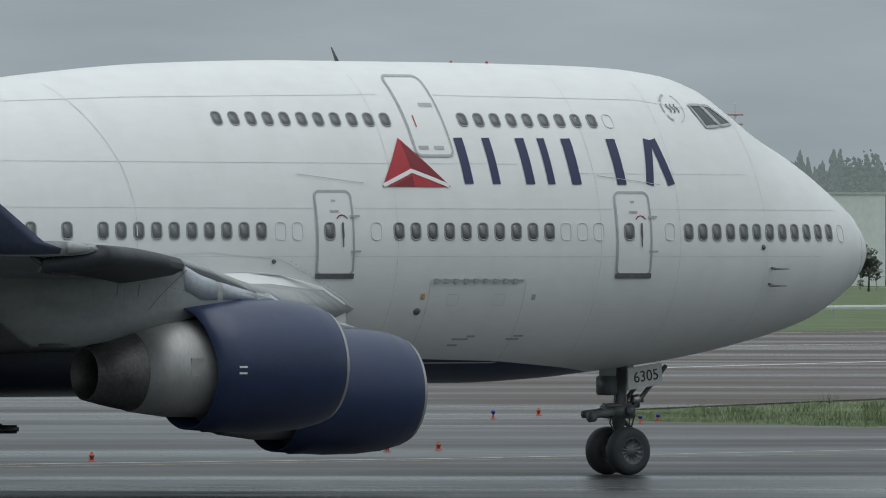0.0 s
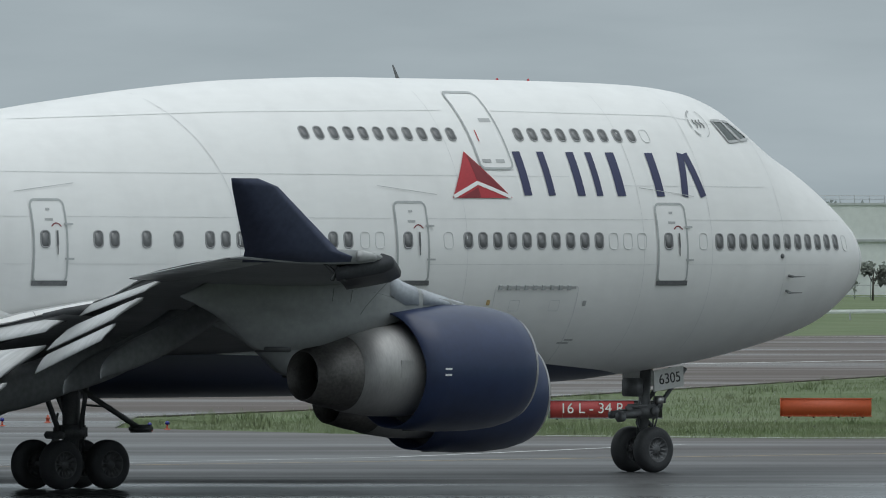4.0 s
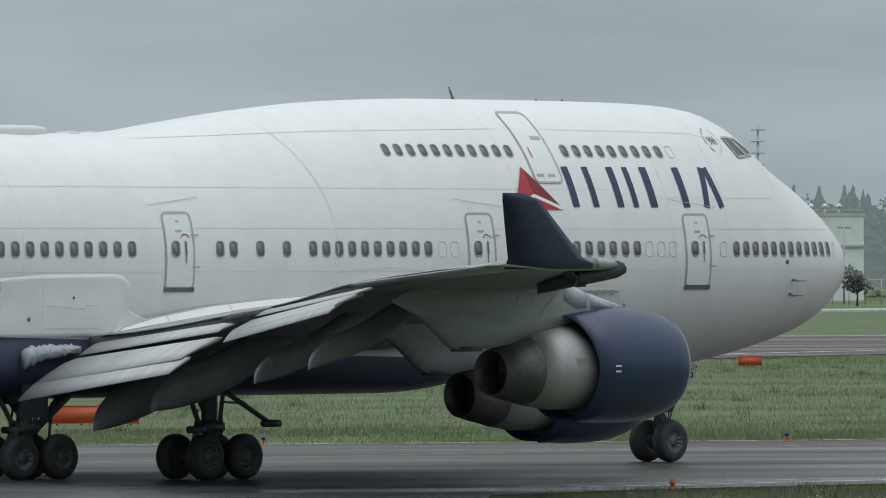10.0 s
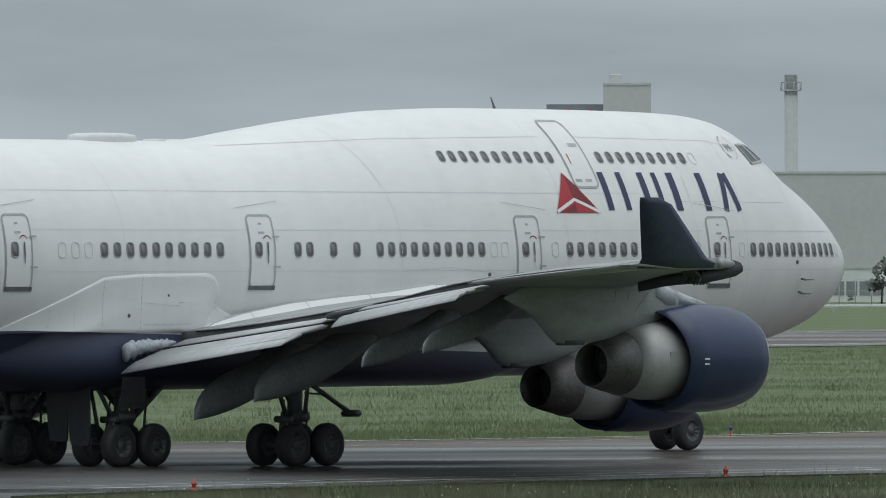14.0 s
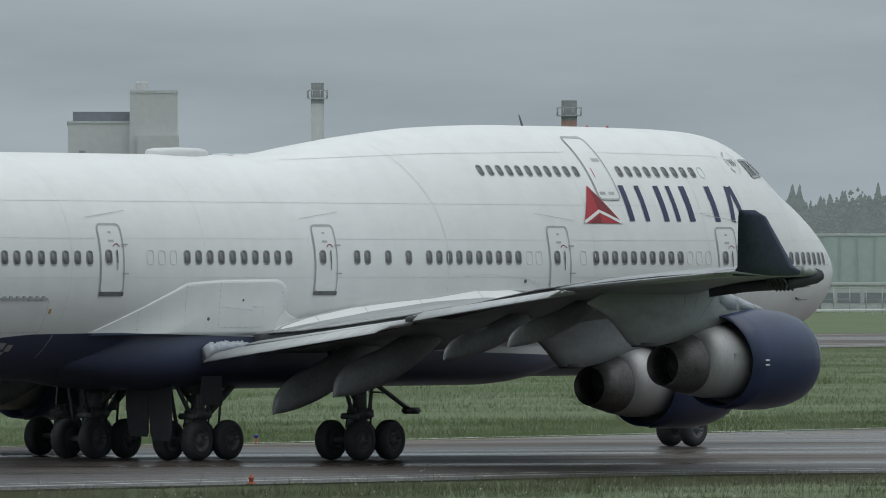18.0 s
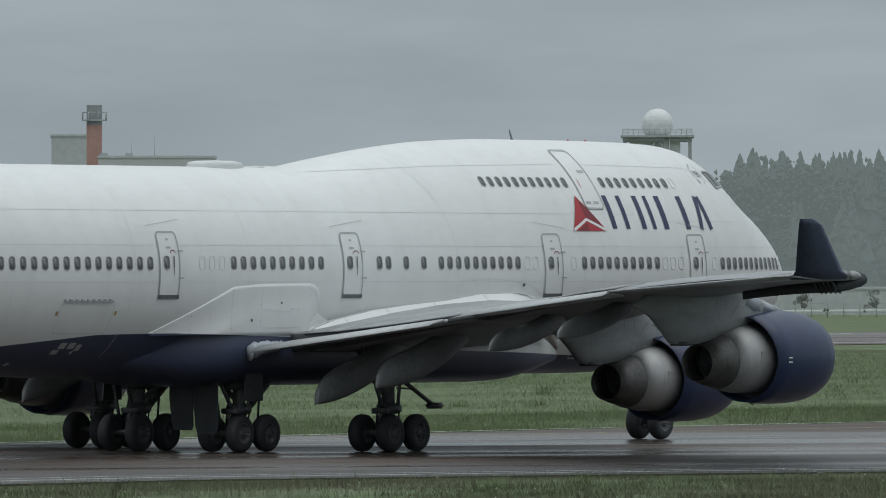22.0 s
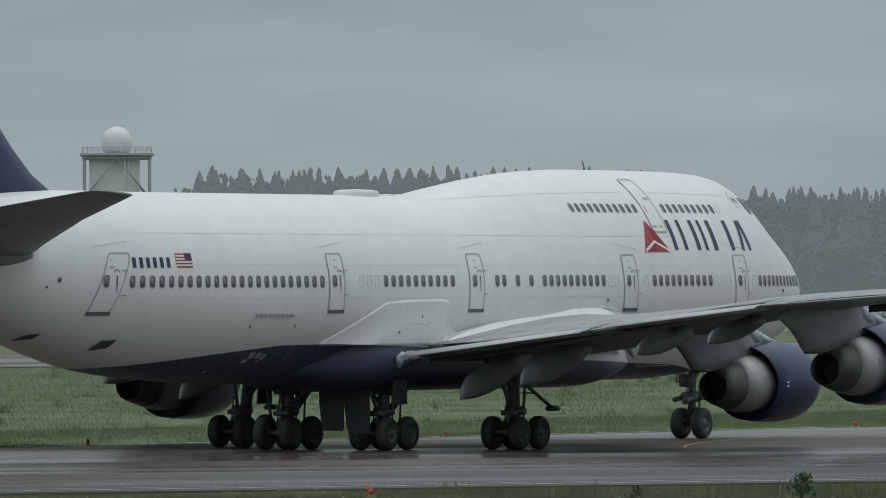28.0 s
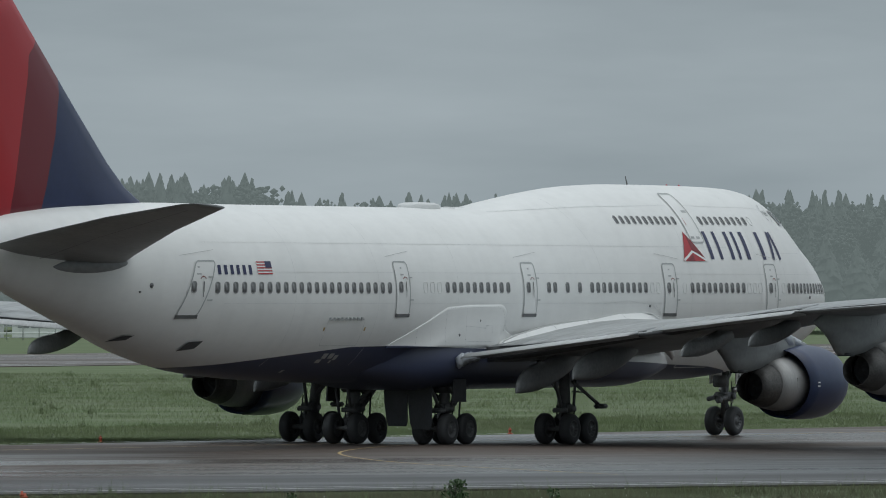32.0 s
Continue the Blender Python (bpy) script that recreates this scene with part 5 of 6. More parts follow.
def truck(x, y, top, name, side, lean):
    g = obj(name, *join(rod((x, y, 0.62), (x + lean[0], y + lean[1], top), 0.21, 0.24), rod((x - 0.74, y, 0.62), (x + 0.74, y, 0.62), 0.13)), M["gear"], plane, label="dark grey main landing gear leg")
    for dx in (-0.74, 0.74):
        obj("axle", *rod((x + dx, y - 0.6, 0.62), (x + dx, y + 0.6, 0.62), 0.09), M["gear"], g)
        for dy in (-0.56, 0.56):
            wheel(g, x + dx, y + dy)
    obj("side_brace", *join(rod((x, y, 1.6), (x + 0.2, y - side * 1.5, top - 0.1), 0.09), rod((x - 0.3, y, 1.3), (x - 1.1, y - side * 0.2, top - 0.2), 0.07)), M["gear"], g)
    obj("torque_link", *join(rod((x - 0.2, y, 1.5), (x - 0.6, y, 1.1), 0.07), rod((x - 0.6, y, 1.1), (x - 0.2, y, 0.8), 0.07)), M["gear"], g)
    obj("gear_head", *join(box(x - 0.36, x + 0.36, y - 0.3, y + 0.3, 1.25, 1.6, 0.06), rod((x - 0.5, y - 0.3, 1.35), (x - 0.5, y + 0.3, 1.35), 0.1), rod((x + 0.1, y - 0.28, 1.5), (x + 0.5, y - 0.2, top - 0.3), 0.06)), M["gear"], g)
    obj("brake_line", *join(rod((x - 0.25, y - 0.2, 0.9), (x - 0.45, y - 0.25, 1.6), 0.03), rod((x - 0.45, y + 0.2, 1.0), (x - 0.2, y + 0.25, 1.9), 0.03), rod((x + 0.25, y - 0.2, 0.9), (x + 0.2, y - 0.28, 1.9), 0.03)), M["dark"], g)
    return g


for s in (-1, 1):
    g = truck(-10.9, -5.5 if s < 0 else 6.3, 3.6, "wing_gear", s, (0.3, -s * 0.3))
    obj("door_link", *join(rod((-10.75, s * 5.7, 2.5), (-9.25, s * 6.1, 1.55), 0.07), rod((-10.6, s * 5.6, 2.1), (-9.9, s * 5.9, 2.05), 0.03)), M["gear"], g)
    obj("gear_door_plate", *box(-9.4, -8.85, s * 6.1 - 0.2, s * 6.1 + 0.2, 1.4, 1.6, 0.05), M["gear"], g)
    b = truck(-14.35, -1.86 if s < 0 else 2.25, 2.9, "body_gear", s, (0.0, 0.0))
    if s < 0:
        for ya, yb_, xa, xb_, low in ((0.62, -0.82, -14.85, -15.5, 0.72), (-0.86, -2.3, -15.55, -16.15, 0.62)):
            plate = [[Vector((xa + (xb_ - xa) * u + o, ya + (yb_ - ya) * u, z)) for u, z in ((0, 2.75), (0.02, 1.7), (0.12, low + 0.2), (0.2, low), (0.94, low), (1, low + 0.15), (1, 2.75))] for o in (-0.03, 0.03)]
            obj("gear_door", *loft(plate), M["doordark"], b, smooth=False, label="dark hanging gear door")
    flip = [[Vector((x, s * 2.9 + o, z)) for x, z in ((-15.4, 2.6), (-15.52, 1.7), (-14.47, 1.7), (-14.5, 2.6))] for o in (-0.03, 0.03)]
    obj("gear_door", *loft(flip), M["doordark"], b, smooth=False)
    yb = -1.86 if s < 0 else 2.25
    obj("drag_strut", *join(rod((-14.3, yb, 1.1), (-12.3, yb, 2.6), 0.11, 0.14), rod((-13.5, yb + 0.25, 1.5), (-12.5, yb + 0.25, 2.7), 0.05), rod((-13.9, yb - 0.2, 1.9), (-14.9, yb - 0.3, 2.6), 0.07)), M["gear"], b)
    obj("gear_beam", *join(box(-15.0, -13.7, yb - 0.3, yb + 0.3, 2.05, 2.6, 0.06), rod((-14.9, yb + 0.35, 0.8), (-15.2, yb + 0.4, 2.2), 0.06), rod((-13.8, yb - 0.35, 0.85), (-13.6, yb - 0.3, 2.1), 0.04)), M["dark"], b)


# ---- ground ----
def sheet(name, pts, z, m, label, thick=0.05, category="", kind="structure"):
    n = len(pts)
    vs = [(x, y, z) for x, y in pts] + [(x, y, z - thick) for x, y in pts]
    fs = [tuple(range(n))] + [(k, k + n, (k + 1) % n + n, (k + 1) % n) for k in range(n)]
    bm = bmesh.new()
    bv = [bm.verts.new(v) for v in vs]
    bm.faces.new(bv[:n])
    for f in fs[1:]:
        bm.faces.new([bv[i] for i in f])
    bm.normal_update()
    bmesh.ops.triangulate(bm, faces=[f for f in bm.faces if len(f.verts) > 4])
    me = bpy.data.meshes.new(name)
    bm.to_mesh(me)
    bm.free()
    me.materials.append(m)
    return tagged(new(name, me), label, category, kind=kind)


G = 4500
tagged(obj("ground", [(-G, -G, -0.06), (G, -G, -0.06), (G, G, -0.06), (-G, G, -0.06)], [(0, 1, 2, 3)], M["grass"], smooth=False), "damp green airfield grass reaching the horizon", "grass", kind="structure")
FAR_EDGE = [(174, 366), (146, 349), (127, 337), (105, 321.5), (86, 307), (70, 301), (45, 299.5), (32, 306), (24.5, 318), (27, 340), (39, 364), (71, 451), (98, 526), (168, 616), (264, 700)]
NEAR_EDGE = [(40, 206), (46, 234), (51, 238.5), (68.7, 249), (83.8, 257), (98, 259.5), (125, 262), (150, 266), (420, 330)]
ASPHALT = [(-250, 120), (20, 150)] + NEAR_EDGE + [(430, 520)] + FAR_EDGE + [(900, 1265), (900, 1370), (318, 845), (208, 758), (129, 700), (70, 655), (0, 600), (-250, 415)]
sheet("taxiway", ASPHALT, 0.0, M["asphalt"], "wet dark asphalt taxiway and runway", category="taxiway")


def stripe(name, pts, w, m, label, z=0.006):
    vs = []
    n = len(pts)
    for i, p in enumerate(pts):
        a, b = Vector(pts[max(i - 1, 0)]), Vector(pts[min(i + 1, n - 1)])
        d = (b - a).normalized()
        s = Vector((-d.y, d.x)) * w / 2
        for q in (Vector(p) + s, Vector(p) - s):
            vs.append((q.x, q.y, z))
    return tagged(obj(name, vs, [(2 * i, 2 * i + 1, 2 * i + 3, 2 * i + 2) for i in range(n - 1)], m, smooth=False), label, "road marking", kind="structure")


def rounded_line(pts, turns=3):
    """Cuts the corners of a line again and again."""
    for _ in range(turns):
        out = [pts[0]]
        for a, b in zip(pts, pts[1:]):
            out += [(a[0] * 0.75 + b[0] * 0.25, a[1] * 0.75 + b[1] * 0.25), (a[0] * 0.25 + b[0] * 0.75, a[1] * 0.25 + b[1] * 0.75)]
        pts = out + [pts[-1]]
    return pts


def offset(pts, d):
    out = []
    for i, p in enumerate(pts):
        a, b = Vector(pts[max(i - 1, 0)]), Vector(pts[min(i + 1, len(pts) - 1)])
        t = (b - a).normalized()
        out.append((p[0] - t.y * d, p[1] + t.x * d))
    return out


stripe("taxiway_edge_line", offset(FAR_EDGE[:8], -1.2), 0.35, M["roadwhite"], "worn pale line along the taxiway's far edge")
stripe("taxiway_edge_line", offset(NEAR_EDGE[2:], 3.0), 0.35, M["roadwhite"], "worn pale line along the taxiway's near edge")
stripe("taxiway_edge_line", offset(NEAR_EDGE[2:], 5.0), 0.2, M["roadwhite"], "worn pale line along the taxiway's near edge")
stripe("runway_edge_line", [(-200, 300), (26, 433), (51, 479), (82, 520), (150, 610), (262, 712), (800, 1190)], 0.9, M["roadwhite"], "white runway edge line")
stripe("runway_edge_line", [(-200, 440), (0, 590), (70, 645), (129, 690), (208, 748), (318, 833), (800, 1230)], 0.9, M["roadwhite"], "white runway edge line")
stripe("runway_edge_line", [(20, 520), (49, 552), (60, 565)], 0.8, M["roadwhite"], "white runway dash")
stripe("taxiway_lead_line", [(-40, 232), (3, 254), (16, 261), (29, 272), (40, 290)], 0.3, M["roadwhite"], "thin pale line on wet asphalt")
stripe("taxiway_lead_line", rounded_line([(157.5, 342), (151.5, 334.3), (146.2, 325.2), (142.5, 315.8), (139.5, 305.5), (138, 296), (136.6, 281)]), 0.13, M["yellow"], "yellow curved taxi guide line")
stripe("taxiway_lead_line", [(-60, 210), (-5, 246), (40, 274), (100, 316), (170, 352), (300, 440)], 0.22, M["yellow"], "faded yellow taxi centre line")

# grass blades: a tousled cover near the edges of the meadow
rng = np.random.default_rng(5)


def inside(p, poly):
    x, y = p[:, 0], p[:, 1]
    ok = np.zeros(len(p), bool)
    for (x0, y0), (x1, y1) in zip(poly, poly[1:] + poly[:1]):
        c = (y0 > y) != (y1 > y)
        ok ^= c & (x < (x1 - x0) * (y - y0) / (y1 - y0 + 1e-9) + x0)
    return ok


def blades(name, pts, height, width, m, label):
    n = len(pts)
    a = rng.uniform(0, np.pi, n)
    h = height * rng.uniform(0.3, 1.0, n) ** 1.3 * np.where(rng.uniform(0, 1, n) > 0.985, 1.9, 1.0)
    lean = rng.normal(0, 0.38, (n, 2)) * h[:, None]
    dx, dy = np.cos(a) * width / 2, np.sin(a) * width / 2
    v = np.zeros((n, 3, 3))
    v[:, 0] = np.c_[pts[:, 0] - dx, pts[:, 1] - dy, np.full(n, -0.06)]
    v[:, 1] = np.c_[pts[:, 0] + dx, pts[:, 1] + dy, np.full(n, -0.06)]
    v[:, 2] = np.c_[pts[:, 0] + lean[:, 0], pts[:, 1] + lean[:, 1], h - 0.06]
    me = bpy.data.meshes.new(name)
    me.vertices.add(3 * n)
    me.loops.add(3 * n)
    me.polygons.add(n)
    me.vertices.foreach_set("co", v.ravel())
    me.loops.foreach_set("vertex_index", np.arange(3 * n))
    me.polygons.foreach_set("loop_start", np.arange(0, 3 * n, 3))
    me.materials.append(m)
    me.update()
    me.validate()
    return tagged(new(name, me), label, "grass", kind="stuff")


def scatter(poly, n):
    q = np.array(poly)
    lo, hi = q.min(0), q.max(0)
    p = rng.uniform(lo, hi, (int(n * 3), 2))
    return p[inside(p, [tuple(map(float, c)) for c in poly])][:n]


def clumped(poly, n):
    """Points that gather in tufts and patches."""
    p = scatter(poly, int(n * 1.7))
    w = np.zeros(len(p))
    for f, amp in ((0.13, 0.5), (0.41, 0.35), (1.3, 0.3), (3.7, 0.25)):
        a, b, c, d = rng.uniform(0, 6.28, 4)
        w += amp * np.sin(p[:, 0] * f + a + 1.3 * np.sin(p[:, 1] * f * 0.7 + b)) * np.sin(p[:, 1] * f * 1.1 + c + 1.1 * np.sin(p[:, 0] * f * 0.6 + d))
    keep = w + rng.normal(0, 0.35, len(p)) > -0.12
    return p[keep][:n]


def along(pts, n, spread):
    """Points strewn in a strip along a line."""
    q = np.array(pts, float)
    seg = rng.integers(0, len(q) - 1, n)
    u = rng.uniform(0, 1, (n, 1))
    return q[seg] * (1 - u) + q[seg + 1] * u + rng.normal(0, spread, (n, 2))


NEAR_TURF = [(46, 224)] + NEAR_EDGE[1:8] + [(150, 245), (100, 222)]
ISLAND_FRONT = [(230, 399.5), (174, 366)] + FAR_EDGE[1:9] + [(26, 334), (48, 330), (72, 332), (90, 345), (120, 366), (150, 385), (220, 430)]
ISLAND_BACK = [(24.8, 320), (27, 340), (39, 364), (71, 451), (98, 526), (168, 616), (262, 698), (330, 560), (300, 443), (174, 367), (146, 349), (127, 337), (105, 322), (86, 308), (70, 302), (45, 301)]
blades("near_grass", clumped(NEAR_TURF, 200000), 0.22, 0.013, M["roughblade"], "rough uncut grass beside the taxiway")
blades("verge_grass", clumped(ISLAND_FRONT, 320000), 0.2, 0.016, M["blade"], "long meadow grass between taxiway and runway")
blades("meadow_grass", clumped(ISLAND_BACK, 480000), 0.2, 0.022, M["blade"], "long meadow grass between taxiway and runway")
tall = blades("grass_stalks", np.r_[scatter(NEAR_TURF, 1800), scatter(ISLAND_FRONT, 1500)], 0.75, 0.018, M["blade"], "scattered tall grass stalks beside the taxiway")
weeds = np.concatenate([c + rng.normal(0, 0.22, (46, 2)) for c in np.r_[scatter(ISLAND_BACK, 240), along(FAR_EDGE[8:14], 70, 3.0) + (6, -2), scatter(NEAR_TURF, 26)]])
blades("weed_tufts", weeds[inside(weeds, ISLAND_BACK) | inside(weeds, NEAR_TURF)], 0.48, 0.03, M["blade"], "taller tufts of weeds standing in the meadow")
# clover heads
fl = np.r_[scatter(NEAR_TURF, 260), scatter(ISLAND_BACK, 5000)]
fv, ff = [], []
for x, y in fl:
    z = rng.uniform(0.12, 0.34)
    s = rng.uniform(0.012, 0.026)
    o = len(fv)
    fv += [(x - s, y, z), (x, y - s, z), (x + s, y, z), (x, y + s, z), (x, y, z + s), (x, y, z - s)]
    ff += [(o + a, o + b, o + c) for a, b, c in ((0, 1, 4), (1, 2, 4), (2, 3, 4), (3, 0, 4), (1, 0, 5), (2, 1, 5), (3, 2, 5), (0, 3, 5))]
tagged(obj("clover_heads", fv, ff, M["flower"], smooth=False), "scattered pale seed heads in the grass", "flowers", kind="stuff")


# ---- airfield signs, lamps and markers ----
def text_mesh(body, size, m, name):
    cu = bpy.data.curves.new(name, "FONT")
    cu.body, cu.size, cu.extrude, cu.align_x, cu.align_y = body, size, 0.01, "CENTER", "CENTER"
    tmp = new(name, cu)
    bpy.context.view_layer.update()
    me = bpy.data.meshes.new_from_object(tmp.evaluated_get(bpy.context.evaluated_depsgraph_get()))
    bpy.data.objects.remove(tmp)
    me.materials.clear()
    me.materials.append(m)
    return me


def sign(x, y, w, h, turn, faces, label):
    s = empty("runway_sign", label, "airfield sign", at=pose(x, y, 0, 0, 0, turn))
    x0 = -w / 2
    for width, m, body, tm in faces:
        obj("panel", *box(x0, x0 + width, -0.12, 0.12, 0.02, 0.02 + h, 0.02), m, s)
        if body:
            t = new("lettering", text_mesh(body, h * 0.85, tm, "lettering"))
            t.parent = s
            t.matrix_basis = pose(x0 + width / 2, -0.135, 0.04 + h / 2, 90)
        x0 += width
    obj("sign_frame", *join(box(-w / 2 - 0.03, w / 2 + 0.03, -0.14, 0.1, -0.01, 0.025), box(-w / 2 - 0.03, w / 2 + 0.03, -0.14, 0.1, 0.015 + h, 0.045 + h), box(-w / 2 - 0.03, -w / 2 + 0.005, -0.14, 0.1, 0.0, 0.03 + h)), M["rimw"] if faces[0][2] else M["signorange"], s)
    for k in np.linspace(-w / 2 + 0.3, w / 2 - 0.3, 4):
        obj("leg", *rod((k, 0, -0.08), (k, 0, 0.05), 0.04), M["gear"], s)
    return s


sign(43.6, 336.5, 4.15, 0.62, 6, [(3.1, M["signred"], "16 L - 34 R", M["white"]), (1.05, M["signblack"], "B4", M["signyellow"])], "red and black runway sign reading 16L-34R B4 in grass")
sign(52.3, 341, 3.3, 0.62, -8, [(3.3, M["signorange"], "", None)], "plain orange-red back of a runway sign in grass")
sign(116.35, 516.3, 1.3, 0.5, -8, [(1.3, M["signorange"], "", None)], "small orange-red sign back beside the runway")

lamp = empty("taxiway_lamp", "blue taxiway edge lamp on a short stem", "taxiway light", "taxiway edge lamps", at=pose(69.1, 301.2, 0))
obj("stem", *join(rod((0, 0, -0.06), (0, 0, 0.17), 0.035), spun([(0.0, 0.11), (0.03, 0.1), (0.04, 0.02)], 14, "z")), M["marker"], lamp)
obj("lens", *spun([(0.17, 0.05), (0.19, 0.075), (0.25, 0.07), (0.29, 0.03), (0.295, 0.0)], 14, "z"), M["blue"], lamp)
for x, y in ((85.4, 308.3), (37, 306.5), (51.4, 299.2), (20.9, 321), (25.2, 312), (26, 314.6), (45.3, 394.8)):
    copy_thing(lamp, pose(x, y, 0))
cone = empty("edge_marker", "small orange edge marker on a round foot", "marker", "orange edge markers", at=pose(51.8, 239.0, 0))
obj("foot", *spun([(-0.03, 0.12), (0.02, 0.12), (0.04, 0.07)], 16, "z"), M["marker"], cone)
obj("body", *spun([(0.03, 0.06), (0.13, 0.055), (0.14, 0.08), (0.17, 0.08), (0.2, 0.04), (0.26, 0.035), (0.27, 0.0)], 16, "z"), M["marker"], cone)
for x, y in ((106.4, 323.6), (127.6, 339.2), (147.7, 351.6), (69.0, 249.6), (102.6, 249.8), (103.7, 252.7), (22.9, 327.4), (5.8, 257.5), (14.5, 269.3), (16.1, 271.5), (173, 366.5)):
    copy_thing(cone, pose(x, y, 0))


# ---- distance ----
def bearing(az, d):
    a = radians(az)
    return d * math.sin(a), d * math.cos(a)


def high(el, d):
    return 5.9 + d * math.tan(radians(el))


def block(name, az0, az1, el, d, depth, m, label, category="building", windows=None, base=0.0, trim=True):
    """A plain far building between two bearings; windows: rows of (from, to, low, high, count) in parts of its face."""
    (xa, ya), (xb, yb) = bearing(az0, d), bearing(az1, d)
    w = math.hypot(xb - xa, yb - ya)
    h = high(el, d)
    b = empty(name, label, category, at=pose((xa + xb) / 2, (ya + yb) / 2, 0, 0, 0, math.degrees(math.atan2(yb - ya, xb - xa))))
    obj("wall", *box(-w / 2, w / 2, 0, depth, base - 0.1, h), m, b, smooth=False)
    if trim:
        obj("roof_edge", *box(-w / 2 - 0.15, w / 2 + 0.15, -0.15, depth + 0.15, h, h + 0.35), M["greyblock"], b, smooth=False)
    for u0, u1, v0, v1, n in windows or ():
        for k in range(n):
            x0 = -w / 2 + w * (u0 + (u1 - u0) * (k + 0.08) / n)
            x1 = -w / 2 + w * (u0 + (u1 - u0) * (k + 0.92) / n)
            obj("window", *box(x0, x1, -0.06, 0.1, h * v0, h * v1), M["darkglass"], b, smooth=False)
    return b


def span(az0, az1, d):
    (xa, ya), (xb, yb) = bearing(az0, d), bearing(az1, d)
    return math.hypot(xb - xa, yb - ya)


def roof_rail(b, az0, az1, el, d, tall=1.1, gap=2.2):
    """A railing along the front edge of a roof."""
    w, h = span(az0, az1, d), high(el, d) + 0.3
    rods = [rod((x, 0.3, h), (x, 0.3, h + tall), 0.05, n=4) for x in np.arange(-w / 2, w / 2, gap)]
    rods += [rod((-w / 2, 0.3, h + z), (w / 2, 0.3, h + z), 0.045, n=4) for z in (tall, tall * 0.55)]
    obj("roof_railing", *join(*rods), M["steel"], b)


def ledge(b, az0, az1, el, d):
    """A thin string course across the front of a hall."""
    w, z = span(az0, az1, d), high(el, d)
    obj("ledge", *box(-w / 2, w / 2, -0.35, 0.05, z - 0.15, z + 0.2), M["steel"], b, smooth=False)


D = 1400
block("storage_hall", 5.76, 6.1, 0.31, D, 20, M["paleblock"], "pale clad storage building behind a fence")
for az0, az1, el, m, label in ((6.81, 7.25, 0.285, M["paleblock"], "pale clad hall end among trees"), (7.9, 9.3, 0.3, M["paleblock"], "long pale cargo hall with a railed roof"),
                               (9.9, 11.17, 0.285, M["paleblock"], "pale green cargo hall with roof vents"), (11.68, 13.39, 0.27, M["paleblock"], "pale cargo hall with a railed flat roof")):
    hall = block("cargo_hall", az0, az1, el, D, 40, m, label)
    ledge(hall, az0, az1, 0.085, D)
    if az1 - az0 > 0.6:
        roof_rail(hall, az0, az1, el, D)
        w = span(az0, az1, D)
        for x in np.arange(-w / 2 + 3, w / 2 - 3, 9.5):
            pipe = [rod((x, -0.9, -0.1), (x, -0.9, 3.6), 0.28, n=8), rod((x, -0.9, 3.6), (x + 0.9, -0.9, 4.5), 0.28, n=8), rod((x + 0.9, -0.9, 4.5), (x + 4.2, -0.9, 4.5), 0.28, n=8)]
            obj("duct_pipe", *join(*pipe), M["steel"], hall)
f1 = block("factory_block", 14.34, 14.715, 0.88, D + 100, 30, M["concrete"], "beige concrete factory block in mist")
w, h = span(14.34, 14.715, D + 100), high(0.88, D + 100)
obj("roof_shed", *box(-w * 0.42, w / 2, 3, 20, h + 0.3, h + 1.9), M["slate"], f1, smooth=False)
for x, z in ((-w * 0.27, 0.83), (w * 0.22, 0.79), (w * 0.22, 0.61), (-w * 0.05, 0.61), (w * 0.25, 0.53)):
    obj("window", *box(x - 0.5, x + 0.5, -0.06, 0.1, h * z - 0.6, h * z + 0.6), M["darkglass"], f1, smooth=False)
tb = block("factory_tower", 14.715, 15.005, 1.08, D + 98, 30, M["concrete"], "tall beige concrete factory tower in mist", trim=False)
w, h = span(14.715, 15.005, D + 98), high(1.08, D + 98)
obj("roof_hut", *spun([(h, 1.0), (h + 1.3, 1.0), (h + 1.45, 0.9), (h + 1.45, 0.0)], 12, "z", (-w * 0.25, 4, 0)), M["concrete"], tb, smooth=False)
obj("parapet", *box(-w / 2, w / 2, -0.12, 0.0, h - 0.4, h), M["greyblock"], tb, smooth=False)
obj("lower_wing", *box(-w * 0.35, w * 0.53, -1.2, 0.0, 0, h * 0.79), M["concrete"], tb, smooth=False)
obj("stair_cage", *join(box(w * 0.38, w * 0.66, -2.2, -0.4, h * 0.5, h * 0.6), *[box(w * 0.4, w * 0.64, -2.0, -0.6, h * q, h * q + 0.25) for q in (0.63, 0.66, 0.69)], *[rod((x, -1.3, h * 0.5), (x, -1.3, h * 0.71), 0.12, n=5) for x in (w * 0.4, w * 0.52, w * 0.64)]), M["lattice"], tb, smooth=False)
for x, z in ((-w * 0.1, 0.66), (w * 0.2, 0.66)):
    obj("window", *box(x - 0.6, x + 0.6, -1.28, -1.15, h * z - 0.3, h * z + 0.3), M["darkglass"], tb, smooth=False)
mid = block("factory_hall", 14.72, 15.135, 0.545, D + 40, 30, M["concrete"], "low beige factory front with small windows")
w, h = span(14.72, 15.135, D + 40), high(0.545, D + 40)
obj("ledge", *box(-w / 2, w / 2, -0.25, 0.02, h * 0.83, h * 0.85), M["greyblock"], mid, smooth=False)
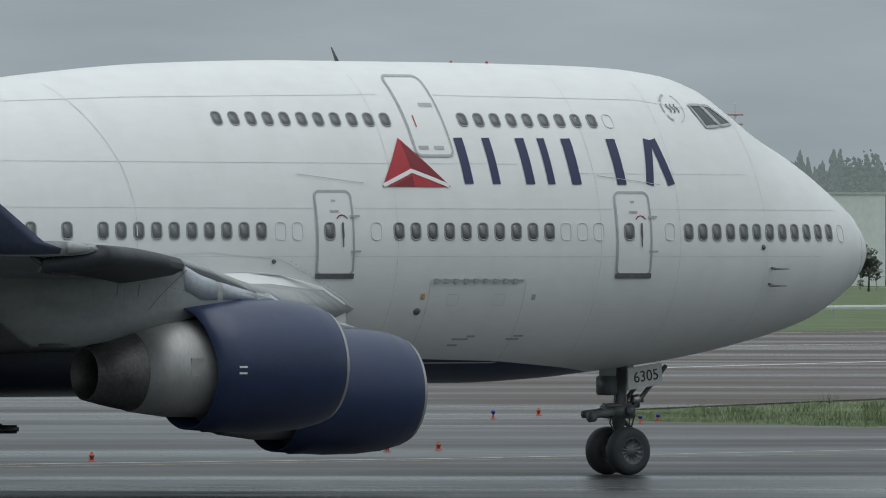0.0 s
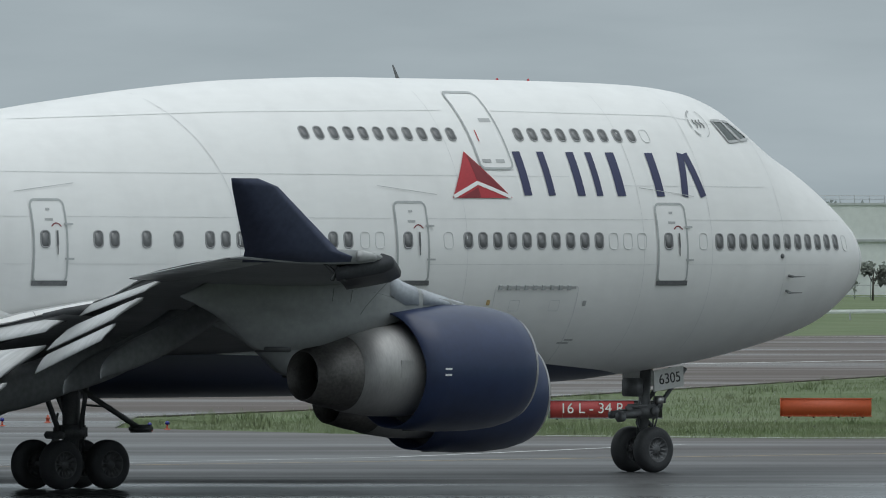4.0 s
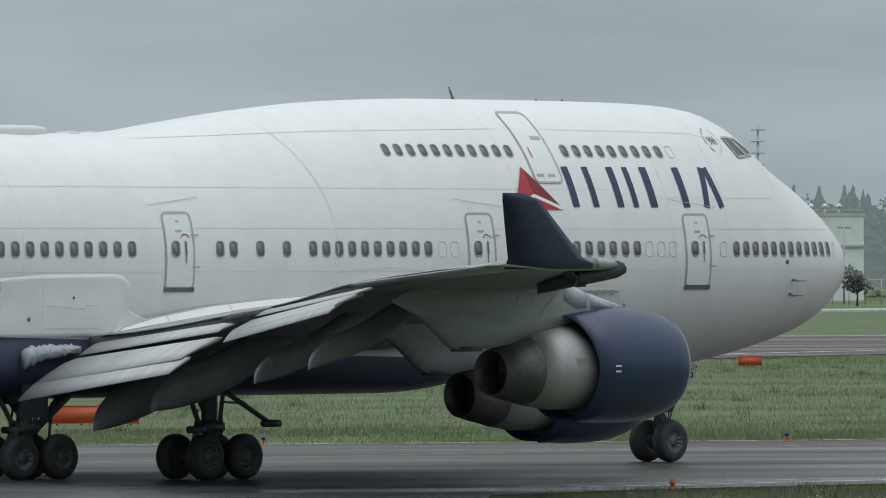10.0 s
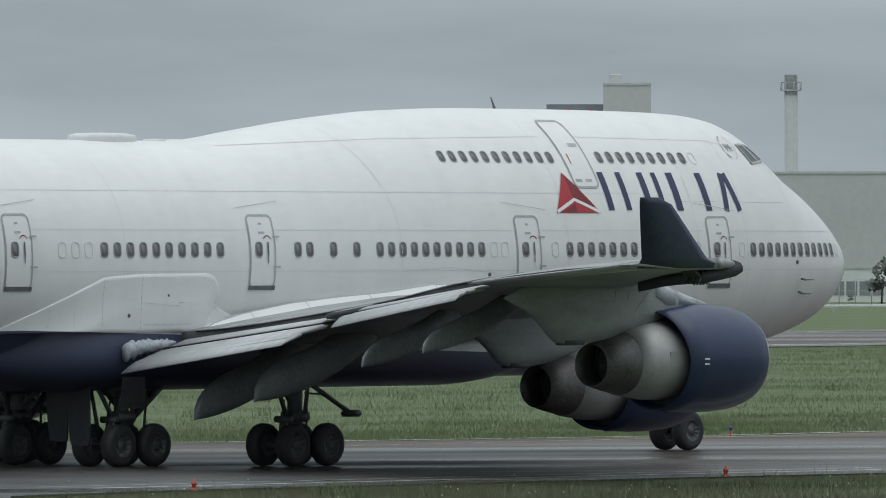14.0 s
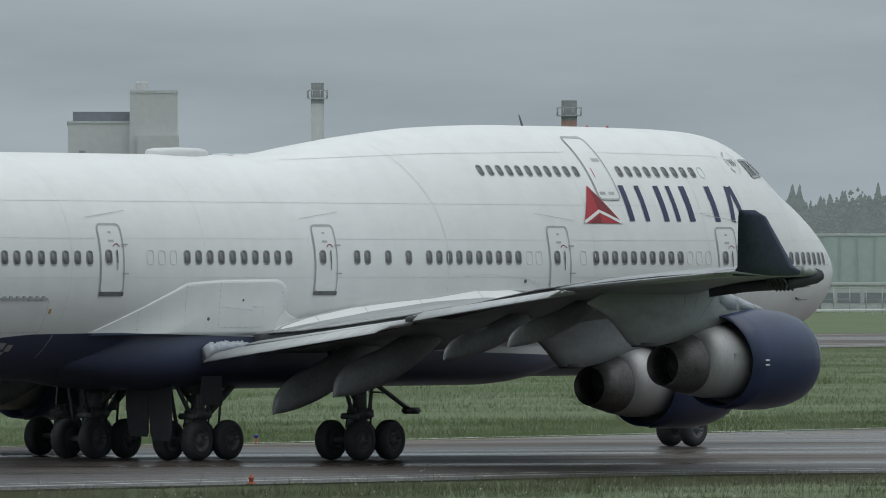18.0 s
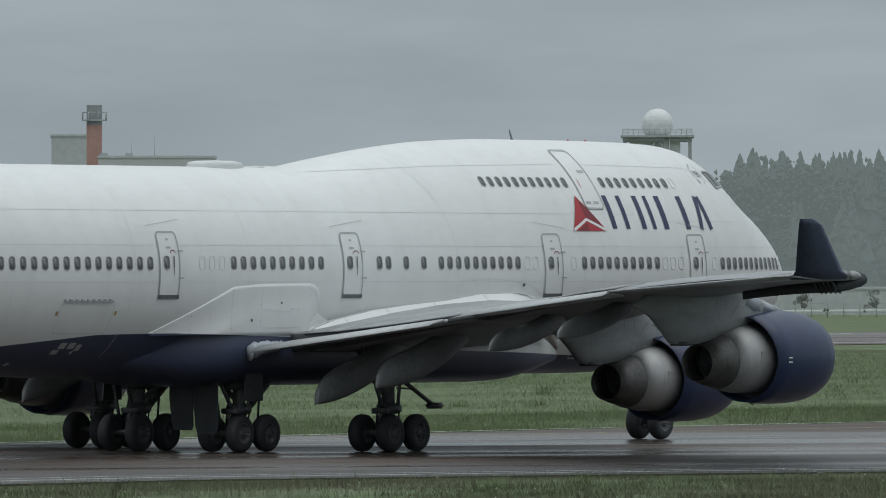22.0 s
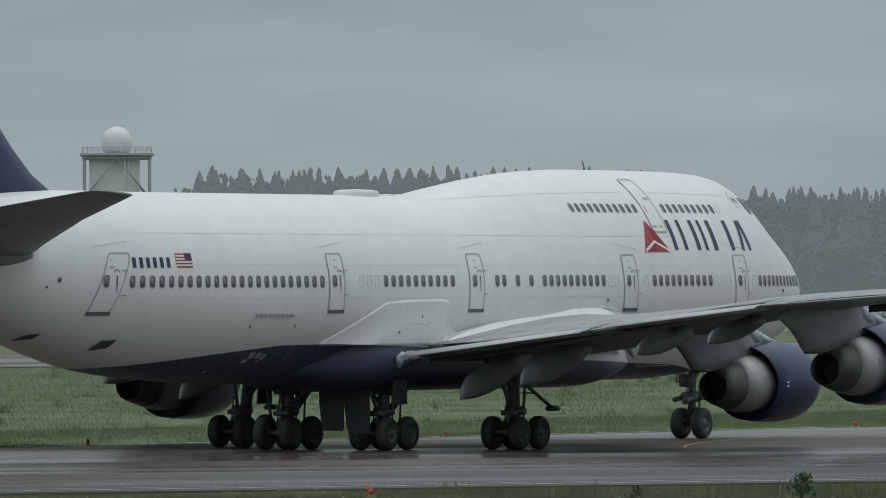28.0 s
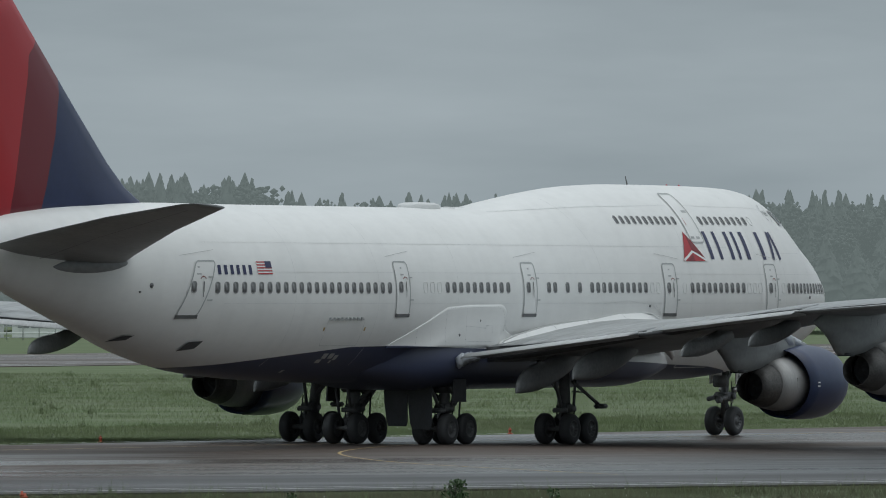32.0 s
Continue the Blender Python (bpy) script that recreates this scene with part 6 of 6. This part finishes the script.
for x, z in ((-w * 0.22, 0.74), (w * 0.02, 0.73), (w * 0.33, 0.52), (-w * 0.4, 0.93), (-w * 0.1, 0.93)):
    obj("window", *box(x - 0.45, x + 0.45, -0.06, 0.1, h * z - 0.7, h * z + 0.7), M["darkglass"], mid, smooth=False)
block("factory_annex", 13.98, 14.34, 0.437, D + 60, 30, M["concrete"], "beige factory wing beside a hall")
block("factory_annex", 14.095, 14.34, 0.6, D + 90, 20, M["concrete"], "beige upper factory wing in mist")
dk = block("sliding_door_hall", 13.87, 15.15, 0.21, D + 20, 12, M["greyblock"], "long grey hall with tall sliding doors", trim=False)
w, h = span(13.87, 15.15, D + 20), high(0.21, D + 20)
for x in np.arange(-w / 2 + 0.6, w / 2 - 1, 3.3):
    obj("sliding_door", *box(x, x + 3.15, -0.25, 0.0, -0.06, h * 0.97), M["greyblock"], dk, smooth=False)
hg = block("hangar", 15.155, 15.9, 0.525, D, 60, M["concrete"], "wide beige hangar with tall grey doors")
w, h0 = span(15.155, 15.9, D), high(0.525, D)
for x in np.arange(-w / 2 + 0.3, w / 2 - 2, 2.55):
    obj("hangar_door", *box(x, x + 2.45, -0.3, 0.0, -0.06, h0 * 0.6), M["greyblock"], hg, smooth=False)
block("hangar_annex", 15.9, 16.51, 0.525, D, 60, M["concrete"], "beige clad hangar end in mist")
block("low_shed", 15.0, 17.2, -0.05, D - 60, 20, M["paleblock"], "low pale shed behind a fence", windows=[(0.03, 0.97, 0.2, 0.62, 26)])
ob_ = block("office_block", 17.404, 18.117, 0.7, D + 60, 30, M["concrete"], "grey office block with wide windows in mist")
w, h = span(17.404, 18.117, D + 60), high(0.7, D + 60)
for u0, u1, v0, v1 in ((0.106, 0.294, 0.785, 0.895), (0.376, 0.548, 0.785, 0.895), (0.576, 0.76, 0.785, 0.895), (0.795, 0.936, 0.785, 0.895), (0.576, 0.694, 0.6, 0.69), (0.795, 0.936, 0.6, 0.69), (0.3, 0.5, 0.6, 0.69)):
    wd_ = obj("window", *box(w * (u0 - 0.5), w * (u1 - 0.5), -0.05, 0.1, h * v0, h * v1), M["darkglass"], ob_, smooth=False)
    for k in range(1, 4):
        x = w * (u0 + (u1 - u0) * k / 4 - 0.5)
        obj("mullion", *box(x - 0.08, x + 0.08, -0.12, 0.0, h * v0, h * v1), M["greyblock"], wd_, smooth=False)
    obj("sill", *box(w * (u0 - 0.5) - 0.15, w * (u1 - 0.5) + 0.15, -0.25, 0.0, h * v0 - 0.2, h * v0), M["greyblock"], wd_, smooth=False)
for x, q in ((-w * 0.22, 2.4), (-w * 0.26, 1.0), (-w * 0.02, 3.2)):
    obj("roof_aerial", *rod((x, 4, h), (x, 4, h + 0.35 + q), 0.07, 0.04, 5), M["steel"], ob_)
obj("roof_box", *join(box(-w * 0.27, -w * 0.21, 3, 5, h + 0.3, h + 0.75), box(-w * 0.49, -w * 0.42, 3, 5, h + 0.3, h + 0.8)), M["lattice"], ob_, smooth=False)
block("stair_tower", 18.117, 18.175, 0.63, D + 58, 12, M["greyblock"], "dark stair tower of an office block")
block("office_annex", 17.12, 17.385, 0.83, D + 140, 30, M["greyblock"], "dull grey plant building in mist")
gs = block("green_screen_hall", 18.5, 20.3, 0.2, D - 20, 20, M["screen"], "pale green sheeted hall with upright posts")
w, h = span(18.5, 20.3, D - 20), high(0.2, D - 20)
for x in np.arange(-w / 2, w / 2, 2.5):
    obj("post", *box(x - 0.08, x + 0.08, -0.2, 0.0, -0.06, h), M["steel"], gs, smooth=False)
block("low_hall", 21.4, 22.2, -0.1, D - 60, 20, M["greyblock"], "low grey shed at the airfield edge")
block("low_office", 22.25, 22.8, -0.06, D - 60, 20, M["paleblock"], "low white building with dark windows", windows=[(0.05, 0.95, 0.3, 0.75, 6)])
block("low_office", 18.25, 19.9, -0.1, D - 60, 20, M["greyblock"], "low grey building behind the fence", windows=[(0.05, 0.95, 0.3, 0.7, 9)])
block("low_hall", 24.0, 26.0, -0.12, D - 60, 20, M["greyblock"], "low grey shed at the airfield edge")


def stack(az, el, d, r, m, cap, label):
    x, y = bearing(az, d)
    h = high(el, d)
    s = empty("chimney", label, "chimney", at=pose(x, y, 0))
    obj("shaft", *spun([(-0.1, r * 1.05), (h - 5.5, r * 0.98), (h - 5.5, r * 1.0), (h - 3.2, r)], 8, "z"), m, s, smooth=False)
    obj("cap", *spun([(h - 3.2, r * 1.0), (h, r * 0.98), (h, 0.01)], 8, "z"), M["cap"] if cap else M["greyblock"], s, smooth=False)
    obj("gallery", *spun([(h - 2.5, r), (h - 2.5, r * 1.6), (h - 2.3, r * 1.6), (h - 2.3, r)], 12, "z"), M["steel"], s, smooth=False)
    for k in range(8):
        a = 2 * math.pi * k / 8
        obj("rail_post", *rod((r * 1.55 * math.cos(a), r * 1.55 * math.sin(a), h - 2.4), (r * 1.55 * math.cos(a), r * 1.55 * math.sin(a), h - 1.1), 0.07, n=5), M["steel"], s)
    obj("hand_rail", *spun([(h - 1.2, r * 1.5), (h - 1.2, r * 1.6), (h - 1.1, r * 1.6), (h - 1.1, r * 1.5)], 12, "z"), M["steel"], s, smooth=False)
    return s


stack(15.853, 1.126, D + 60, 1.05, M["concrete"], True, "grey octagonal chimney with a railed gallery")
stack(17.38, 1.02, D + 100, 1.3, M["chimneyred"], True, "faded red chimney with a railed gallery")

# radar tower
rx, ry = bearing(20.795, D - 100)
rt = empty("radar_tower", "grey steel lattice tower carrying a white radar dome", "radar tower", at=pose(rx, ry, 0, 0, 0, -20.8))
d_ = D - 100
hp, hw = high(0.82, d_), d_ * math.tan(radians(0.21))
for sx in (-1, 1):
    for sy in (-1, 1):
        obj("leg", *box(sx * hw * 0.94 - 0.22, sx * hw * 0.94 + 0.22, sy * hw * 0.94 - 0.22, sy * hw * 0.94 + 0.22, -0.1, hp), M["lattice"], rt, smooth=False)
lv = [hp, hp * 0.76, hp * 0.52, hp * 0.28, 0]
for a, b in zip(lv, lv[1:]):
    for sy in (-1, 1):
        q = hw * 0.94 * sy
        obj("beam", *box(-hw, hw, q - 0.16, q + 0.16, a - 0.5, a - 0.1), M["lattice"], rt, smooth=False)
        obj("brace", *join(rod((-hw * 0.94, q, b), (0, q, a - 0.3), 0.14, n=6), rod((hw * 0.94, q, b), (0, q, a - 0.3), 0.14, n=6)), M["lattice"], rt)
        obj("beam", *box(q - 0.16, q + 0.16, -hw, hw, a - 0.5, a - 0.1), M["lattice"], rt, smooth=False)
        obj("brace", *join(rod((q, -hw * 0.94, b), (q, 0, a - 0.3), 0.14, n=6), rod((q, hw * 0.94, b), (q, 0, a - 0.3), 0.14, n=6)), M["lattice"], rt)
obj("cabin", *box(-hw * 0.8, hw * 0.66, -hw * 0.78, hw * 0.5, hp * 0.79, hp - 0.35), M["radome"], rt, smooth=False)
obj("ladder", *join(*[rod((hw * 0.28 + q, -hw * 1.0, 0), (hw * 0.28 + q, -hw * 1.0, hp), 0.06, n=5) for q in (-0.3, 0.3)]), M["steel"], rt)
obj("platform", *box(-hw * 1.06, hw * 1.06, -hw * 1.06, hw * 1.06, hp, hp + 0.3), M["steel"], rt, smooth=False)
for sy in (-1, 1):
    for k in np.linspace(-hw, hw, 14):
        obj("rail_post", *rod((k, sy * hw, hp + 0.3), (k, sy * hw, hp + 1.15), 0.04, n=5), M["steel"], rt)
    obj("hand_rail", *join(rod((-hw, sy * hw, hp + 1.15), (hw, sy * hw, hp + 1.15), 0.05, n=6), rod((-hw, sy * hw, hp + 0.75), (hw, sy * hw, hp + 0.75), 0.04, n=6)), M["steel"], rt)
    obj("hand_rail", *join(rod((sy * hw, -hw, hp + 1.15), (sy * hw, hw, hp + 1.15), 0.05, n=6)), M["steel"], rt)
dr = d_ * math.tan(radians(0.096))
bm = bmesh.new()
bmesh.ops.create_icosphere(bm, subdivisions=3, radius=dr)
for v in bm.verts:
    v.co.z += hp + 0.3 + dr * 0.72
me = bpy.data.meshes.new("dome")
bm.to_mesh(me)
bm.free()
me.materials.append(M["radome"])
dome_ob = new("dome", me)
dome_ob.parent = rt

# masts and lamp poles
def mast(az, el, d, r, label, arms=2):
    x, y = bearing(az, d)
    h = high(el, d)
    s = empty("lamp_mast", label, "mast", at=pose(x, y, 0))
    obj("pole", *rod((0, 0, -0.1), (0, 0, h), r, r * 0.6, 8), M["steel"], s)
    for k in range(arms):
        obj("lamp_head", *box(-0.9 + k * 1.1, -0.2 + k * 1.1, -0.3, 0.3, h - 0.15, h + 0.15, 0.03), M["steel"], s)
    return s


for az, el in ((8.25, 0.21), (13.27, 0.2), (7.0, 0.12), (11.6, 0.2), (17.0, 0.12), (18.9, 0.1)):
    mast(az, el, D - 120, 0.16, "grey steel lamp pole by the fence")
mast(23.02, 0.445, D + 300, 0.22, "thin red and white mast before the woods", 0)
am = mast(5.19, 0.86, D + 200, 0.3, "red and white lattice antenna mast", 0)
for k in range(5):
    z = high(0.86, D + 200) - 2 - 1.6 * k
    obj("cross_arm", *box(-1.4 + 0.1 * k, 1.4 - 0.1 * k, -0.2, 0.2, z, z + 0.25), M["chimneyred"], am, smooth=False)
am2 = mast(12.75, 0.82, D + 400, 0.4, "faint lattice mast in mist", 0)
for k in range(6):
    z = high(0.82, D + 400) - 1 - 2.2 * k
    obj("cross_arm", *box(-1.2, 1.2, -0.5, 0.5, z, z + 0.2), M["steel"], am2, smooth=False)
# roof vents on the cargo halls
for az in np.r_[np.arange(9.95, 11.1, 0.075), np.arange(12.05, 13.3, 0.085)]:
    x, y = bearing(az, D + 4)
    z = high(0.285 if az < 11.5 else 0.27, D)
    v = empty("roof_vent", "white mushroom vent on a hall roof", "vent", "roof vents", at=pose(x, y, z))
    obj("pipe", *rod((0, 0, 0), (0, 0, 1.5), 0.2, n=8), M["greyblock"], v)
    obj("hood", *spun([(1.3, 0.42), (1.6, 0.42), (1.85, 0.15), (1.86, 0.0)], 10, "z"), M["paleblock"], v)

# guard rail and fence along the far side of the runway
RAIL = [(-60, 620), (80, 790), (180, 905), (286, 1021), (437, 1159), (560, 1270)]
rail = empty("guard_rail", "long white guard rail along the airfield edge", "guard rail", kind="structure")
posts = []
for (x0, y0), (x1, y1) in zip(RAIL, RAIL[1:]):
    n = int(math.hypot(x1 - x0, y1 - y0) / 8)
    u = Vector((x1 - x0, y1 - y0, 0)).normalized()
    nn = Vector((-u.y, u.x, 0))
    for z0, z1 in ((0.55, 0.9),):
        a, b = Vector((x0, y0, 0)), Vector((x1, y1, 0))
        vs = [p + nn * s + Vector((0, 0, z)) for p in (a, b) for s, z in ((-0.05, z0), (-0.1, (z0 + z1) / 2), (-0.05, z1), (0.05, z1), (0.05, z0))]
        obj("rail", *loft([vs[:5], vs[5:]]), M["paleblock"], rail, smooth=False)
    for k in range(n):
        p = Vector((x0, y0, 0)).lerp(Vector((x1, y1, 0)), k / n)
        posts.append(box(p.x - 0.07, p.x + 0.07, p.y - 0.07, p.y + 0.07, -0.06, 0.9))
tagged(obj("rail_posts", *join(*posts), M["steel"], rail, smooth=False), kind="stuff")
fence = empty("perimeter_fence", "grey wire perimeter fence before the buildings", "fence", kind="structure")
fp = []
for k in range(240):
    x, y = bearing(3.5 + 0.098 * k, D - 130)
    fp.append(rod((x, y, -0.1), (x, y, 3.4), 0.07, n=5))
for z in (0.3, 1.8, 3.3):
    for k in range(0, 240, 6):
        a, b = bearing(3.5 + 0.098 * k, D - 130), bearing(3.5 + 0.098 * (k + 6), D - 130)
        fp.append(rod((*a, z), (*b, z), 0.035, n=4))
tagged(obj("fence_posts", *join(*fp), M["steel"], fence), kind="stuff")


# ---- trees ----
def conifer(h, r, n=11):
    """Layered ragged cones with a pointed top."""
    vs, fs = [], []
    for k in range(n):
        z0 = h * (0.12 + 0.86 * k / n)
        z1 = min(h, z0 + h * (0.26 if k < n * 0.6 else 0.14))
        rr = r * float(np.interp(k / n, (0, 0.4, 0.65, 0.85, 1), (1, 0.9, 0.58, 0.22, 0.05)))
        o = len(vs)
        m = 9
        for i in range(m):
            a = 2 * math.pi * (i + rng.uniform(-0.3, 0.3)) / m
            q = rr * rng.uniform(0.6, 1.2)
            vs.append((q * math.cos(a), q * math.sin(a), z0 + rng.uniform(-0.05, 0.04) * h))
        vs.append((0, 0, z1))
        fs += [(o + i, o + (i + 1) % m, o + m) for i in range(m)]
    return vs, fs


OCTA = np.array([(1, 0, 0), (-1, 0, 0), (0, 1, 0), (0, -1, 0), (0, 0, 1), (0, 0, -1)], float)
OCTA_F = np.array(((0, 2, 4), (2, 1, 4), (1, 3, 4), (3, 0, 4), (2, 0, 5), (1, 2, 5), (3, 1, 5), (0, 3, 5)))


def crown(h, r, n=60, low=0.25, size=(0.1, 0.24)):
    """A loose crown of leaf clumps on a few boughs, uneven and with gaps."""
    boughs = [(rng.uniform(0, 6.28), rng.uniform(0.2, 0.75), rng.uniform(0.3, 0.95)) for _ in range(9)]
    vs, fs = [], []
    for i in range(n):
        ba, bq, bu = boughs[i % 9]
        c = np.array((bq * r * math.cos(ba), bq * r * math.sin(ba), h * (low + (1 - low) * bu * 0.88)))
        d = rng.normal(0, 1, 3)
        d /= np.linalg.norm(d)
        c = c + d * r * 0.42 * rng.uniform(0.4, 1.1) * np.array((1, 1, 0.8))
        c[2] = min(c[2], h)
        vs.append(c + r * rng.uniform(*size) * (OCTA * rng.uniform(0.6, 1.3, (6, 1)) + rng.normal(0, 0.15, (6, 3))))
        fs.append(OCTA_F + 6 * i)
    return np.concatenate(vs), np.concatenate(fs)


def tri_mesh(name, v, f, m, smooth):
    me = bpy.data.meshes.new(name)
    me.vertices.add(len(v))
    me.loops.add(3 * len(f))
    me.polygons.add(len(f))
    me.vertices.foreach_set("co", np.asarray(v, float).ravel())
    me.loops.foreach_set("vertex_index", np.asarray(f).ravel())
    me.polygons.foreach_set("loop_start", np.arange(0, 3 * len(f), 3))
    me.materials.append(m)
    me.update()
    me.validate()
    me.polygons.foreach_set("use_smooth", [smooth] * len(me.polygons))
    return new(name, me)


def wood(name, az0, az1, d0, d1, count, heights, m, label, pointed=0.6):
    kinds = [conifer(1, 0.18, 30) for _ in range(6)], [crown(1, 0.3, 330, 0.1, (0.035, 0.085)) for _ in range(5)]
    V, F, o = [], [], 0
    for _ in range(count):
        x, y = bearing(rng.uniform(az0, az1), rng.uniform(d0, d1))
        h = rng.uniform(*heights)
        v, f = kinds[0 if rng.uniform() < pointed else 1][rng.integers(0, 5)]
        v, f = np.asarray(v), np.asarray(f)
        a = rng.uniform(0, 6.28)
        c, s = math.cos(a), math.sin(a)
        w = h * rng.uniform(0.8, 1.2)
        V.append(np.c_[x + w * (c * v[:, 0] - s * v[:, 1]), y + w * (s * v[:, 0] + c * v[:, 1]), h * v[:, 2] - 0.1])
        F.append(f + o)
        o += len(v)
    return tagged(tri_mesh(name, np.concatenate(V), np.concatenate(F), m, True), label, "trees", kind="stuff")


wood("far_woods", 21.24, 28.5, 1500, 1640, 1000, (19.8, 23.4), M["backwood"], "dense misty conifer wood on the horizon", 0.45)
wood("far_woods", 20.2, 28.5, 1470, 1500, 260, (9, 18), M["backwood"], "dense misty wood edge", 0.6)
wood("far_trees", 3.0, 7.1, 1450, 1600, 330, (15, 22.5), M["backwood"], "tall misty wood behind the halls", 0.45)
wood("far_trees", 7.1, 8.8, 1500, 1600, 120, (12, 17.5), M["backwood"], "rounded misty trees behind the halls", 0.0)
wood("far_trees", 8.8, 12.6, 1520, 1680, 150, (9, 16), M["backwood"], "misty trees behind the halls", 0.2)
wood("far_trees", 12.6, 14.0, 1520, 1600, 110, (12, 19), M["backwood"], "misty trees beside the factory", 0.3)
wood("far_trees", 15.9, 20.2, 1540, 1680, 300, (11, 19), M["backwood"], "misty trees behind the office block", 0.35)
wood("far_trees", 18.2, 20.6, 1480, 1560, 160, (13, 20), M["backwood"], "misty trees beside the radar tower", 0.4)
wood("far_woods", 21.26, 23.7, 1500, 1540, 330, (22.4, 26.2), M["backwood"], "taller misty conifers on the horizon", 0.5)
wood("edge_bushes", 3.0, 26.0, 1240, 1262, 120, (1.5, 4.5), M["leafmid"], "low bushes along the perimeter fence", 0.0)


def tree(x, y, h, r, label):
    t = empty("tree", label, "tree", "small trees by the fence", at=pose(x, y, 0))
    obj("trunk", *join(rod((0, 0, -0.1), (0.1, 0, h * 0.6), 0.16, 0.06, 8), rod((0.05, 0, h * 0.3), (r * 0.5, 0.2, h * 0.7), 0.07, 0.03, 6), rod((0.05, 0, h * 0.35), (-r * 0.5, -0.2, h * 0.72), 0.07, 0.03, 6)), M["bark"], t)
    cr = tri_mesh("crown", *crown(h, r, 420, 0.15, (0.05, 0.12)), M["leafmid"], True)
    cr.parent = t
    return t


for az, h, r in ((6.0, 6, 2.4), (8.2, 5, 2), (9.0, 6, 2.2), (12.6, 5, 2.0), (13.35, 5.5, 2.4), (15.15, 6, 2.5), (16.4, 6.5, 2.6), (17.9, 9, 3), (18.5, 8, 3)):
    x, y = bearing(az, 1230)
    tree(x, y, h, r, "small leafy tree by the perimeter fence")


def leafy(x, y, h, r, n):
    b = empty("bush", "small leafy green bush in the verge grass", "bush", at=pose(x, y, -0.06))
    st = []
    vs, fs = [], []
    for k in range(9):
        a = 2 * math.pi * k / 9
        st.append(rod((0, 0, 0), (r * 0.6 * math.cos(a), r * 0.6 * math.sin(a), h * rng.uniform(0.6, 0.95)), 0.015, 0.006, 5))
    for _ in range(n):
        a, u = rng.uniform(0, 6.28), rng.uniform(0.15, 1)
        q = r * rng.uniform(0.2, 1) * (1.1 - 0.5 * u)
        c = Vector((q * math.cos(a), q * math.sin(a), h * u))
        d = Vector(rng.normal(0, 1, 3)).normalized()
        e = d.cross(Vector(rng.normal(0, 1, 3))).normalized()
        s = rng.uniform(0.05, 0.1)
        o = len(vs)
        vs += [c - d * s, c + e * s * 0.5, c + d * s, c - e * s * 0.5]
        fs.append((o, o + 1, o + 2, o + 3))
    obj("stems", *join(*st), M["bark"], b)
    obj("leaves", vs, fs, M["leafbush"], b, smooth=False)


leafy(113.2, 243.4, 0.75, 0.45, 240)
leafy(109.0, 245.5, 0.35, 0.25, 50)
leafy(117.5, 246.0, 0.4, 0.25, 60)


# ---- movement ----
def motions():
    """The airliner rolls along the taxiway; its wheels turn with the way it has made."""
    walk(plane, [(t, pose(x, y, 0, 0, 0, a)) for t, x, y, a in PLANE_ROWS])
    ts = np.array([r[0] for r in PLANE_ROWS])
    gone = np.r_[0, np.cumsum([math.hypot(b[1] - a[1], b[2] - a[2]) for a, b in zip(PLANE_ROWS, PLANE_ROWS[1:])])]
    steps = np.arange(0, 32.001, 0.125)
    turns = np.degrees(np.interp(steps, ts, gone) / 0.62)
    # the flaps come up from landing to retracted while it taxies
    for o, ya, yb, nose, tail, side, k in flap_parts:
        walk(o, [(t, flap_pose(flap_nodes(ya, yb, nose, tail, t, side), k)[0]) for t in (0, 3, 6, 7, 9, 13, 16.5, 20, 25, 30, 32)])
    for o, x, y, z, inner in canoes:
        ks = [(0, 7.5), (9, 7.5), (16.5, 7), (20, 6), (23, 4.5), (25, 3.5), (28, 2), (30, 0.5), (32, 0)] if inner else [(0, 14), (6, 13), (10, 11), (13, 8.5), (16.5, 6), (20, 3.5), (25, 0.5), (32, 0)]
        walk(o, [(t, pose(x, y, z, 0, -a, 0)) for t, a in ks])
    for o, x, y in wheels:
        walk(o, [(float(t), pose(x, y, 0.62, 0, float(a), 0)) for t, a in zip(steps, turns)])


motions()
